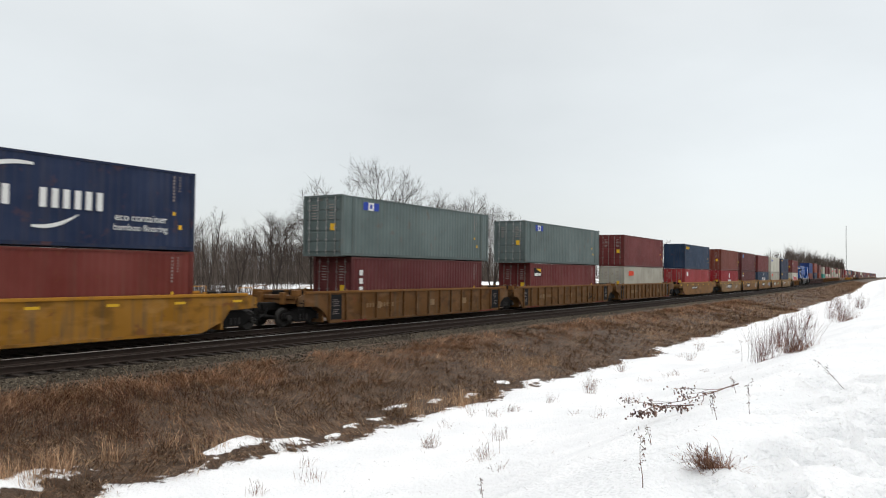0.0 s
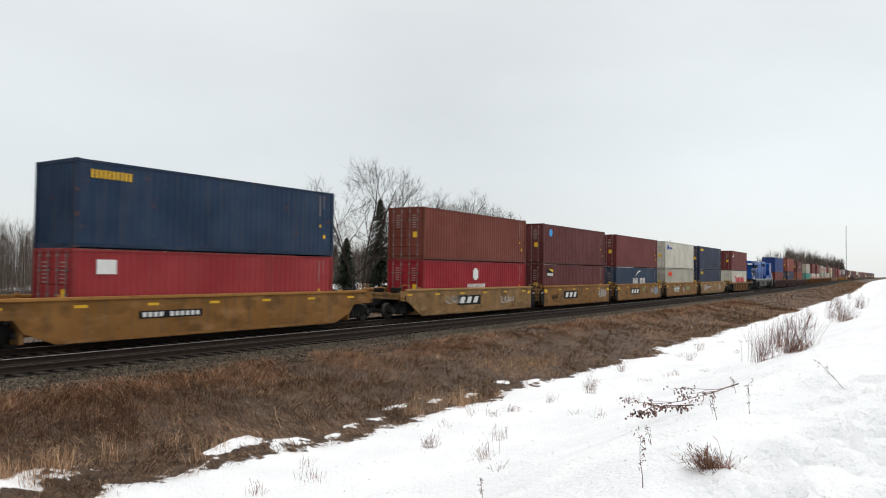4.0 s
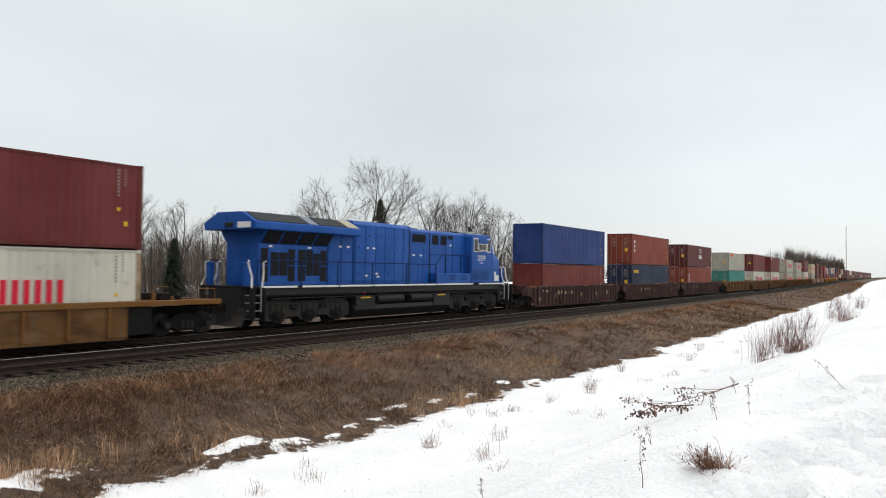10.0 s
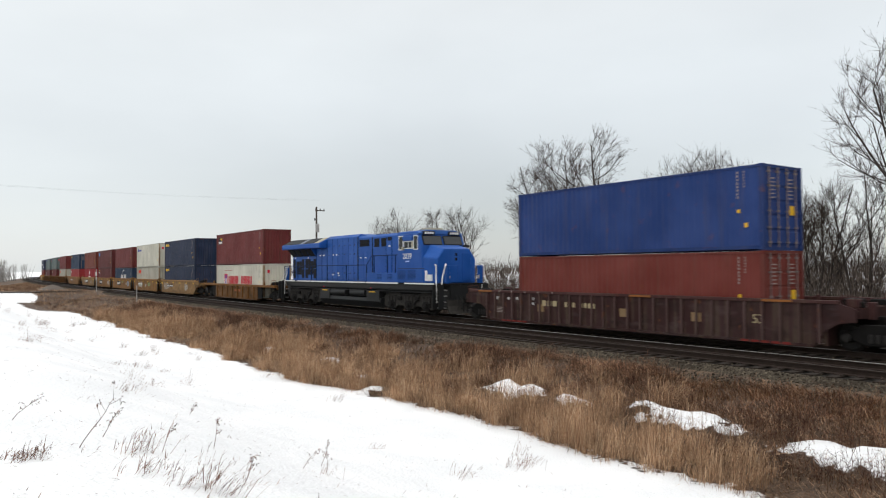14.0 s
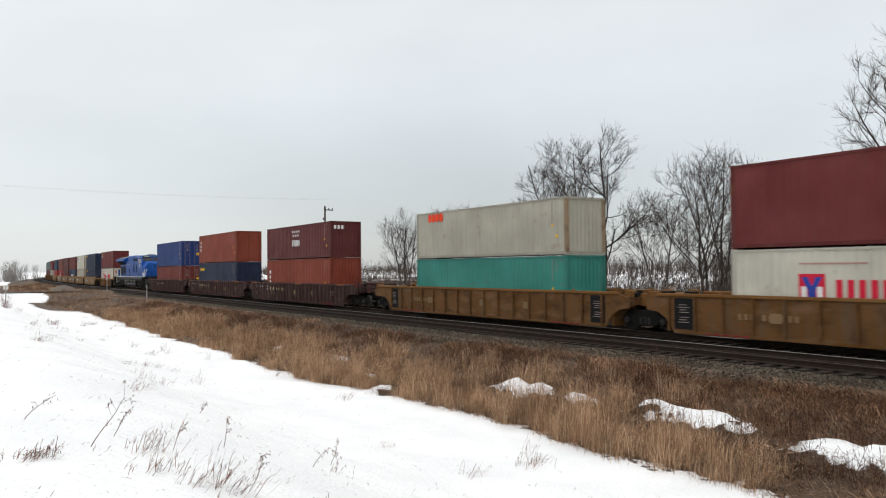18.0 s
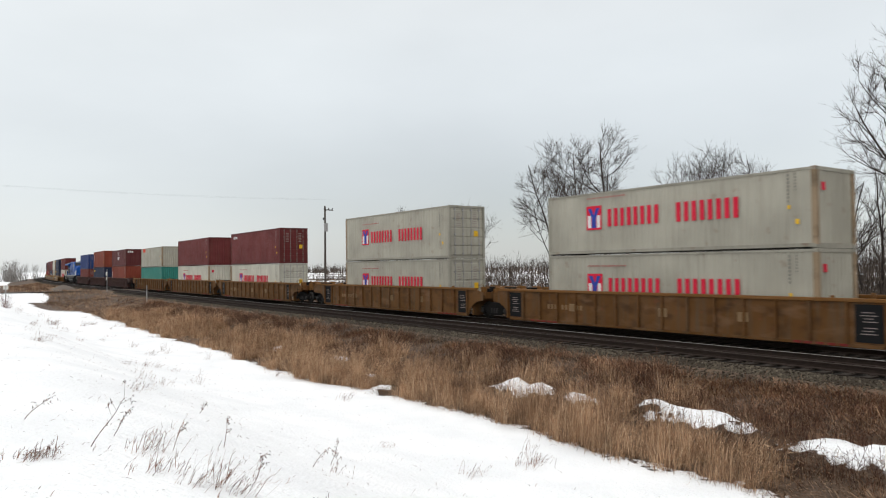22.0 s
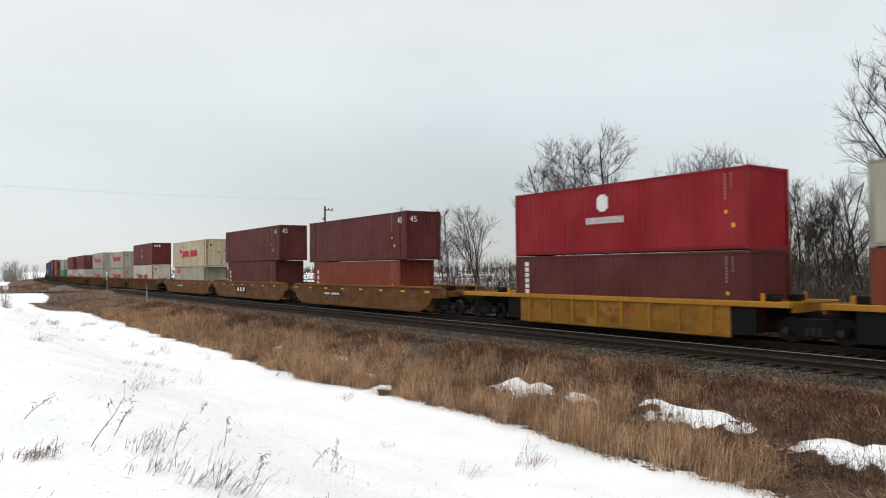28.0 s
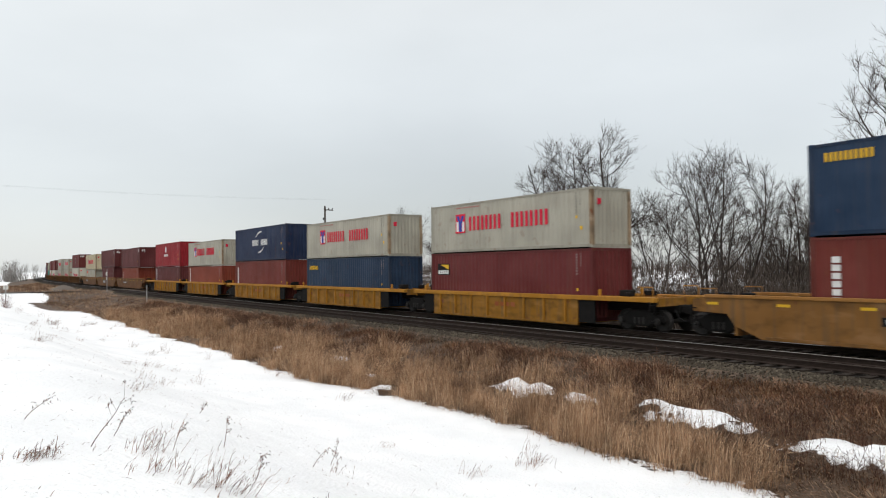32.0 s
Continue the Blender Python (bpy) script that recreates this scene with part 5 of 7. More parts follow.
    BL = paint("blue_loco_paint", (0.008, 0.074, 0.315), 0.14, 0.04, 0.38, (0.01, 0.03, 0.14), (0.02, 0.05, 0.25))
    # cab roof in a lighter blue than the sides
    BLT = paint("lighter_blue_roof", (0.045, 0.13, 0.38), 0.2, 0.05, 0.45, (0.02, 0.05, 0.2), (0.02, 0.05, 0.25))
    DARK = plain("sooty_grille", (0.012, 0.013, 0.016), 0.7, 0.0, 0.4, 12.0)
    ROOFG = plain("dark_roof_screen", (0.03, 0.033, 0.036), 0.75, 0.0, 0.35, 14.0, 0.4)
    TANK = plain("black_tank_paint", (0.017, 0.0175, 0.018), 0.42, 0.0, 0.3, 3.0)
    PALE = plain("pale_cover_panel", (0.36, 0.33, 0.25), 0.6, 0.0, 0.3)
    GREYP = plain("grey_cover_panel", (0.20, 0.22, 0.25), 0.6, 0.0, 0.3)
    # vent strips: the shade inside the slots is given as a darker blue
    DEEP = plain("shaded_blue_vent", (0.005, 0.035, 0.15), 0.6, 0.0, 0.2)
    # handrail blue taken darker than the body, with the shadow on the rails included
    RAILB = plain("shaded_dark_blue_rail", (0.006, 0.020, 0.075), 0.6, 0.0, 0.3)
    # thin joint strips, darker than the body blue
    SEAM = plain("dark_panel_joint", (0.004, 0.022, 0.09), 0.8, 0.0, 0.3)

    BOGIE_GREY = plain("dusty_black_bogie", (0.034, 0.031, 0.028), 0.85, 0.0, 0.5, 4.0)

    def p(name, me, m, label="", at=None, under=None):
        return part(name, me, m, under or lo, label, at)
    # underframe, sill stripe, walkway
    p("underframe", boxes("underframe", [(-10.15, 10.15, -1.44, 1.44, 1.40, 1.74), (-10.72, 10.72, -1.0, 1.0, 1.30, 1.74)], 0.03), TANK, "black frame sill")
    p("walkway", boxes("walkway", [(-10.8, 10.8, -1.54, 1.54, 1.742, 1.80)]), BLACKP)
    for x0, x1 in ((-10.1, -8.2), (-7.9, -5.6), (-5.5, -3.1), (-3.0, -0.3), (-0.2, 2.4), (2.5, 6.3), (7.0, 10.0)):
        p("sill_stripe", boxes("sill_stripe", [(x0, x1, -1.556, -1.542, 1.735, 1.815)]), WHITEP, "white reflective sill stripe")
    # long hood: radiator end, engine room, alternator end
    hw = 0.98
    p("radiator_hood", section("radiator_hood", [(-hw, 1.80), (-hw, 3.55), (-1.42, 4.14), (1.42, 4.14), (hw, 3.55), (hw, 1.80)], -9.9, -5.75, 0.02), BL)
    p("cooling_hood", boxes("cooling_hood", [(-5.75, -3.95, -hw, hw, 1.80, 4.15)], 0.02), BL)
    p("radiator_cowl", section("radiator_cowl", [(-1.55, 4.10), (-1.58, 4.16), (-1.58, 4.42), (-0.75, 4.84), (0.75, 4.84), (1.58, 4.42), (1.58, 4.16), (1.55, 4.10)], -10.62, -4.05, 0.025), BL, "overhanging radiator cowl")
    for x0, x1, m, lb in ((-10.45, -7.55, ROOFG, "dark radiator roof screen"), (-7.45, -6.95, GREYP, "grey roof strip"), (-6.85, -5.05, ROOFG, "dark radiator roof screen"), (-4.95, -4.2, PALE, "cream roof cover")):
        for s in (-1, 1):
            p("roof_screen", section("roof_screen", [(s * 1.52, 4.462), (s * 0.80, 4.828), (s * 0.80, 4.85), (s * 1.52, 4.485)], x0, x1), m, lb)
    for k in range(4):  # slanted radiator windows
        x0 = -9.8 + k * 1.02
        p("radiator_screen", prism("radiator_screen", [(x0, 3.52), (x0 + 0.9, 3.52), (x0 + 0.9, 4.17), (x0, 4.17)], -0.02, 0.02), DARK, "slanted dark radiator screen", at=(0, 0, 0)).matrix_basis = Matrix.Translation((0, -1.22, 3.85)) @ Matrix.Rotation(math.radians(36.7), 4, "X") @ Matrix.Translation((0, 0, -3.85))
    for x0, x1, z0, z1 in ((-9.75, -9.4, 2.7, 3.35), (-9.75, -9.4, 2.0, 2.62), (-9.2, -8.8, 2.25, 3.2), (-8.7, -8.3, 2.25, 3.2), (-8.2, -7.85, 2.7, 3.35), (-8.2, -7.85, 2.0, 2.62), (-7.6, -7.2, 2.7, 3.35), (-7.6, -7.2, 2.0, 2.62), (-7.1, -6.75, 2.25, 3.35), (-6.65, -6.3, 2.25, 3.2), (-6.2, -5.85, 2.7, 3.35), (-6.2, -5.85, 2.0, 2.62)):
        p("louvre", boxes("louvre", [(x0 - 0.03, x1 + 0.03, -hw - 0.012, -hw + 0.01, z0 - 0.02, z1 + 0.02)]), DARK, "black radiator louvre")
    p("engine_hood", section("engine_hood", [(-1.02, 1.80), (-1.02, 4.72), (-0.8, 4.90), (0.8, 4.90), (1.02, 4.72), (1.02, 1.80)], -3.95, 0.55, 0.02), BL)
    p("engine_roof_slope", prism("engine_roof_slope", [(0.55, 4.70), (0.55, 4.895), (1.5, 4.76), (1.5, 4.70)], -0.8, 0.8), BL)
    p("auxiliary_hood", section("auxiliary_hood", [(-1.02, 1.80), (-1.02, 4.62), (-0.85, 4.76), (0.85, 4.76), (1.02, 4.62), (1.02, 1.80)], 0.55, 6.15, 0.02), BL)
    # doors on the hood, each with latches
    xs = [-3.85, -3.1, -2.3, -1.55, -0.75, 0.0, 0.5]
    for a, b in zip(xs, xs[1:]):
        d = p("hood_door", boxes("hood_door", [(a + 0.02, b - 0.02, -1.038, -1.02, 2.0, 4.55)], 0.006), BL)
        for z in (2.35, 3.6, 4.2):
            p("latch", shared("llatch", boxes, "latch", [(-0.04, 0.04, -0.02, 0.0, -0.05, 0.05)], 0.008), TANK, "dark latch", at=((a + b) / 2 - 0.12, -1.038, z), under=d)
    for x in xs[:-1]:
        p("panel_joint", shared("pjoint", boxes, "panel_joint", [(-0.014, 0.014, -1.034, -1.018, 1.86, 4.66)]), SEAM, "dark joint between doors", at=(x, 0, 0))
    for x in (2.47, 4.12, 4.8):
        p("panel_joint", shared("pjoint2", boxes, "panel_joint", [(-0.014, 0.014, -1.030, -1.016, 2.4, 4.56)]), SEAM, "dark joint between panels", at=(x, 0, 0))
    p("panel_joint", boxes("panel_joint", [(2.5, 6.13, -1.030, -1.016, 3.40, 3.425)]), SEAM, "dark joint between panels")
    for x in (-5.75, -4.82, -3.98):
        p("panel_joint", shared("pjoint3", boxes, "panel_joint", [(-0.012, 0.012, -1.004, -0.976, 1.86, 4.1)]), SEAM, "dark joint between panels", at=(x, 0, 0))
    for a, b, z1 in ((0.7, 1.3, 3.75), (1.33, 1.75, 3.75), (1.78, 2.2, 3.75), (4.15, 4.75, 4.35)):
        p("hood_door", boxes("hood_door", [(a, b, -1.036, -1.02, 2.0, z1)], 0.006), BL)
    for a, b in ((-5.65, -4.85), (-4.8, -4.05)):
        p("hood_door", boxes("hood_door", [(a, b, -hw - 0.018, -hw, 2.9, 3.95)], 0.006), BL)
        p("hood_door", boxes("hood_door", [(a, b, -hw - 0.018, -hw, 2.0, 2.84)], 0.006), BL)
    for a, b, z0, z1 in ((0.8, 2.05, 4.05, 4.48), (2.7, 3.3, 3.98, 4.5), (3.55, 4.15, 3.98, 4.5), (4.3, 4.75, 4.32, 4.54)):
        g = p("intake_grille", boxes("intake_grille", [(a, b, -1.04, -1.0, z0, z1)]), DARK, "dark intake grille")
        n = max(3, int((b - a) / 0.15))
        for k in range(n):
            p("grille_bar", shared(("gb", z0), boxes, "grille_bar", [(-0.012, 0.012, -0.012, 0.0, z0 + 0.02, z1 - 0.02)]), BLACKP, under=g, at=(a + (k + 0.5) * (b - a) / n, -1.04, 0))
    p("exhaust_stack", boxes("exhaust_stack", [(1.6, 2.3, -0.3, 0.3, 4.76, 4.86)], 0.02), TANK)
    p("corner_seam", boxes("corner_seam", [(0.52, 0.58, -1.05, -1.0, 1.85, 4.7), (2.42, 2.47, -1.05, -1.0, 1.85, 4.6)]), TANK, "dark panel seam")
    # equipment locker beside the hood, behind the cab
    p("side_locker", boxes("side_locker", [(2.5, 6.15, -1.5, -1.02, 1.80, 2.38)], 0.02), BL)
    for x in (4.1, 5.3):
        for z in (2.0, 2.08, 2.16, 2.24):
            p("locker_vent", shared("lvent", boxes, "locker_vent", [(-0.28, 0.28, -0.012, 0.0, 0.0, 0.035)]), DEEP, "dark blue vent slot", at=(x, -1.502, z))
    # cab and nose
    cab = p("cab", prism("cab", [(6.15, 1.80), (8.95, 1.80), (8.72, 3.88), (8.42, 4.60), (8.25, 4.72), (6.25, 4.72), (6.15, 4.62)], -1.52, 1.52, 0.05), BL)
    p("cab_roof", section("cab_roof", [(-1.54, 4.58), (-1.0, 4.78), (1.0, 4.78), (1.54, 4.58), (1.54, 4.55), (-1.54, 4.55)], 6.15, 8.50, 0.01), BLT, "lighter blue cab roof")
    p("roof_box", boxes("roof_box", [(7.3, 8.0, -0.5, 0.5, 4.78, 4.94)], 0.03), PALE, "pale air-conditioner box")
    p("horn", boxes("horn", [(6.5, 6.9, -0.2, 0.2, 4.78, 4.92)], 0.04), TANK)
    nose = p("nose", section("nose", [(-1.36, 1.80), (-1.36, 3.12), (-0.92, 3.80), (0.92, 3.80), (1.36, 3.12), (1.36, 1.80)], 8.80, 9.98, 0.05), BL)
    for v in nose.data.vertices:  # the hood falls away and narrows towards the front
        k = (v.co.x - 8.8) / 1.18
        if v.co.z > 2.5:
            v.co.z += 0.14 - 0.24 * k * (v.co.z - 2.5) / 1.3
        v.co.y *= 1.09 - 0.14 * k
    p("nose_door", boxes("nose_door", [(9.97, 10.0, 0.35, 0.95, 1.95, 3.45)], 0.01), BL)
    for s in (-1, 1):
        p("headlight", shared("hl", boxes, "headlight", [(9.93, 9.99, -0.10, 0.10, -0.1, 0.1)], 0.03), GLASS, "headlight set in the nose", at=(0, -0.05, 3.25 + s * 0.13))
        p("ditch_light", shared("dl", boxes, "ditch_light", [(10.55, 10.7, -0.1, 0.1, 2.05, 2.25)], 0.03), ZINC, "small ditch light", at=(0, s * 1.05, 0))
    p("number_box_side", boxes("number_box_side", [(8.1, 8.45, -1.50, -1.40, 4.42, 4.60)]), BLACKP, "black number box")
    for y0, y1 in ((-1.30, -0.10), (0.10, 1.30)):  # windscreens, leaning back
        fr = p("windscreen_frame", prism("windscreen_frame", [(8.665, 3.93), (8.735, 3.93), (8.515, 4.47), (8.445, 4.47)], y0 - 0.05, y1 + 0.05), BLACKP, "black windscreen gasket")
        p("pane", prism("pane", [(8.70, 3.98), (8.745, 3.98), (8.553, 4.42), (8.51, 4.42)], y0, y1), GLASS, "grey windscreen", under=fr)
    for y0, y1 in ((-1.28, -0.45), (0.45, 1.28)):
        nb = p("number_box", boxes("number_box", [(8.34, 8.56, y0, y1, 4.50, 4.72)], 0.03), BLACKP, "black number box over the windscreen")
        for k in range(4):
            p("number_bar", shared("nbar", boxes, "number_bar", [(8.56, 8.566, -0.055, 0.055, 4.55, 4.67)]), WHITEP, "white number as plain bars", at=(0, (y0 + y1) / 2 + (k - 1.5) * 0.16, 0), under=nb)
    p("porthole", boxes("porthole", [(9.90, 9.965, -0.72, -0.42, 3.05, 3.38)], 0.03), GLASS, "small dark nose window")
    # side windows with pale frames, a sunshade over them
    for a, b, z0, z1 in ((6.42, 6.82, 3.72, 4.44), (8.02, 8.34, 3.72, 4.44)):
        fr = p("window_frame", boxes("window_frame", [(a - 0.05, b + 0.05, -1.535, -1.518, z0 - 0.05, z1 + 0.05)]), WHITEP, "white window frame")
        p("pane", boxes("pane", [(a, b, -1.545, -1.534, z0, z1)]), GLASS, "dark glass", under=fr)
    fr = p("window_frame", boxes("window_frame", [(6.92, 7.95, -1.535, -1.518, 3.74, 4.18)]), WHITEP, "white sliding-window frame")
    for a, b in ((6.98, 7.40), (7.46, 7.75)):
        p("pane", boxes("pane", [(a, b, -1.545, -1.534, 3.79, 4.13)]), GLASS, "dark glass", under=fr)
    p("window_blind", boxes("window_blind", [(7.77, 7.93, -1.546, -1.534, 3.78, 4.14)]), PALE, "cream blind")
    p("sunshade", prism("sunshade", [(6.85, 4.44), (7.98, 4.44), (7.86, 4.20), (6.98, 4.20)], -1.62, -1.52, 0.01), BL, "blue sunshade over the cab window")
    p("mirror", boxes("mirror", [(6.90, 7.0, -1.68, -1.55, 3.66, 3.86)], 0.01), PALE)
    p("cab_number", letters("2039", 0.46), WHITEP, "white road number", at=(7.28, -1.526, 3.30))
    p("maker_mark", boxes("maker_mark", [(7.08, 7.46, -1.526, -1.518, 2.99, 3.06)]), plain("pale_blue_print", (0.35, 0.45, 0.75)), "small print as a bar")
    p("cab_seam", boxes("cab_seam", [(6.3, 9.0, -1.525, -1.515, 2.60, 2.625)]), TANK, "panel seam")
    p("nose_logo", boxes("nose_logo", [(9.0, 9.18, -1.465, -1.40, 1.93, 2.50)]), WHITEP, "white upright of a logo")
    p("nose_logo", boxes("nose_logo", [(9.20, 9.58, -1.450, -1.36, 1.93, 2.28)]), WHITEP, "white block of a logo")
    for x in (6.65, 7.75):
        for k in range(8):
            p("cab_vent_slat", shared("cvs", boxes, "cab_vent_slat", [(-0.40, 0.40, -0.012, 0.0, 0.0, 0.028)]), DEEP, "dark blue vent slat", at=(x, -1.522, 2.02 + 0.065 * k))
    for x, z in ((-4.95, 3.55), (-4.4, 3.55), (-2.1, 2.15), (0.95, 3.3), (1.6, 3.3), (4.55, 3.95), (-9.3, 3.42), (-7.0, 3.42), (-2.2, 2.3), (-3.0, 2.2), (-2.9, 3.55), (-2.45, 3.55)):
        p("warning_sticker", shared("stk", boxes, "warning_sticker", [(-0.09, 0.09, -0.006, 0.0, 0.0, 0.08)]), WHITEP, "small white sticker", at=(x, -1.044, z))
    # handrails
    for s in (-1, 1):
        y = s * 1.46
        for x in (-10.35, -7.9, -5.55, -3.05, -0.25, 2.45):
            p("stanchion", shared("stan", rod, "stanchion", [(0, 0, 1.8), (0, 0, 2.86)], 0.032), RAILB, at=(x, y, 0))
        p("handrail", rod("handrail", [(-10.35, y, 2.86), (2.45, y, 2.86), (3.1, y, 3.42), (6.2, y, 3.42)], 0.027), RAILB, "long dark blue handrail")
        for x in (3.4, 5.0, 5.9):
            p("stanchion", shared("stan2", rod, "stanchion", [(0, 0, 2.38), (0, 0, 3.42)], 0.032), RAILB, at=(x, y, 0))
        for e in (-1, 1):
            p("grab_iron", rod("grab_iron", [(e * 10.20, s * 1.54, 0.75), (e * 10.20, s * 1.54, 1.7), (e * 10.0, s * 1.42, 2.3), (e * 10.02, s * 1.42, 2.75), (e * 9.85, s * 1.38, 2.82)], 0.034), WHITEP, "white corner grab iron")
            p("grab_iron", rod("grab_iron", [(e * 10.72, s * 1.54, 0.75), (e * 10.72, s * 1.54, 1.8), (e * 10.6, s * 1.4, 2.2), (e * 10.72, s * 1.3, 2.76), (e * 10.6, s * 1.2, 2.84)], 0.034), WHITEP, "white corner grab iron")
            st = p("step_well", boxes("step_well", [(e * 10.44 - 0.28, e * 10.44 + 0.28, s * 1.02 - 0.03, s * 1.02 + 0.03, 0.55, 1.74)]), TANK, "black step well")
            for q in (10.2, 10.76):
                p("step_side", boxes("step_side", [(e * q - 0.02, e * q + 0.02, s * 1.5 - 0.3, s * 1.5 + 0.04, 0.45, 1.74)]), TANK, under=st)
            for z in (0.48, 0.8, 1.12, 1.43):
                p("step", shared("lstep", boxes, "step", [(-0.27, 0.27, -0.16, 0.16, 0.0, 0.035)]), ZINC, "steel step tread", at=(e * 10.48, s * 1.36, z), under=st)
        for e in (-1, 1):
            p("end_rail", rod("end_rail", [(e * 10.72, s * 1.2, 1.8), (e * 10.72, s * 1.2, 2.75), (e * 10.72, s * 0.5, 2.75), (e * 10.72, s * 0.5, 1.8)], 0.022), BL)
            p("end_post", boxes("end_post", [(e * 10.6 - 0.12, e * 10.6 + 0.12, s * 1.1 - 0.10, s * 1.1 + 0.10, 1.8, 2.78)], 0.02), BL)
    # ends: pilot plates, couplers, hoses
    for e in (-1, 1):
        p("pilot", prism("pilot", [(e * 10.72, 0.80), (e * 10.80, 0.80), (e * 10.80, 1.72), (e * 10.72, 1.72)], -1.02, 1.02), TANK, "black pilot plate")
        p("plough", prism("plough", [(e * 10.74, 0.92), (e * 10.84, 0.92), (e * 10.86, 0.6), (e * 10.98, 0.35), (e * 11.12, 0.20), (e * 11.02, 0.20), (e * 10.86, 0.35), (e * 10.76, 0.6)], -1.28, 1.28), BOGIE_GREY, "curved black snow plough")
        p("coupler", boxes("coupler", [(min(e * 10.8, e * 11.45), max(e * 10.8, e * 11.45), -0.14, 0.14, 0.76, 1.04), (e * 11.4 - 0.16, e * 11.4 + 0.16, -0.24, 0.24, 0.72, 1.08)], 0.02), STEEL_DARK, "knuckle coupler")
        for y in (-0.75, -0.5, 0.5, 0.75):
            p("air_hose", rod("air_hose", [(e * 10.9, y, 1.2), (e * 11.1, y, 0.85), (e * 11.2, y, 0.6), (e * 11.05, y, 0.45)], 0.028), RUBBER, "black rubber hose")
    p("rear_door", boxes("rear_door", [(-9.93, -9.9, -0.4, 0.4, 1.9, 3.7)], 0.01), BL)
    p("rear_headlight", boxes("rear_headlight", [(-10.66, -10.6, -0.25, 0.25, 4.2, 4.4)], 0.02), GLASS)
    p("rear_number_plate", boxes("rear_number_plate", [(-10.655, -10.62, -1.3, -0.55, 4.17, 4.41)]), WHITEP, "white number panel")
    # tank, air reservoirs, boxes under the sill
    p("fuel_tank", section("fuel_tank", [(-0.8, 1.30), (-0.8, 0.86), (-1.36, 0.84), (-1.42, 0.62), (-1.16, 0.24), (1.16, 0.24), (1.42, 0.62), (1.36, 0.84), (0.8, 0.86), (0.8, 1.30)], -4.3, 4.05, 0.02), TANK, "black fuel tank")
    for x0, x1 in ((-2.55, -0.45), (0.2, 2.15)):
        me = rod("air_reservoir", [(x0, -1.26, 1.09), (x0 + 0.08, -1.26, 1.09), (x1 - 0.08, -1.26, 1.09), (x1, -1.26, 1.09)], 0.235, 18)
        p("air_reservoir", me, TANK, "black air reservoir")
    for x0, x1 in ((-4.2, -2.75), (2.35, 3.95)):
        bx = p("equipment_box", boxes("equipment_box", [(x0, x1, -1.43, -0.9, 0.60, 1.30)], 0.02), TANK)
        p("yellow_bar", boxes("yellow_bar", [(x0 + 0.35, x0 + 1.1, -1.438, -1.43, 1.17, 1.23)]), YELLOWP, "yellow reflective bar", under=bx)
        p("red_knob", boxes("red_knob", [(x0 + 0.55, x0 + 0.65, -1.46, -1.42, 1.38, 1.46)], 0.01), REDP, "small red fuel cut-off", under=bx)
    p("pipe", rod("pipe", [(-9.5, -1.4, 1.28), (9.5, -1.4, 1.28)], 0.025), TANK)
    # two three-axle bogies
    for cx in (-7.2, 6.95):
        bg = p("bogie", boxes("bogie", [(cx - 2.7, cx + 2.7, -0.62, 0.62, 0.34, 1.22)], 0.03), STEEL_DARK, "black three-axle bogie")
        o = [(-2.75, 0.42), (-2.75, 1.0), (-2.2, 1.2), (-1.3, 1.24), (-0.9, 1.08), (0.9, 1.08), (1.3, 1.24), (2.2, 1.2), (2.75, 1.0), (2.75, 0.42), (2.3, 0.30), (1.45, 0.30), (1.2, 0.46), (0.6, 0.46), (0.42, 0.30), (-0.42, 0.30), (-0.6, 0.46), (-1.2, 0.46), (-1.45, 0.30), (-2.3, 0.30)]
        for s in (-1, 1):
            p("side_frame", shared(("lsf", s), prism, "side_frame", o, s * 1.12 - 0.09, s * 1.12 + 0.09, 0.03), BOGIE_GREY, at=(cx, 0, 0), under=bg)
            for q in (-1.84, 0.0, 1.84):
                p("axle_box", shared(("lab", s), boxes, "axle_box", [(-0.27, 0.27, s * 1.15 - 0.13, s * 1.15 + 0.13, 0.22, 0.78), (-0.42, -0.27, s * 1.15 - 0.1, s * 1.15 + 0.1, 0.42, 0.95), (0.27, 0.42, s * 1.15 - 0.1, s * 1.15 + 0.1, 0.42, 0.95)], 0.03), STEEL_DARK, at=(cx + q, 0, 0), under=bg)
                p("bearing_cap", shared(("lbc", s), disc_y, "bearing_cap", [(0.15, s * 1.27), (0.15, s * 1.34), (0.09, s * 1.36)], 14), STEEL_DARK, at=(cx + q, 0, 0.53), under=bg)
                for dx in (-0.33, 0.33):
                    p("coil_spring", shared(("lcs", s), rod, "coil_spring", [(0, s * 1.2, 0.66), (0, s * 1.2, 1.02)], 0.085, 8), WHEEL_STEEL, "grimy coil spring", at=(cx + q + dx, 0, 0), under=bg)
                p("frame_rib", shared(("lfr", s), boxes, "frame_rib", [(-0.5, 0.5, s * 1.22 - 0.03, s * 1.22 + 0.03, 1.03, 1.1), (-0.06, 0.06, s * 1.22 - 0.05, s * 1.22 + 0.05, 0.78, 1.03)], 0.01), BOGIE_GREY, at=(cx + q, 0, 0), under=bg)
            p("damper", rod("damper", [(cx + 0.55, s * 1.27, 0.55), (cx + 1.25, s * 1.27, 1.15)], 0.05, 8), WHEEL_STEEL, "slanted damper", under=bg)
            p("brake_pipe", rod("brake_pipe", [(cx - 2.7, s * 1.24, 1.16), (cx - 1.0, s * 1.26, 1.2), (cx - 0.8, s * 1.26, 1.13), (cx + 0.9, s * 1.26, 1.13), (cx + 2.7, s * 1.24, 1.18)], 0.02), WHEEL_STEEL, under=bg)
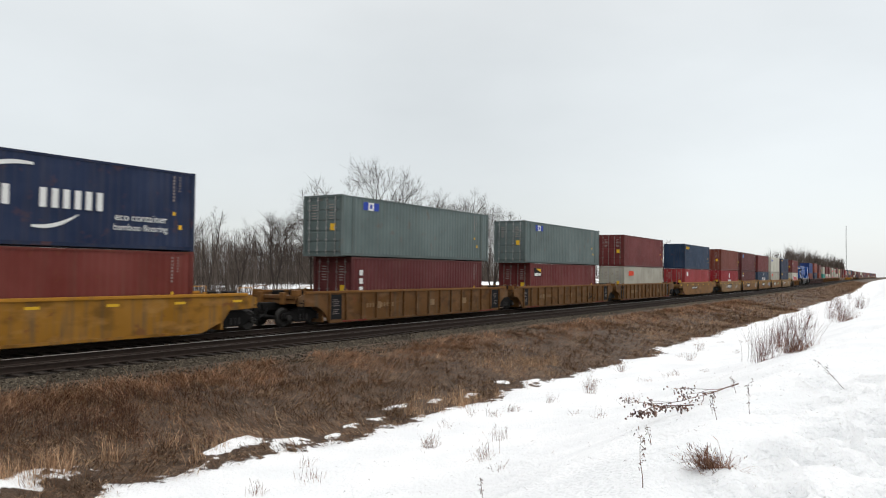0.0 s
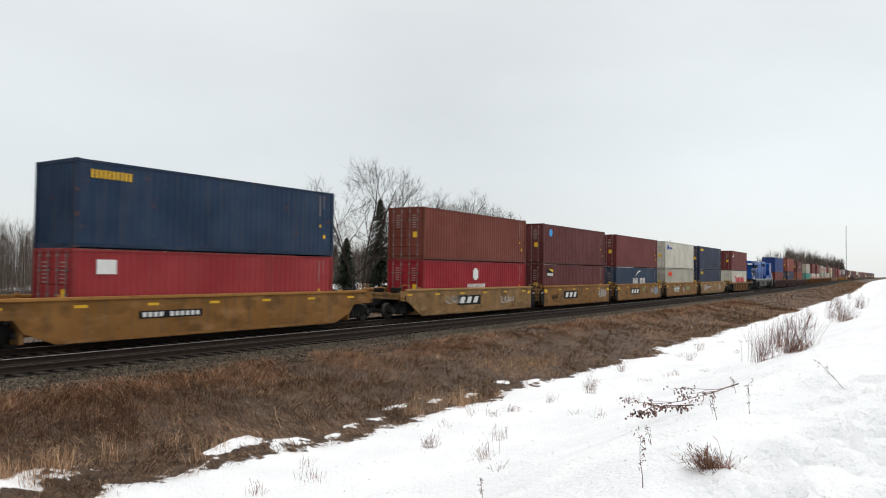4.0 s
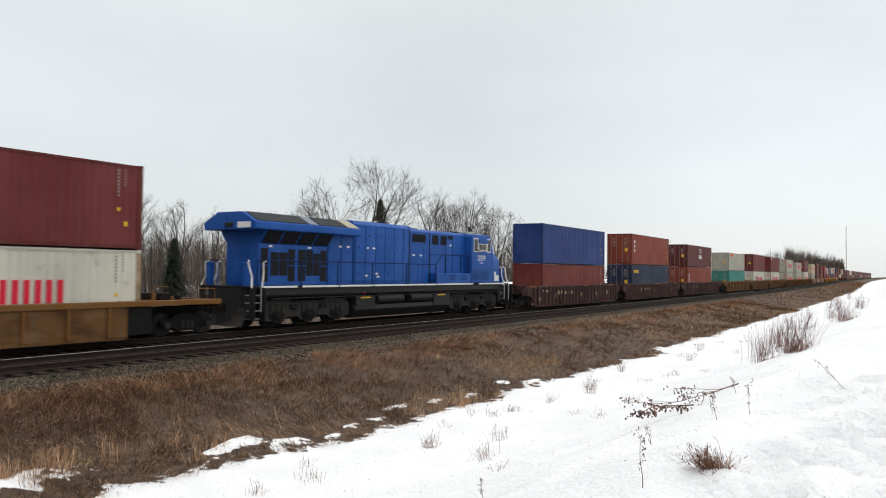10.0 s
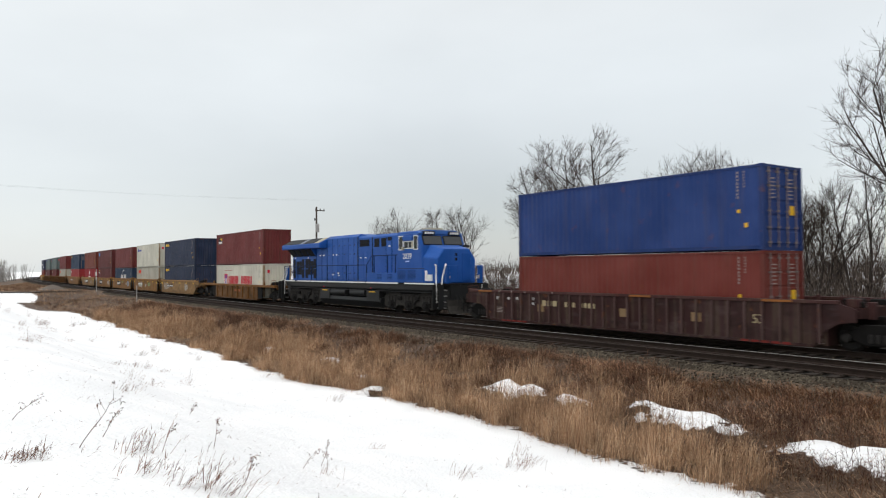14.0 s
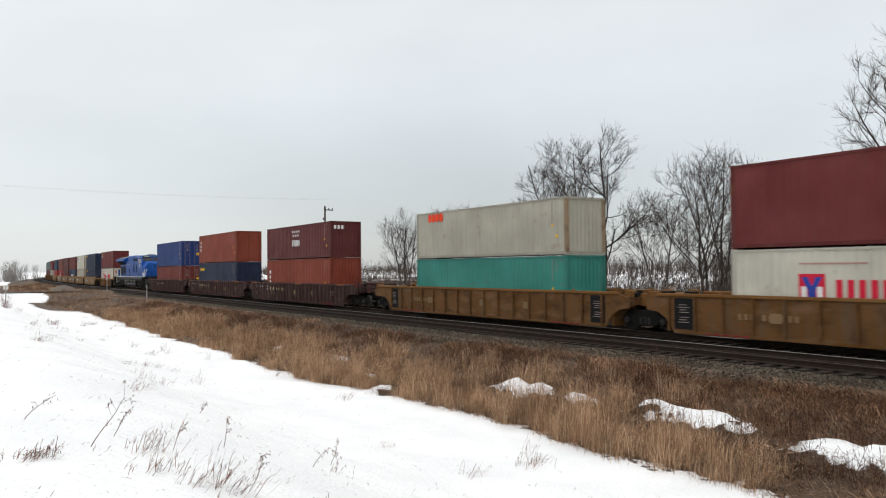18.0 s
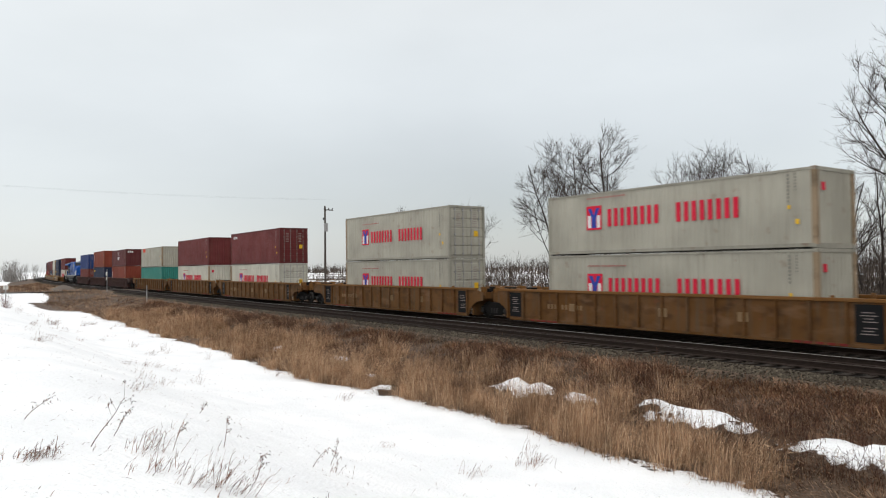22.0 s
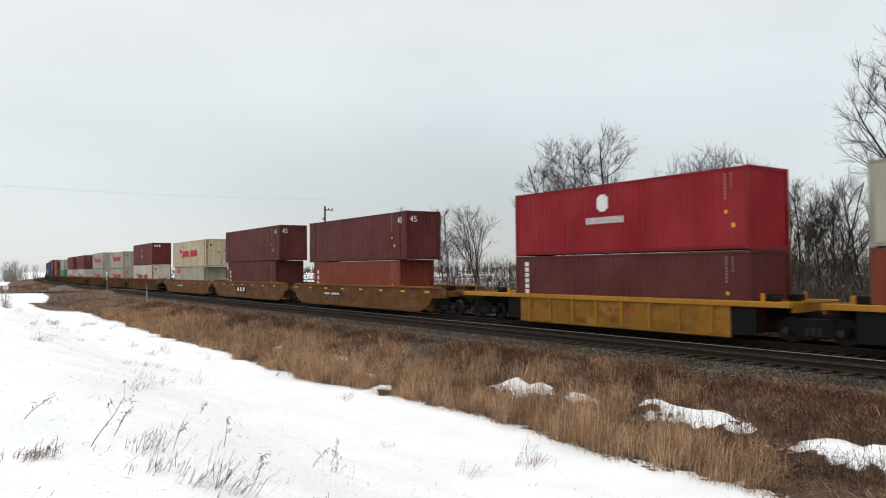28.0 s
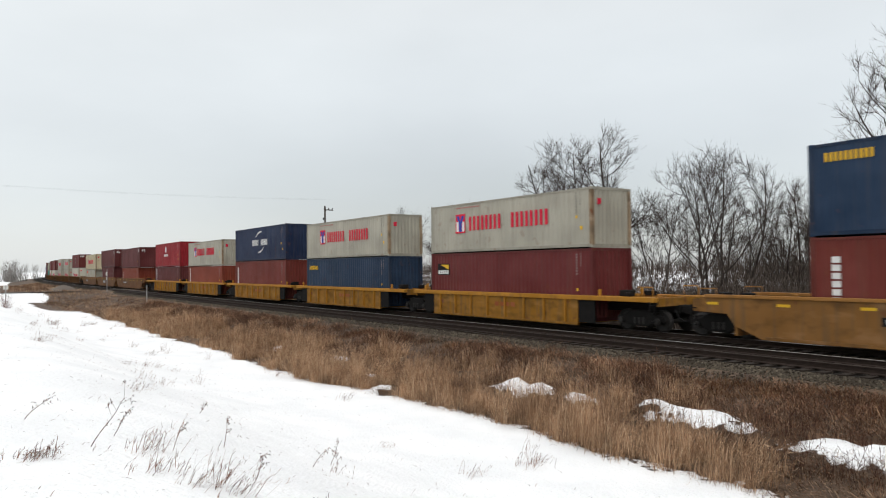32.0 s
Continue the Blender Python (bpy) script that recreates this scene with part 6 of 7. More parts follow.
            for q in (-0.92, 0.92):
                p("brake_cylinder", shared(("lbr", s), boxes, "brake_cylinder", [(-0.2, 0.2, s * 1.24 - 0.08, s * 1.24 + 0.08, 0.80, 1.02)], 0.04), STEEL_DARK, at=(cx + q, 0, 0), under=bg)
                p("sand_pipe", shared(("lsn", s), rod, "sand_pipe", [(0.0, s * 1.2, 1.1), (0.1, s * 1.2, 0.6), (0.25, s * 1.0, 0.22)], 0.02), STEEL_DARK, at=(cx + q, 0, 0), under=bg)
        for q in (-1.84, 0.0, 1.84):
            ws = p("wheelset", shared("lwset", wheelset, 0.53), WHEEL_STEEL, "steel wheels on an axle", at=(cx + q, 0, 0.53))
            ROLLING.append((ws, cx + q))
    p("bell_bracket", boxes("bell_bracket", [(9.3, 9.6, 0.9, 1.2, 3.8, 3.95)], 0.03), TANK)
    MOVING.append((lo, 212.0, 0.0))


ROLLING = []


# ---- dry grass, weeds, shrubs ----
def sliver_mesh(name, base, tip, width):
    """Straight thin twigs far off: one long triangle each."""
    n = len(base)
    side = np.random.default_rng(12).normal(size=(n, 3))
    side = np.cross(tip - base, side)
    side /= np.linalg.norm(side, axis=1)[:, None] + 1e-9
    w = width[:, None] * 1.2
    vs = np.stack([base - side * w, base + side * w, tip], 1).reshape(-1, 3)
    me = bpy.data.meshes.new(name)
    me.vertices.add(len(vs))
    me.vertices.foreach_set("co", vs.astype(np.float32).ravel())
    me.loops.add(3 * n)
    me.loops.foreach_set("vertex_index", np.arange(3 * n, dtype=np.int32))
    me.polygons.add(n)
    me.polygons.foreach_set("loop_start", (np.arange(n) * 3).astype(np.int32))
    me.update(calc_edges=True)
    return me


def blade_mesh(name, base, tip, width, sag):
    """Bent tapering stalks from base to tip points (n x 3 arrays)."""
    n = len(base)
    side = np.stack([-(tip - base)[:, 1], (tip - base)[:, 0], np.zeros(n)], 1)
    ln = np.linalg.norm(side, axis=1)
    rnd = np.random.default_rng(11).normal(size=(n, 2))
    side[:, :2] += rnd * (0.4 * ln[:, None] + 0.02)
    side /= np.linalg.norm(side, axis=1)[:, None] + 1e-9
    mid = base * 0.45 + tip * 0.55
    mid[:, 2] += sag
    w = width[:, None]
    vs = np.stack([base - side * w, base + side * w, mid + side * w * 0.75, mid - side * w * 0.75, tip], 1).reshape(-1, 3)
    k = np.arange(n) * 5
    quads = np.stack([k, k + 1, k + 2, k + 3], 1)
    tris = np.stack([k + 3, k + 2, k + 4], 1)
    me = bpy.data.meshes.new(name)
    me.vertices.add(len(vs))
    me.vertices.foreach_set("co", vs.astype(np.float32).ravel())
    loops = np.concatenate([np.concatenate([quads, tris], 1).ravel()])
    me.loops.add(len(loops))
    me.loops.foreach_set("vertex_index", loops.astype(np.int32))
    me.polygons.add(2 * n)
    start = np.stack([np.arange(n) * 7, np.arange(n) * 7 + 4], 1).ravel()
    me.polygons.foreach_set("loop_start", start.astype(np.int32))
    me.update(calc_edges=True)
    return me


MATTED = island("matted_brown_grass", [(0.0, (0.042, 0.021, 0.013)), (0.35, (0.135, 0.073, 0.042)), (0.7, (0.255, 0.150, 0.088)), (1.0, (0.46, 0.33, 0.21))], 0.9)
VERGE = island("reddish_verge_grass", [(0.0, (0.085, 0.038, 0.022)), (0.4, (0.22, 0.105, 0.056)), (0.8, (0.34, 0.19, 0.105)), (1.0, (0.50, 0.33, 0.20))], 0.9)
TALL = island("tall_tan_grass", [(0.0, (0.13, 0.066, 0.037)), (0.35, (0.31, 0.180, 0.102)), (0.75, (0.50, 0.325, 0.195)), (1.0, (0.64, 0.47, 0.31))], 0.9)
DOCK = island("dark_russet_weeds", [(0.0, (0.030, 0.014, 0.010)), (0.5, (0.085, 0.042, 0.028)), (0.85, (0.16, 0.085, 0.052)), (1.0, (0.28, 0.17, 0.10))], 0.9)
WEEDY = island("dark_dry_weed", [(0.0, (0.05, 0.028, 0.024)), (0.6, (0.14, 0.075, 0.058)), (1.0, (0.26, 0.16, 0.12))], 0.9)
REDGRASS = island("reddish_dry_tuft", [(0.0, (0.06, 0.022, 0.014)), (0.5, (0.15, 0.062, 0.036)), (1.0, (0.32, 0.18, 0.11))], 0.9)
REDTWIG = island("red_willow_twig", [(0.0, (0.055, 0.018, 0.016)), (0.6, (0.12, 0.042, 0.034)), (1.0, (0.20, 0.09, 0.065))], 0.8)


def clumps(name, cx, cy, cl, m, radius, up, fan, width, material, label, swirl=0.35):
    """Tussocks: many bent blades that share one lean, fanned about a common root."""
    rng = np.random.default_rng(len(cx))
    cx, cy, cl = np.array(cx), np.array(cy), np.array(cl)
    keep = from_grid(cx, cy, "c") < 0.06
    cx, cy, cl = cx[keep], cy[keep], cl[keep]
    way = 4.5 + 3.0 * np.array([n2(x, y, swirl) for x, y in zip(cx, cy)]) + rng.normal(0, 0.5, len(cx))
    i = np.repeat(np.arange(len(cx)), m)
    n = len(i)
    xs, ys = cx[i] + rng.normal(0, radius, n), cy[i] + rng.normal(0, radius, n)
    ln = cl[i] * (0.4 + 0.75 * rng.random(n))
    a = way[i] + rng.normal(0, fan, n)
    u = np.clip(rng.normal(up, 0.2, n), 0.05, 0.99)
    h = np.sqrt(1 - u * u)
    base = np.stack([xs, ys + bends(xs), from_grid(xs, ys, "z") - 0.02], 1)
    tip = base + np.stack([np.cos(a) * h * ln, np.sin(a) * h * ln, u * ln], 1)
    dist = np.maximum(1.0, np.hypot(xs, ys) / 26.0)
    ob = part(name, blade_mesh(name, base, tip, width * dist * (0.6 + 0.8 * rng.random(n)), ln * 0.16 * h), material, None)
    tagged(ob, label, "grass", kind="stuff")


def grass():
    rng = np.random.default_rng(21)

    def along(n, near=0.55):
        """Places along the line: dense before the camera, thinning out to both sides."""
        k = rng.random(n) < near
        return np.where(k, np.clip(rng.normal(3, 15, n), -45, 50), rng.uniform(-75, 90, n))
    # matted slope: low tussocks combed over one another
    n = 9600
    cx, cy = along(n), 9.7 + 7.7 * rng.random(n)
    clumps("matted_grass", cx, cy, 0.21 + 0.35 * rng.random(n) ** 1.5, 20, 0.14, 0.34, 0.6, 0.0045, MATTED, "matted reddish-brown dry grass on the railway slope")
    # taller reddish grass along the foot of the ballast
    n = 6200
    cx, cy = along(n), 17.5 - np.abs(rng.normal(0, 1.35, n))
    pick = np.array([n2(x, y, 0.45) for x, y in zip(cx, cy)]) > -0.22
    clumps("verge_grass", cx[pick], cy[pick], 0.20 + 0.28 * rng.random(pick.sum()), 16, 0.13, 0.52, 1.3, 0.0038, VERGE, "reddish-brown dry grass along the ballast edge")
    # further along the line
    n = 7200
    cx = np.where(rng.random(n) < 0.5, -38 - 190 * rng.random(n) ** 1.5, 42 + 420 * rng.random(n) ** 1.7)
    cy = 9.4 + 8.3 * rng.random(n)
    clumps("far_grass", cx, cy, 0.24 + 0.32 * rng.random(n), 11, 0.34, 0.45, 1.3, 0.005, MATTED, "brown dry grass along the line")
    # tall tan tufts along the edge of the snow: almost closed to the west, a few to the east
    cx, cy, cl = [], [], []
    for _ in range(5200):
        x = rng.uniform(-62, 8) if rng.random() < 0.93 else rng.uniform(3, 30)
        y = shore(x) - 0.12 + 4.6 * rng.random() ** 1.35
        d = 1.25 * n2(x, y, 0.34) + 1.1 * n2(x, y, 1.0) + 0.55 * smooth(8, -3, x) - 0.20 * max(0, y - 12.2)
        if d < 0.30 or cover(x, y) > 0.45 or any(((x - q[0] - 0.3) / (q[2] + 0.25)) ** 2 + ((y - q[1] + 0.45) / (q[3] + 0.45)) ** 2 < 1 for q in HEAPS if q[0] < 3):
            continue
        cx.append(x), cy.append(y), cl.append((0.34 + 0.60 * min(1.2, d)) * rng.uniform(0.55, 1.35) if x < 6 else 0.35 + 0.3 * rng.random())
    m = 38
    xs = np.repeat(cx, m) + rng.normal(0, 0.11, len(cx) * m)
    ys = np.repeat(cy, m) + rng.normal(0, 0.10, len(cx) * m)
    ln = np.repeat(cl, m) * (0.3 + 0.8 * rng.random(len(cx) * m))
    base = np.stack([xs, ys + bends(xs), from_grid(xs, ys, "z") - 0.03], 1)
    lean = np.repeat(rng.normal(0.9, 1.3, len(cx)), m)
    a = lean + rng.normal(0, 1.1, len(ln))
    h = np.clip(np.abs(rng.normal(0.28, 0.5, len(ln))), 0, 0.95)
    tip = base + np.stack([np.cos(a) * h * ln, np.sin(a) * h * ln, np.sqrt(1 - h * h) * ln], 1)
    b2, t2, l2 = feathered(base, tip, rng, 2, 0.22, 0.6)
    far = np.maximum(1.0, np.hypot(xs, ys) / 26.0)
    ob = part("tall_grass", blade_mesh("tall_grass", base, tip, 0.0033 * far, ln * (0.04 + 0.22 * h)), TALL, None)
    tagged(ob, "tall feathery tan dry grass tufts in the ditch", "grass", kind="stuff")
    ob = part("grass_heads", sliver_mesh("grass_heads", b2, t2, np.repeat(0.0026 * far, 2)), TALL, None)
    tagged(ob, "feathery heads of the tall tan grass", "grass", kind="stuff")
    # darker branching weeds between the tufts and the ballast
    cx, cy, cl = [], [], []
    for _ in range(5200):
        x = rng.uniform(-70, 12)
        y = 12.2 + 5.0 * rng.random()
        d = n2(x, y, 0.5) + 0.5 * n2(x, y, 1.6) + 0.25 - 0.5 * smooth(2, 12, x)
        if d > 0.0 and cover(x, y) < 0.2:
            cx.append(x), cy.append(y), cl.append((0.30 + 0.28 * min(d, 1.0)) * rng.uniform(0.7, 1.2))
    m = 16
    xs = np.repeat(cx, m) + rng.normal(0, 0.13, len(cx) * m)
    ys = np.repeat(cy, m) + rng.normal(0, 0.12, len(cx) * m)
    ln = np.repeat(cl, m) * (0.35 + 0.75 * rng.random(len(cx) * m))
    base = np.stack([xs, ys + bends(xs), from_grid(xs, ys, "z") - 0.03], 1)
    a, h = rng.random(len(ln)) * 6.28, np.clip(np.abs(rng.normal(0.25, 0.35, len(ln))), 0, 0.95)
    tip = base + np.stack([np.cos(a) * h * ln, np.sin(a) * h * ln, np.sqrt(1 - h * h) * ln], 1)
    b2, t2, l2 = feathered(base, tip, rng, 3, 0.32, 0.75)
    feet, ends = np.concatenate([base, b2]), np.concatenate([tip, t2])
    ob = part("russet_weeds", sliver_mesh("russet_weeds", feet, ends, np.full(len(feet), 0.0040)), DOCK, None)
    tagged(ob, "dark russet dry weeds on the railway slope", "weeds", kind="stuff")
    # rough grass behind the train
    n = 1500
    cx, cy = rng.uniform(-110, 130, n), 26.9 + 17 * rng.random(n) ** 1.4
    clumps("trackside_grass", cx, cy, 0.35 + 0.5 * rng.random(n), 18, 0.35, 0.55, 1.4, 0.009, MATTED, "dry grass behind the tracks")
    # bits of straw and dirt blown onto the snow
    n = 2600
    xs = np.where(rng.random(n) < 0.7, -5 - 26 * rng.random(n), 4 + 22 * rng.random(n))
    ys = 0.2 + 9.5 * rng.random(n)
    z = from_grid(xs, ys, "z")
    base = np.stack([xs, ys + bends(xs), z + 0.004], 1)[from_grid(xs, ys, "c") > 0.05]
    a, ln = rng.random(len(base)) * 6.28, 0.02 + 0.10 * rng.random(len(base)) ** 3
    tip = base + np.stack([np.cos(a) * ln, np.sin(a) * ln, 0.25 * ln], 1)
    tagged(part("straw_litter", blade_mesh("straw_litter", base, tip, np.full(len(base), 0.004), ln * 0.1), WEEDY, None), "bits of straw and dirt blown onto the snow", "litter", kind="stuff")


def feathered(base, tip, rng, k, rel, off):
    """Short side shoots on the upper half of stalks: their feet, tips and lengths."""
    i = np.repeat(np.arange(len(base)), k)
    d = tip[i] - base[i]
    ln = np.linalg.norm(d, axis=1)
    foot = base[i] + d * rng.uniform(0.45, 0.97, (len(i), 1))
    e = d / (ln[:, None] + 1e-9) + rng.normal(0, off, d.shape)
    e /= np.linalg.norm(e, axis=1)[:, None] + 1e-9
    l2 = ln * rel * rng.uniform(0.4, 1.2, len(i))
    return foot, foot + e * l2[:, None], l2


def tuft(x, y, height, spread, count, material, label, name="grass_tuft", lean=0.0, seed=1, up=0.75, fan=1.5):
    rng = np.random.default_rng(seed)
    z = lie(x, y)
    base = np.stack([rng.normal(0, spread * 0.18, count), rng.normal(0, spread * 0.18, count), np.full(count, -0.03)], 1)
    a = rng.normal(lean, fan, count)
    u = np.clip(rng.normal(up, 0.2, count), 0.1, 0.98)
    ln = height * (0.45 + 0.6 * rng.random(count))
    h = np.sqrt(1 - u * u)
    tip = base + np.stack([np.cos(a) * h * ln, np.sin(a) * h * ln, u * ln], 1)
    ob = thing(name, label, "dry grass")
    ob.location = (x, y + bend(x), z)
    b2, t2, l2 = feathered(base, tip, rng, 3, 0.24, 0.45)
    w = np.concatenate([np.full(count, 0.0032), np.full(len(l2), 0.0026)])
    me = blade_mesh(name, np.concatenate([base, b2]), np.concatenate([tip, t2]), w, np.concatenate([ln * 0.13, l2 * 0.1]))
    tagged(part("dry_stalk", me, material, ob), kind="stuff")
    return ob


def sticks(segments, sides=4):
    """Tapered twigs joined in one mesh: (start, end, radius, end radius)."""
    vs, fs = [], []
    for p, q, r0, r1 in segments:
        a = (q - p)
        if a.length < 1e-5:
            continue
        a = a.normalized()
        u = a.orthogonal().normalized()
        w = a.cross(u)
        k = len(vs)
        for c, r in ((p, r0), (q, r1)):
            for i in range(sides):
                g = 2 * math.pi * i / sides
                d = u * (math.cos(g) * r) + w * (math.sin(g) * r)
                vs.append((c.x + d.x, c.y + d.y, c.z + d.z))
        for i in range(sides):
            j = (i + 1) % sides
            fs.append((k + i, k + j, k + sides + j, k + sides + i))
    return mesh_of("sticks", vs, fs)


def weed(x, y, height, lean, label, seed, heads=True, branches=7):
    """A single dry stalk with side twigs and withered seed heads."""
    rng = random.Random(seed)
    segs, tips = [], []
    p = Vector((0, 0, -0.03))
    d = Vector((math.cos(lean[0]) * lean[1], math.sin(lean[0]) * lean[1], 1)).normalized()
    n = 7
    for i in range(n):
        q = p + d * (height / n)
        segs.append((p, q, 0.0035 * (1 - i / n) + 0.0015, 0.0035 * (1 - (i + 1) / n) + 0.0015))
        d = (d + Vector((rng.gauss(0, 0.08), rng.gauss(0, 0.08), -0.03 * lean[1]))).normalized()
        if i >= 2:
            for _ in range(max(1, branches // 5)):
                b = (d * 0.6 + Vector((rng.gauss(0, 0.6), rng.gauss(0, 0.6), rng.random() * 0.5))).normalized()
                e = q + b * height * rng.uniform(0.08, 0.22)
                segs.append((q, e, 0.0018, 0.001))
                tips.append(e)
        p = q
    tips.append(p)
    w = thing("dry_weed", label, "weed")
    part("stem", sticks(segs), WEEDY, w)["kind"] = "stuff"
    if heads:
        hs = []
        for e in tips:
            for _ in range(4):
                c = e + Vector((rng.gauss(0, 0.012), rng.gauss(0, 0.012), rng.gauss(-0.01, 0.018)))
                hs.append((c, c + Vector((rng.gauss(0, 0.014), rng.gauss(0, 0.014), rng.gauss(-0.012, 0.014))), 0.005, 0.002))
        part("withered_head", sticks(hs, 4), WEEDY, w, "withered dark seed heads")["kind"] = "stuff"
    w.location = (x, y + bend(x), lie(x, y))
    return w


def fallen_branch(x, y, length, turn, seed):
    """A broken branch with curled leaves lying on the snow."""
    rng = random.Random(seed)
    segs, leaves = [], []

    def grow(p, d, ln, r, depth):
        n = 5
        for i in range(n):
            q = p + d * (ln / n)
            q.z = max(q.z, 0.03)
            segs.append((p, q, r * (1 - i / n * 0.6), r * (1 - (i + 1) / n * 0.6)))
            d = (d + Vector((rng.gauss(0, 0.13), rng.gauss(0, 0.13), rng.gauss(-0.02, 0.03)))).normalized()
            if depth < 2 and i > 0:
                b = (d + Vector((rng.gauss(0, 0.5), rng.gauss(0, 0.5), rng.uniform(-0.1, 0.12)))).normalized()
                grow(q, b, ln * rng.uniform(0.25, 0.5), r * 0.5, depth + 1)
            p = q
        for _ in range(6):
            c = p + Vector((rng.gauss(0, 0.06), rng.gauss(0, 0.06), rng.gauss(0, 0.03)))
            leaves.append((c, c + Vector((rng.gauss(0, 0.02), rng.gauss(0, 0.02), rng.gauss(-0.02, 0.02))), 0.017, 0.004))
    grow(Vector((0, 0, 0.04)), Vector((math.cos(turn), math.sin(turn), 0.07)).normalized(), length, 0.015, 0)
    b = thing("fallen_branch", "dark broken branch with withered leaves lying on snow", "branch")
    part("branchwork", sticks(segs), WEEDY, b)["kind"] = "stuff"
    part("foliage", sticks(leaves, 4), WEEDY, b, "curled dark leaves")["kind"] = "stuff"
    b.location = (x, y + bend(x), lie(x, y))


def shrub(x, y, height, count, seed, label):
    rng = random.Random(seed)
    segs = []
    for _ in range(count):
        p = Vector((rng.gauss(0, height * 0.16), rng.gauss(0, height * 0.16), -0.05))
        a, o = rng.random() * 6.28, abs(rng.gauss(0.1, 0.40))
        d = Vector((math.cos(a) * o, math.sin(a) * o, 1)).normalized()
        ln, r = height * rng.uniform(0.35, 1.0), 0.0055
        for i in range(4):
            q = p + d * (ln / 4)
            segs.append((p, q, r, r * 0.75))
            r *= 0.75
            if i > 0:
                b = (d + Vector((rng.gauss(0, 0.45), rng.gauss(0, 0.45), 0.1))).normalized()
                segs.append((q, q + b * ln * rng.uniform(0.12, 0.3), r * 0.7, 0.001))
            d = (d + Vector((rng.gauss(0, 0.1), rng.gauss(0, 0.1), 0.04))).normalized()
            p = q
    s = thing("bare_shrub", label, "shrub")
    part("branchwork", sticks(segs, 3), REDTWIG, s)["kind"] = "stuff"
    s.location = (x, y + bend(x), lie(x, y))


def build_weeds():
    tuft(6.62, 1.50, 0.29, 0.40, 190, REDGRASS, "reddish-brown dry grass tuft sticking out of the snow", lean=2.2, seed=2, up=0.60, fan=0.9)
    tuft(6.70, 1.45, 0.26, 0.4, 70, REDGRASS, "flattened reddish grass on the snow", lean=2.8, seed=3, up=0.25)
    for x, y, h, n, seed in ((12.5, 8.5, 0.34, 60, 4), (16.8, 8.85, 0.28, 40, 5), (20.7, 8.3, 0.6, 36, 6), (16.4, 6.4, 0.35, 14, 7), (10.6, 5.8, 0.22, 14, 8), (26.5, 9.4, 0.5, 40, 9), (18.8, 8.7, 0.4, 22, 10), (8.4, 9.2, 0.3, 24, 11), (10.0, 9.6, 0.26, 14, 12), (21.5, 8.6, 0.6, 30, 13), (14.5, 9.4, 0.3, 16, 14), (31, 8.0, 0.5, 30, 15), (36, 8.8, 0.6, 30, 16)):
        tuft(x, y, h, 0.5, n, REDGRASS, "small dry grass tuft in the snow", seed=seed, up=0.8)
    for x, y, h, n, seed in ((-7.6, 0.7, 0.26, 110, 21), (-13.5, 2.75, 0.42, 34, 22), (-7.6, 1.67, 0.5, 40, 23), (-6.7, 1.6, 0.4, 36, 24), (-6.15, 1.78, 0.5, 46, 25), (-22, 2.1, 0.5, 40, 26), (-50, 5.6, 0.8, 60, 27), (-47, 5.0, 0.7, 40, 28), (-55, 8.4, 0.7, 50, 29), (-53, 7.6, 0.7, 50, 30), (-5.9, 2.0, 0.45, 30, 31), (-24, 4.6, 0.45, 26, 32), (-27, 6.2, 0.5, 26, 33), (-33, 7.4, 0.6, 36, 34), (-17, 3.6, 0.3, 18, 35)):
        tuft(x, y, h * 0.68, 0.7, n, REDGRASS, "dry windblown grass tuft in the snow", lean=0.95, seed=seed, up=0.66, fan=0.55)
    rs = random.Random(17)
    for k in range(58):  # sparse small tufts over the snow
        if k < 40:
            x, y = -9 - 56 * rs.random() ** 1.3, 0.0
            y = rs.uniform(1.2 - 0.05 * x * 0.4, 9.6)
        else:
            x = rs.uniform(9, 42)
            y = rs.uniform(3.5 + 0.08 * x, 9.6)
        if cover(x, y) > 0.1:
            tuft(x, y, rs.uniform(0.22, 0.5) * (1.0 if k < 40 else 0.75), 0.6, rs.randint(9, 24), REDGRASS, "thin dry grass stalks standing in the snow", lean=0.95, seed=200 + k, up=rs.uniform(0.55, 0.9), fan=0.8)
    lab = "single dry weed stalk with withered heads in snow"
    for x, y, h, lean, seed in ((5.9, 1.9, 0.55, (0.3, 0.15), 41), (9.8, 1.8, 0.55, (0.5, 0.1), 42), (9.4, 2.1, 0.4, (2.0, 0.2), 43), (12.3, 0.9, 0.85, (2.4, 0.9), 44), (13.0, 2.6, 0.35, (1.0, 0.2), 45), (8.4, 2.6, 0.3, (1.0, 0.4), 46), (5.2, 3.4, 0.3, (0.2, 0.2), 47), (7.3, 4.2, 0.35, (1.2, 0.3), 48),
                              (-9.5, 0.76, 0.6, (0.4, 1.0), 51), (-8.4, 1.5, 0.55, (0.6, 0.7), 52), (-8.6, 2.2, 0.3, (0.4, 0.9), 53), (-8.6, 2.75, 0.5, (1.2, 0.2), 54), (-10.4, 5.0, 0.6, (0.9, 0.15), 55), (-10.0, 4.9, 0.45, (2.2, 0.4), 56), (-7.9, 1.2, 1.1, (0.5, 0.8), 57), (-6.6, 2.4, 0.35, (1.0, 0.5), 58), (-12.2, 3.5, 0.35, (0.5, 0.6), 59), (-9.3, 4.2, 0.4, (0.8, 0.5), 60)):
        weed(x, y, h * 0.78, lean, lab, seed)
    fallen_branch(15.7, 3.1, 2.6, math.pi + 0.06, 3)
    fallen_branch(12.6, 3.2, 1.0, math.pi - 0.3, 9)
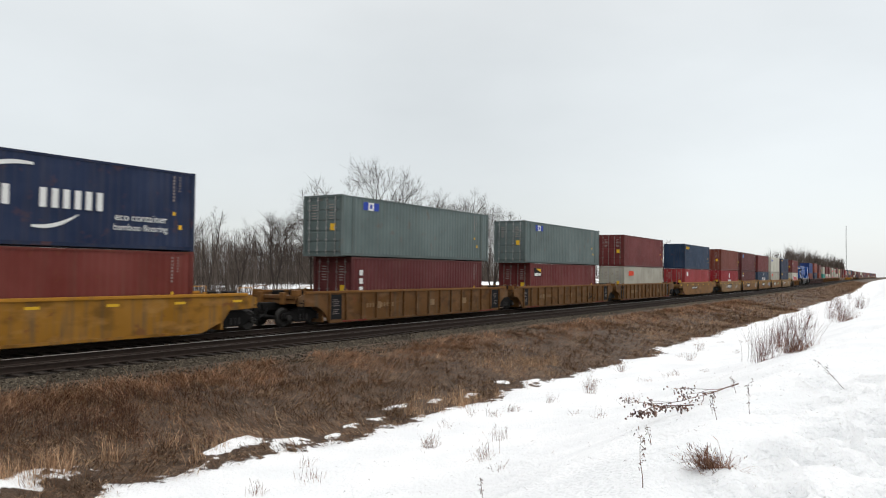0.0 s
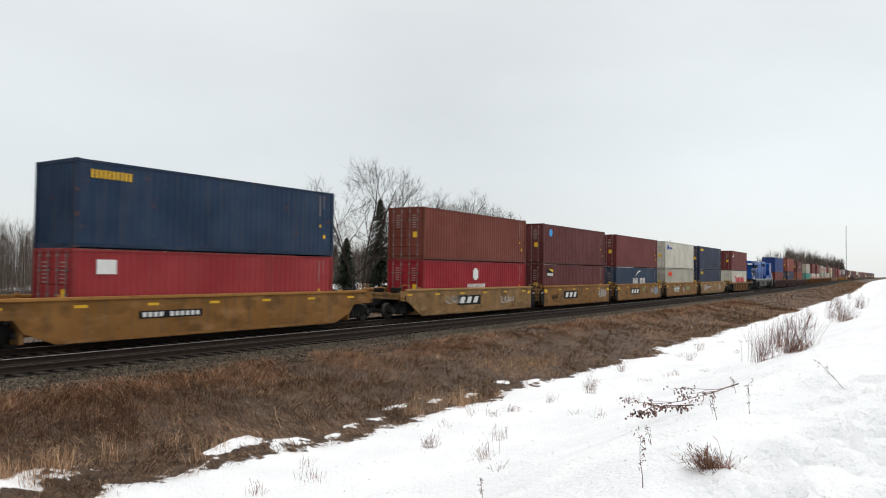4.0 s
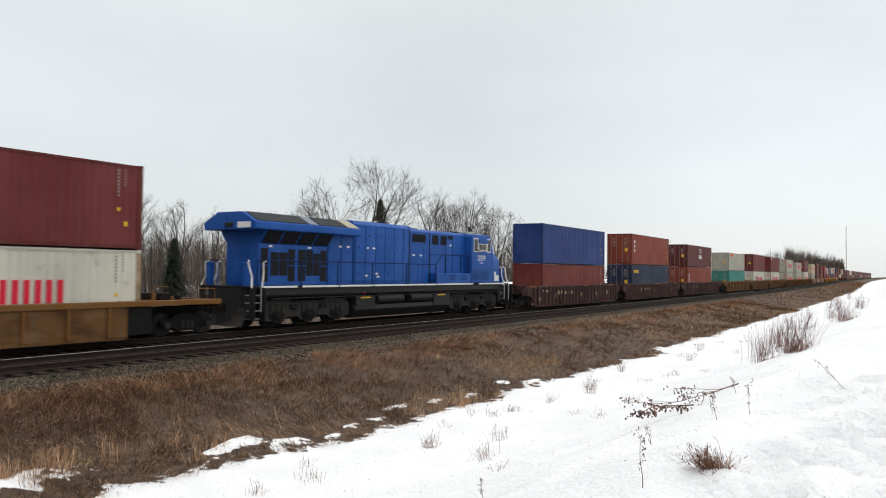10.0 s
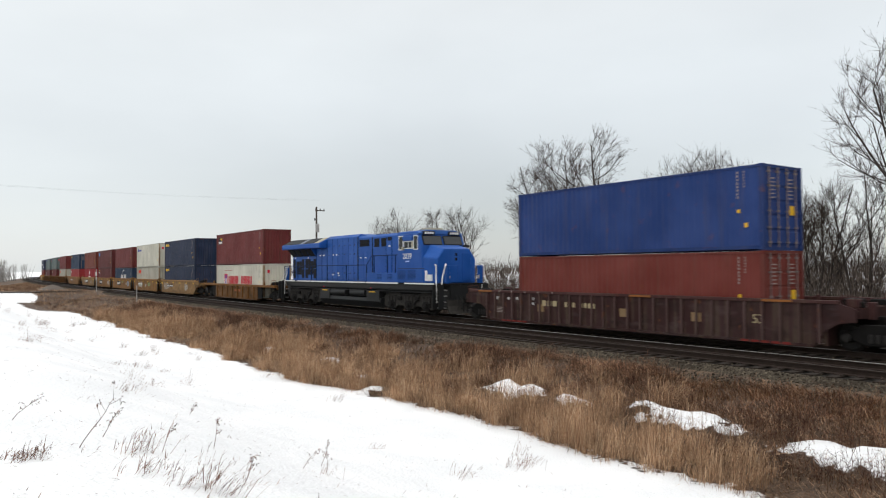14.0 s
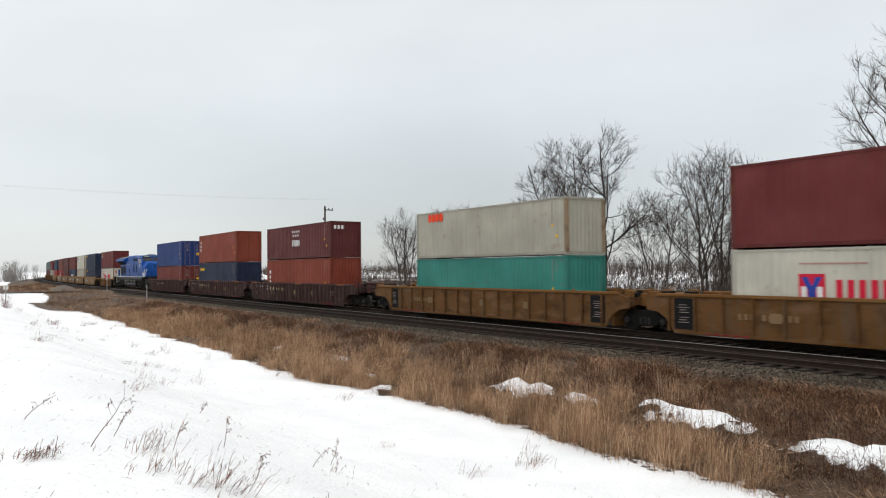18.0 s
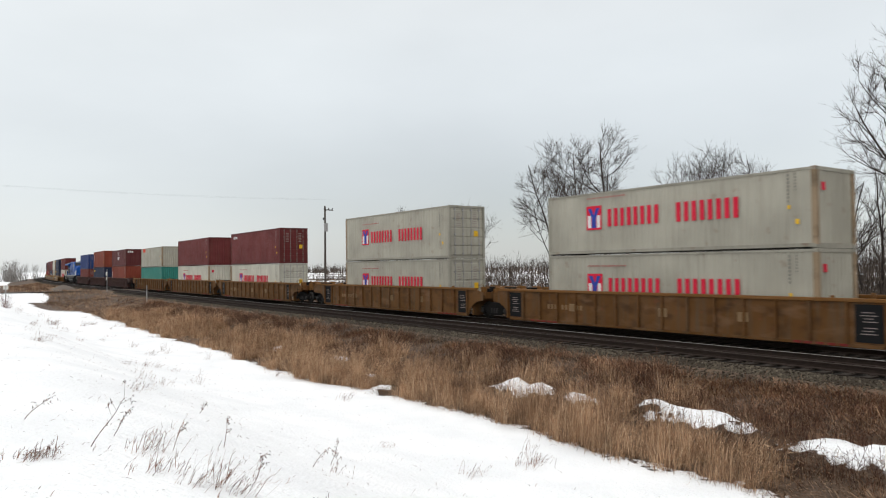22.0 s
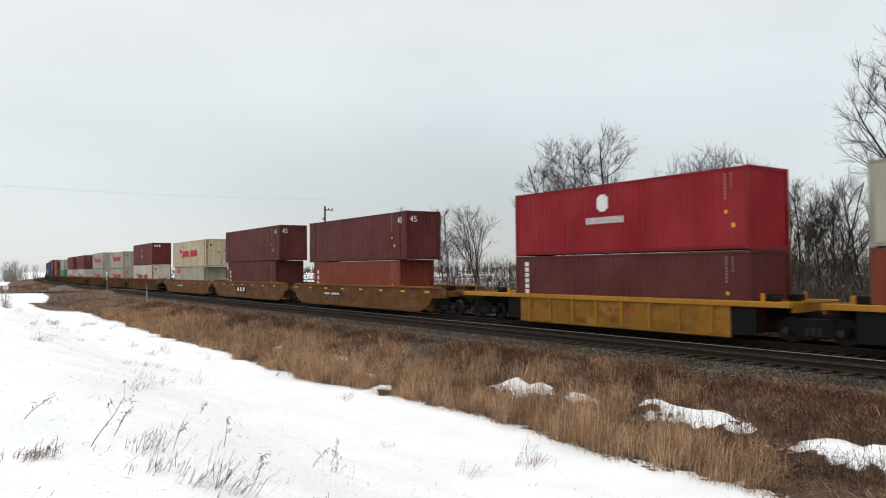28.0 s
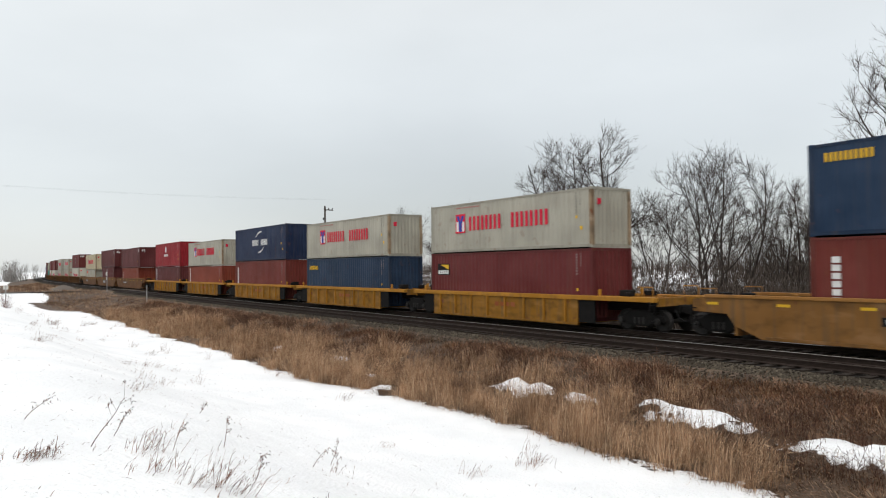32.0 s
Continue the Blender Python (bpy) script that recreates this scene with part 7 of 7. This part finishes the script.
    for x, y, h, n, seed in ((23.0, 3.05, 1.3, 130, 1), (22.0, 3.7, 1.1, 60, 2), (27.0, 4.4, 1.2, 40, 3), (40.0, 3.1, 1.3, 50, 4), (46.0, 3.6, 1.4, 50, 5), (56.0, 3.2, 1.2, 40, 6), (-54.0, 3.2, 1.3, 50, 7), (-58, 2.2, 1.5, 50, 8), (75, 4.5, 1.2, 40, 9), (33.5, 5.0, 0.9, 40, 10), (37.0, 5.6, 1.0, 40, 11), (43.0, 6.4, 1.0, 46, 12), (48.5, 5.6, 1.1, 46, 13), (52.0, 7.0, 1.0, 40, 14), (61.0, 5.4, 1.3, 46, 15), (66.0, 7.4, 1.1, 40, 16), (82.0, 6.6, 1.3, 46, 17), (92.0, 8.0, 1.3, 46, 18), (110.0, 8.6, 1.4, 46, 19), (130.0, 8.4, 1.5, 46, 20)):
        shrub(x, y, h, n, seed, "leafless reddish shrub in the snow")
    tuft(22.6, 2.9, 0.6, 1.2, 160, REDGRASS, "dense reddish grass under a bare shrub", seed=71, up=0.6)
    tuft(39.6, 2.9, 0.6, 1.4, 160, REDGRASS, "dense reddish grass under a bare shrub", seed=72, up=0.6)


# ---- trees ----
BARK = plain("grey_brown_bark", (0.046, 0.036, 0.031), 0.9, 0.0, 0.45, 5.0, 0.5)
TWIG = plain("grey_brown_twigs", (0.062, 0.046, 0.038), 0.9, 0.0, 0.3, 3.0)
NEEDLE = island("dark_spruce_needles", [(0.0, (0.012, 0.019, 0.012)), (0.6, (0.026, 0.037, 0.023)), (1.0, (0.055, 0.060, 0.037))], 0.8)
WOODS = island("leafless_woods", [(0.0, (0.035, 0.027, 0.022)), (0.6, (0.085, 0.066, 0.054)), (1.0, (0.16, 0.13, 0.11))], 0.9)

# twigs of the distant bush: the haze before it is mixed into this colour
HAZEWOOD = island("haze_pale_twigs", [(0.0, (0.14, 0.13, 0.12)), (0.6, (0.24, 0.225, 0.21)), (1.0, (0.34, 0.32, 0.30))], 0.9)


def tree_mesh(height, width, seed, stems=1, detail=1.0, lean=(0.0, 0.0)):
    """A leafless tree: stems that fork into rising limbs, branches that curve upwards, and the places where twigs sprout."""
    rng = random.Random(seed)
    limbs, sprouts = [], []
    segs = (10, 7, 5, 3)
    away = [rng.random() * 6.28]
    spread = 0.6 if width > 1.4 else 0.35 if stems == 1 else 0.05

    def inside(o):
        return (o.x * o.x + o.y * o.y) / (0.32 * height * width) ** 2 + ((o.z - 0.62 * height) / (0.40 * height)) ** 2 < 1.0

    def grow(p, d, ln, r, level, bare):
        n = segs[level]
        tip = max(0.006, r * (0.22 if level == 0 else 0.4))
        for i in range(n):
            t = (i + 1) / n
            q = p + d * (ln / n)
            limbs.append((p, q, r + (tip - r) * i / n, r + (tip - r) * t))
            if level == 3 or (level == 2 and t > 0.3) or (level == 1 and t > 0.6) or (level == 0 and t > 0.85):
                sprouts.append((p, q, d))
            kids = 0
            if level < 3 and t > (bare if level == 0 else 0.2):
                kids = (1 if rng.random() < 0.75 else 2) if level == 0 else 1 if rng.random() < (0.95, 0.85 * detail)[level - 1] else 0
                kids += 1 if level == 1 and rng.random() < 0.45 * detail else 0
            for _ in range(kids):
                away[0] += 2.4 + rng.gauss(0, 0.4)
                u = d.orthogonal().normalized()
                side = u * math.cos(away[0]) + d.cross(u) * math.sin(away[0])
                a = rng.uniform(0.55, 0.85 + spread) if level == 0 else rng.uniform(0.55, 0.95)
                e = (d * math.cos(a) + side * math.sin(a)).normalized()
                if level == 0:
                    m = height * width * (0.42 * (1 - t) ** 0.6 + 0.09) * rng.uniform(0.75, 1.15)
                else:
                    m = ln * rng.uniform(0.34, 0.56) * (1.15 - 0.6 * t)
                while m > 0.5 and not inside(q + e * m):
                    m *= 0.86
                if m > 0.45:
                    grow(q, e, m, max((r + (tip - r) * t) * rng.uniform(0.45, 0.65), 0.009), level + 1, 0)
            up = (0.02, 0.085, 0.10, 0.06)[level]
            d = (d + Vector((rng.gauss(0, 0.07 - 0.012 * level), rng.gauss(0, 0.07 - 0.012 * level), rng.gauss(up, 0.03)))).normalized()
            p = q
    for k in range(stems):
        a = 6.28 * k / stems + rng.uniform(-0.4, 0.4)
        o = 0.06 if stems == 1 else rng.uniform(0.08, 0.20) * width
        d = Vector((math.cos(a) * o + lean[0], math.sin(a) * o + lean[1], 1)).normalized()
        grow(Vector((math.cos(a) * o, math.sin(a) * o, -0.15)), d, height * (0.95 if k == 0 else rng.uniform(0.72, 0.95)), height * (0.0155 if stems == 1 else 0.0115), 0, 0.28 if stems < 3 else 0.2)
    return limbs, sprouts


def twig_mesh(sprouts, seed, count, size):
    """Fine twigs and their side shoots on the outer branches, as tapering slivers."""
    rng = np.random.default_rng(seed)
    P, Q, D = (np.array([tuple(s[i]) for s in sprouts]) for i in range(3))

    def shoot(p, d, ln, off):
        e = d + rng.normal(0, off, d.shape)
        e[:, 2] += 0.10
        e /= np.linalg.norm(e, axis=1)[:, None] + 1e-9
        return p + e * ln[:, None], e
    i = np.repeat(np.arange(len(P)), count)
    b0 = P[i] + (Q[i] - P[i]) * rng.random((len(i), 1))
    l0 = size * rng.uniform(0.45, 1.15, len(i))
    t0, d0 = shoot(b0, D[i], l0, 0.34)
    j = np.repeat(np.arange(len(b0)), 2)
    b1 = b0[j] + (t0[j] - b0[j]) * rng.uniform(0.25, 0.95, (len(j), 1))
    l1 = l0[j] * rng.uniform(0.3, 0.6, len(j))
    t1, d1 = shoot(b1, d0[j], l1, 0.36)
    base, tip = np.concatenate([b0, b1]), np.concatenate([t0, t1])
    return sliver_mesh("crown", base, tip, np.concatenate([np.full(len(b0), 0.0085), np.full(len(b1), 0.0068)]))


def bare_tree(height, width, seed, stems=1, label="leafless grey-brown tree behind the railway", detail=1.0, twigs=2, far=1.0, lean=(0.0, 0.0)):
    limbs, sprouts = tree_mesh(height, width, seed, stems, detail, lean)
    top = max(q.z for p, q, a, b in limbs)
    k = (height - 0.6) / top
    t = thing("bare_tree", label, "tree", "leafless trees behind the railway")
    part("trunk", sticks([(p * k, q * k, a * far, b * far) for p, q, a, b in limbs], 3), BARK, t)
    part("crown", twig_mesh([(p * k, q * k, d) for p, q, d in sprouts], seed, twigs, 0.95), TWIG, t, "fine leafless twigs")
    return t


def spruce(height, seed, full=1.0):
    rng = random.Random(seed)
    t = thing("spruce_tree", "tall dark green spruce behind the railway", "tree", "spruces behind the railway")
    part("trunk", sticks([(Vector((0, 0, -0.2)), Vector((0, 0, height * 0.97)), height * 0.014, 0.015)], 6), BARK, t)
    vs, fs = [], []
    z = height * 0.10
    while z < height * 0.99:
        f = 1 - z / height
        reach = (0.03 + 0.66 * f ** 0.85) * height * 0.39 * full
        for _ in range(8 + int(6 * f)):
            a = rng.random() * 6.28
            rr = reach * rng.uniform(0.65, 1.12)
            n = max(4, int(rr / 0.20))
            for i in range(n):
                s = (i + 1) / n
                cx, cy, cz = math.cos(a) * rr * s, math.sin(a) * rr * s, z + 0.10 * rr - 0.42 * rr * s * s + 0.14 * rr * s ** 4
                for _ in range(5):
                    w = rng.uniform(0.09, 0.20) * (1.1 - 0.5 * s)
                    b = a + rng.gauss(0, 0.9)
                    dx, dy = math.cos(b) * w * 1.7, math.sin(b) * w * 1.7
                    ox, oy = -math.sin(b) * w * 0.42, math.cos(b) * w * 0.42
                    k = len(vs)
                    jz = rng.gauss(0, 0.05)
                    vs += [(cx - ox, cy - oy, cz + jz), (cx + ox, cy + oy, cz + jz), (cx + dx, cy + dy, cz + jz - rng.uniform(0.04, 0.26))]
                    fs.append((k, k + 1, k + 2))
        z += height * (0.015 + 0.011 * f)
    part("crown", mesh_of("crown", vs, fs), NEEDLE, t, "dark drooping needle boughs")
    return t


def place(t, az, y, turn=0.0, sink=0.0):
    x = y * math.tan(radians(az))
    t.matrix_basis = pose(x, y, lie(x, y - bend(x)) - sink, 0, 0, turn)
    return t


def woods(name, label, spots, low, high, twigs, seed, material, spread=1.0, thick=1.0):
    """A far leafless wood: thin trunks and a haze of upward twigs, as single slivers."""
    rng = np.random.default_rng(seed)
    base, tip, wid = [], [], []
    for x, y in spots:
        h = rng.uniform(low, high)
        z = lie(x, y - bend(x)) if y < 300 else -1.0
        d = math.hypot(x, y)
        k = max(1.0, d / 90.0)
        base.append((x, y, z)), tip.append((x + rng.normal(0, 0.3), y, z + h)), wid.append(0.045 * k * thick)
        for _ in range(twigs // 3):
            a, ln = rng.random() * 6.28, rng.uniform(0.8, 2.6) * spread
            p = (x + rng.normal(0, 1.2) * spread, y + rng.normal(0, 0.8), z)
            base.append(p), tip.append((p[0] + math.cos(a) * ln * 0.3, p[1] + math.sin(a) * ln * 0.3, z + ln)), wid.append(0.02 * k)
        for _ in range(twigs):
            f = rng.random() ** 0.8
            a = rng.random() * 6.28
            ln = h * rng.uniform(0.12, 0.30) * (1.1 - 0.6 * f) * spread
            o = rng.uniform(0.0, 0.4) * spread
            p = (x + math.cos(a) * o, y + math.sin(a) * o, z + f * h * 0.95)
            u = rng.uniform(0.45, 0.95)
            q = (p[0] + math.cos(a) * ln * (1 - u), p[1] + math.sin(a) * ln * (1 - u), p[2] + ln * u)
            base.append(p), tip.append(q), wid.append(0.014 * k)
    ob = part(name, sliver_mesh(name, np.array(base), np.array(tip), np.array(wid)), material, None)
    tagged(ob, label, "woods", kind="stuff")


# trees that lean: bearing, slant along x and y
LEANS = {-21.6: (-0.10, 0.0), -45.6: (-0.14, 0.0), -43.0: (0.03, 0.0), -35.2: (-0.06, 0.0), -33.6: (0.05, 0.0)}


def build_trees():
    # single trees: bearing, distance of their row, height, width, seed, stems
    singles = ((-21.6, 41, 13.6, 1.38, 3, 1, 0), (-45.6, 43, 12.6, 1.05, 8, 2, 0), (-43.0, 43, 12.8, 1.05, 12, 1, 0), (-35.2, 46, 10.8, 1.3, 17, 3, 0), (-33.6, 46, 9.8, 1.05, 23, 2, 0), (-38.8, 50, 8.4, 1.0, 29, 2, 0),
               (-29.6, 47, 7.8, 1.0, 31, 2, 30), (-27.2, 47, 7.6, 1.1, 37, 3, 0), (-58.4, 50, 9.8, 1.1, 41, 4, 0), (-52.6, 48, 8.8, 1.0, 43, 3, 90), (-55.2, 50, 9.0, 0.9, 47, 2, 0), (-0.4, 44, 12.6, 0.95, 53, 1, 0), (6.5, 56, 13.6, 0.7, 59, 1, 0),
               (-6.2, 48, 10.0, 1.0, 61, 1, 0), (1.6, 46, 10.6, 1.0, 67, 2, 50), (50.2, 46, 12.9, 1.55, 71, 3, 20), (46.5, 50, 8.5, 1.1, 73, 3, 0), (43.6, 60, 8.0, 1.1, 79, 2, 60), (33.2, 92, 13.2, 1.0, 83, 2, 0), (31.0, 92, 11.5, 0.9, 89, 2, 130),
               (36.5, 95, 12.0, 1.1, 97, 3, 0), (38.6, 98, 11.8, 0.9, 101, 2, 15), (41.0, 98, 10.0, 0.9, 103, 2, 0), (56.4, 56, 12.6, 1.1, 107, 3, 0), (58.5, 56, 13.6, 1.1, 109, 3, 45), (60.6, 57, 12.6, 1.1, 113, 3, 0), (62.5, 60, 9.5, 1.0, 127, 2, 0),
               (73.6, 64, 11.6, 1.0, 131, 2, 0), (14.0, 100, 9.5, 0.9, 137, 2, 0), (20.5, 105, 10.0, 0.9, 139, 2, 0), (24.0, 105, 9.8, 1.0, 149, 3, 0), (-24.8, 47, 8.8, 1.0, 151, 2, 0), (-18.0, 49, 8.4, 1.0, 157, 3, 0))
    for az, y, h, w, seed, stems, turn in singles:
        far = y > 85 or abs(az) > 63
        lean = LEANS.get(az, (0.0, 0.0))
        place(bare_tree(h * 1.06 + 1.7, w, seed, stems, detail=0.6 if far else 1.0, twigs=1 if far or stems > 2 else 3 if az == -21.6 else 2, far=1.3 if far else 1.0, lean=lean), az, y, turn)
    for az, y, h, seed in ((-14.9, 45, 12.6, 1), (-12.9, 45, 13.4, 2), (-10.8, 46, 11.8, 3), (-9.2, 46, 10.9, 4), (-3.7, 45, 11.0, 5), (5.4, 58, 8.6, 6), (7.3, 58, 8.7, 7), (51.6, 47, 9.2, 8), (49.0, 52, 5.2, 9), (65.9, 62, 11.2, 10), (66.7, 62, 9.6, 11), (36.2, 60, 4.6, 12)):
        place(spruce(h + 1.9, seed, 1.1 if h < 9 else 1.05), az, y, seed * 40)
    rng = np.random.default_rng(3)
    # dense wood east of the spruces
    pts = [(rng.uniform(-30, 250), 118 + 70 * rng.random()) for _ in range(3000)]
    woods("far_woods", "dense grey-brown leafless wood across the snowy field", pts, 7.5, 12.5, 40, 5, WOODS, 1.3)
    pts = [(rng.uniform(-17, 62), 58 + 28 * rng.random()) for _ in range(1150)]
    woods("near_woods", "thicket of thin leafless trees behind the railway", pts, 4.5, 7.2, 30, 6, WOODS, 1.1)
    pts = [(rng.uniform(-15, 14), 50 + 9 * rng.random()) for _ in range(430)]
    woods("thicket", "dense brown leafless thicket round the spruces", pts, 4.5, 8.6, 44, 16, WOODS, 1.0, 0.6)
    pts = [(y * math.tan(radians(rng.uniform(-35, -15))), y) for y in rng.uniform(50, 64, 620)]
    woods("thicket", "brown leafless thicket behind the railway", pts, 3.2, 7.4, 40, 19, WOODS, 1.0, 0.6)
    # saplings behind the fence line to the west
    pts = [(y * math.tan(radians(rng.uniform(-62, -17))), y) for y in (34 + 22 * rng.random(2100) ** 0.8)]
    woods("saplings", "row of thin bare saplings behind the railway", pts, 1.6, 5.4, 20, 7, WOODS, 0.9, 0.45)
    pts = [(y * math.tan(radians(rng.uniform(-63, -12))), y) for y in rng.uniform(31, 41, 2700)]
    woods("trackside_brush", "low brown leafless brush behind the railway", pts, 1.7, 3.7, 22, 17, WOODS, 0.9, 0.3)
    pts = [(y * math.tan(radians(rng.uniform(82.0, 85.6))), y) for y in rng.uniform(72, 105, 420)]
    woods("distant_woods", "distant leafless wood beside the line", pts, 15, 23, 30, 8, WOODS, 2.6)
    pts = [(x, 60 + 0.055 * x) for x in rng.uniform(900, 1700, 160)]
    woods("distant_woods", "distant leafless wood beside the line", pts, 9, 20, 20, 18, WOODS, 4.0)
    pts = [(y * math.tan(radians(a)), y) for a, y in zip(rng.normal(81.1, 0.45, 40), rng.uniform(60, 66, 40))]
    woods("distant_thicket", "distant bare thicket", pts, 9, 15.5, 30, 9, WOODS, 2.5)
    pts = [(-330 + rng.normal(0, 9), 23.5 + rng.normal(0, 3)) for _ in range(13)]
    woods("distant_bush", "distant rounded bare bush", pts, 4.0, 8.2, 60, 10, HAZEWOOD, 2.6)
    pts = [(y * math.tan(radians(rng.uniform(-72, -20))), y) for y in rng.uniform(170, 420, 900)]
    woods("horizon_woods", "thin line of woods on the horizon", pts, 4, 8, 14, 21, WOODS, 2.4)
    pts = [(rng.uniform(-1500, -300), rng.uniform(260, 900)) for _ in range(420)]
    woods("horizon_woods", "thin line of woods on the horizon", pts, 5, 11, 12, 11, WOODS, 3.0)
    pts = [(y * math.tan(radians(rng.uniform(-79, -48))), y) for y in rng.uniform(64, 150, 420)]
    woods("field_brush", "low bare brush scattered over the snowy field", pts, 0.8, 2.8, 16, 13, WOODS, 1.2)
    pts = [(rng.uniform(150, 900), rng.uniform(190, 420)) for _ in range(420)]
    woods("horizon_woods", "thin line of woods on the horizon", pts, 7, 13, 14, 12, WOODS, 2.6)


# ---- poles, mast, crossing ----
def build_line_side():
    WOOD = plain("weathered_pole_wood", (0.09, 0.075, 0.065), 0.9, 0.0, 0.4, 6.0, 0.4)
    for az, y, h in ((-64.6, 42, 12.4),):
        x = y * math.tan(radians(az))
        p = thing("utility_pole", "weathered wooden power pole with a short crossarm", "utility pole")
        part("post", sticks([(Vector((0, 0, -0.3)), Vector((0, 0, h)), 0.17, 0.12)], 8), WOOD, p)
        part("crossarm", boxes("crossarm", [(-0.06, 0.06, -0.15, 1.2, h - 0.55, h - 0.42)]), WOOD, p)
        for q in (-0.1, 0.55, 1.1):
            part("insulator", boxes("insulator", [(-0.05, 0.05, q - 0.05, q + 0.05, h - 0.42, h - 0.22)], 0.015), STEEL_DARK, p, "dark insulator")
        part("transformer", rod("transformer", [(0.32, 0, h - 3.4), (0.32, 0, h - 2.3)], 0.24, 12), ZINC, p, "grey transformer can")
        part("bracket", boxes("bracket", [(-0.5, 0.0, -0.04, 0.04, h - 1.7, h - 1.6), (-0.55, -0.45, -0.06, 0.06, h - 1.8, h - 1.5)]), STEEL_DARK, p)
        p.location = (x, y, lie(x, y) - 0.1)
        for k, dz in enumerate((0.0, -0.5)):
            w = rod("wire", [(x + 3 * t, y + k * 0.6 - 62 * t, h + dz * 0.2 - 0.4 + 0.5 * t - 3.2 * t * (1 - t)) for t in [i / 24 for i in range(25)]], 0.0028, 4)
            part("wire", w, STEEL_DARK, p, "thin dark overhead wire").location = (-x, -y, -lie(x, y) + 0.1)
    m = thing("radio_mast", "tall thin lattice radio mast on the horizon", "radio mast")
    for a in (0, 2.1, 4.2):
        part("leg", rod("leg", [(math.cos(a) * 0.3, math.sin(a) * 0.3, 0), (math.cos(a) * 0.2, math.sin(a) * 0.2, 46)], 0.055, 5), STEEL_DARK, m)
    part("lattice", sticks([(Vector((math.cos(2.1 * i) * 0.28, math.sin(2.1 * i) * 0.28, i * 1.5)), Vector((math.cos(2.1 * i + 2.1) * 0.28, math.sin(2.1 * i + 2.1) * 0.28, i * 1.5 + 1.5)), 0.025, 0.025) for i in range(30)]), STEEL_DARK, m)
    m.location = (700 * math.sin(radians(85.75)), 700 * math.cos(radians(85.75)), -1.0)
    # the gravel road that crosses the line
    GRAVEL = plain("frozen_gravel", (0.12, 0.10, 0.085), 0.95, 0.0, 0.35, 9.0, 0.5)
    vs, fs = [], []
    ys = list(np.arange(-40, 17.5, 1.2))
    for y in ys:
        for x in (ROAD_X - 2.6, ROAD_X - 0.9, ROAD_X + 0.9, ROAD_X + 2.6):
            vs.append((x + 0.3 * n2(x, y, 0.4), y + bend(x), lie(x, y) + 0.03 + 0.03 * n2(x, y, 0.8)))
    fs = [(i * 4 + j, i * 4 + j + 1, i * 4 + j + 5, i * 4 + j + 4) for i in range(len(ys) - 1) for j in range(3)]
    tagged(part("gravel_road", mesh_of("gravel_road", vs, fs, True), GRAVEL, None), "frozen gravel road leading to the level crossing", "road", kind="structure")
    cr = thing("level_crossing", "plank deck of a gravel road crossing the tracks", "level crossing", kind="structure")
    pl = shared("plank", boxes, "plank", [(-3.4, 3.4, -0.11, 0.11, -0.12, -0.01)], 0.01)
    for yy in (SIDING_Y, TRAIN_Y):
        for k in range(5):
            part("plank", pl, SLEEPER, cr, at=(ROAD_X, yy + bend(ROAD_X) - 0.5 + 0.25 * k, 0))
    SIGNW = plain("weathered_white_sign", (0.55, 0.54, 0.50), 0.7, 0.0, 0.2)
    for x, y, h, kind in ((-107.0, 17.9, 3.0, "cross"), (-106.5, 27.8, 3.0, "cross"), (-77.0, 16.75, 1.7, "post"), (-74.0, 4.4, 1.6, "plate")):
        s = thing("crossing_sign" if kind == "cross" else "marker_post", "weathered white crossing sign on a post" if kind == "cross" else "thin weathered marker post in the grass", "sign" if kind == "cross" else "post")
        part("post", boxes("post", [(-0.04, 0.04, -0.04, 0.04, -0.2, h)], 0.008), ZINC, s)
        if kind == "cross":
            part("board", boxes("board", [(-0.6, 0.6, -0.07, -0.045, h - 0.85, h - 0.35)], 0.01), SIGNW, s, "white sign board")
            part("board", boxes("board", [(-0.35, 0.35, -0.07, -0.045, h - 1.4, h - 1.05)], 0.01), SIGNW, s, "small white plate")
        elif kind == "plate":
            part("plate", boxes("plate", [(-0.03, 0.03, -0.2, 0.2, h - 0.3, h)], 0.008), SIGNW, s)
        s.location = (x, y + bend(x), lie(x, y))
    rng = random.Random(4)
    vs, fs = [], []
    for i in range(9):
        for j in range(24):
            a, r = 6.283 * j / 24, 3.6 * i / 8
            vs.append((math.cos(a) * r * 1.6, math.sin(a) * r, 1.25 * math.exp(-(r / 1.9) ** 2) - 0.12 + rng.gauss(0, 0.05)))
    fs = [(i * 24 + j, i * 24 + (j + 1) % 24, (i + 1) * 24 + (j + 1) % 24, (i + 1) * 24 + j) for i in range(8) for j in range(24)]
    h = part("gravel_heap", mesh_of("gravel_heap", vs, fs, True), GRAVEL, None)
    tagged(h, "heap of grey gravel beside the level crossing", "gravel heap")
    h.location = (-131, 15.2 + bend(-131), lie(-131, 15.2) + 0.1)


build_train()
far_wagons()
build_loco()
build_trees()
build_line_side()
grass()
build_weeds()
sleepers()
stones()
motions()
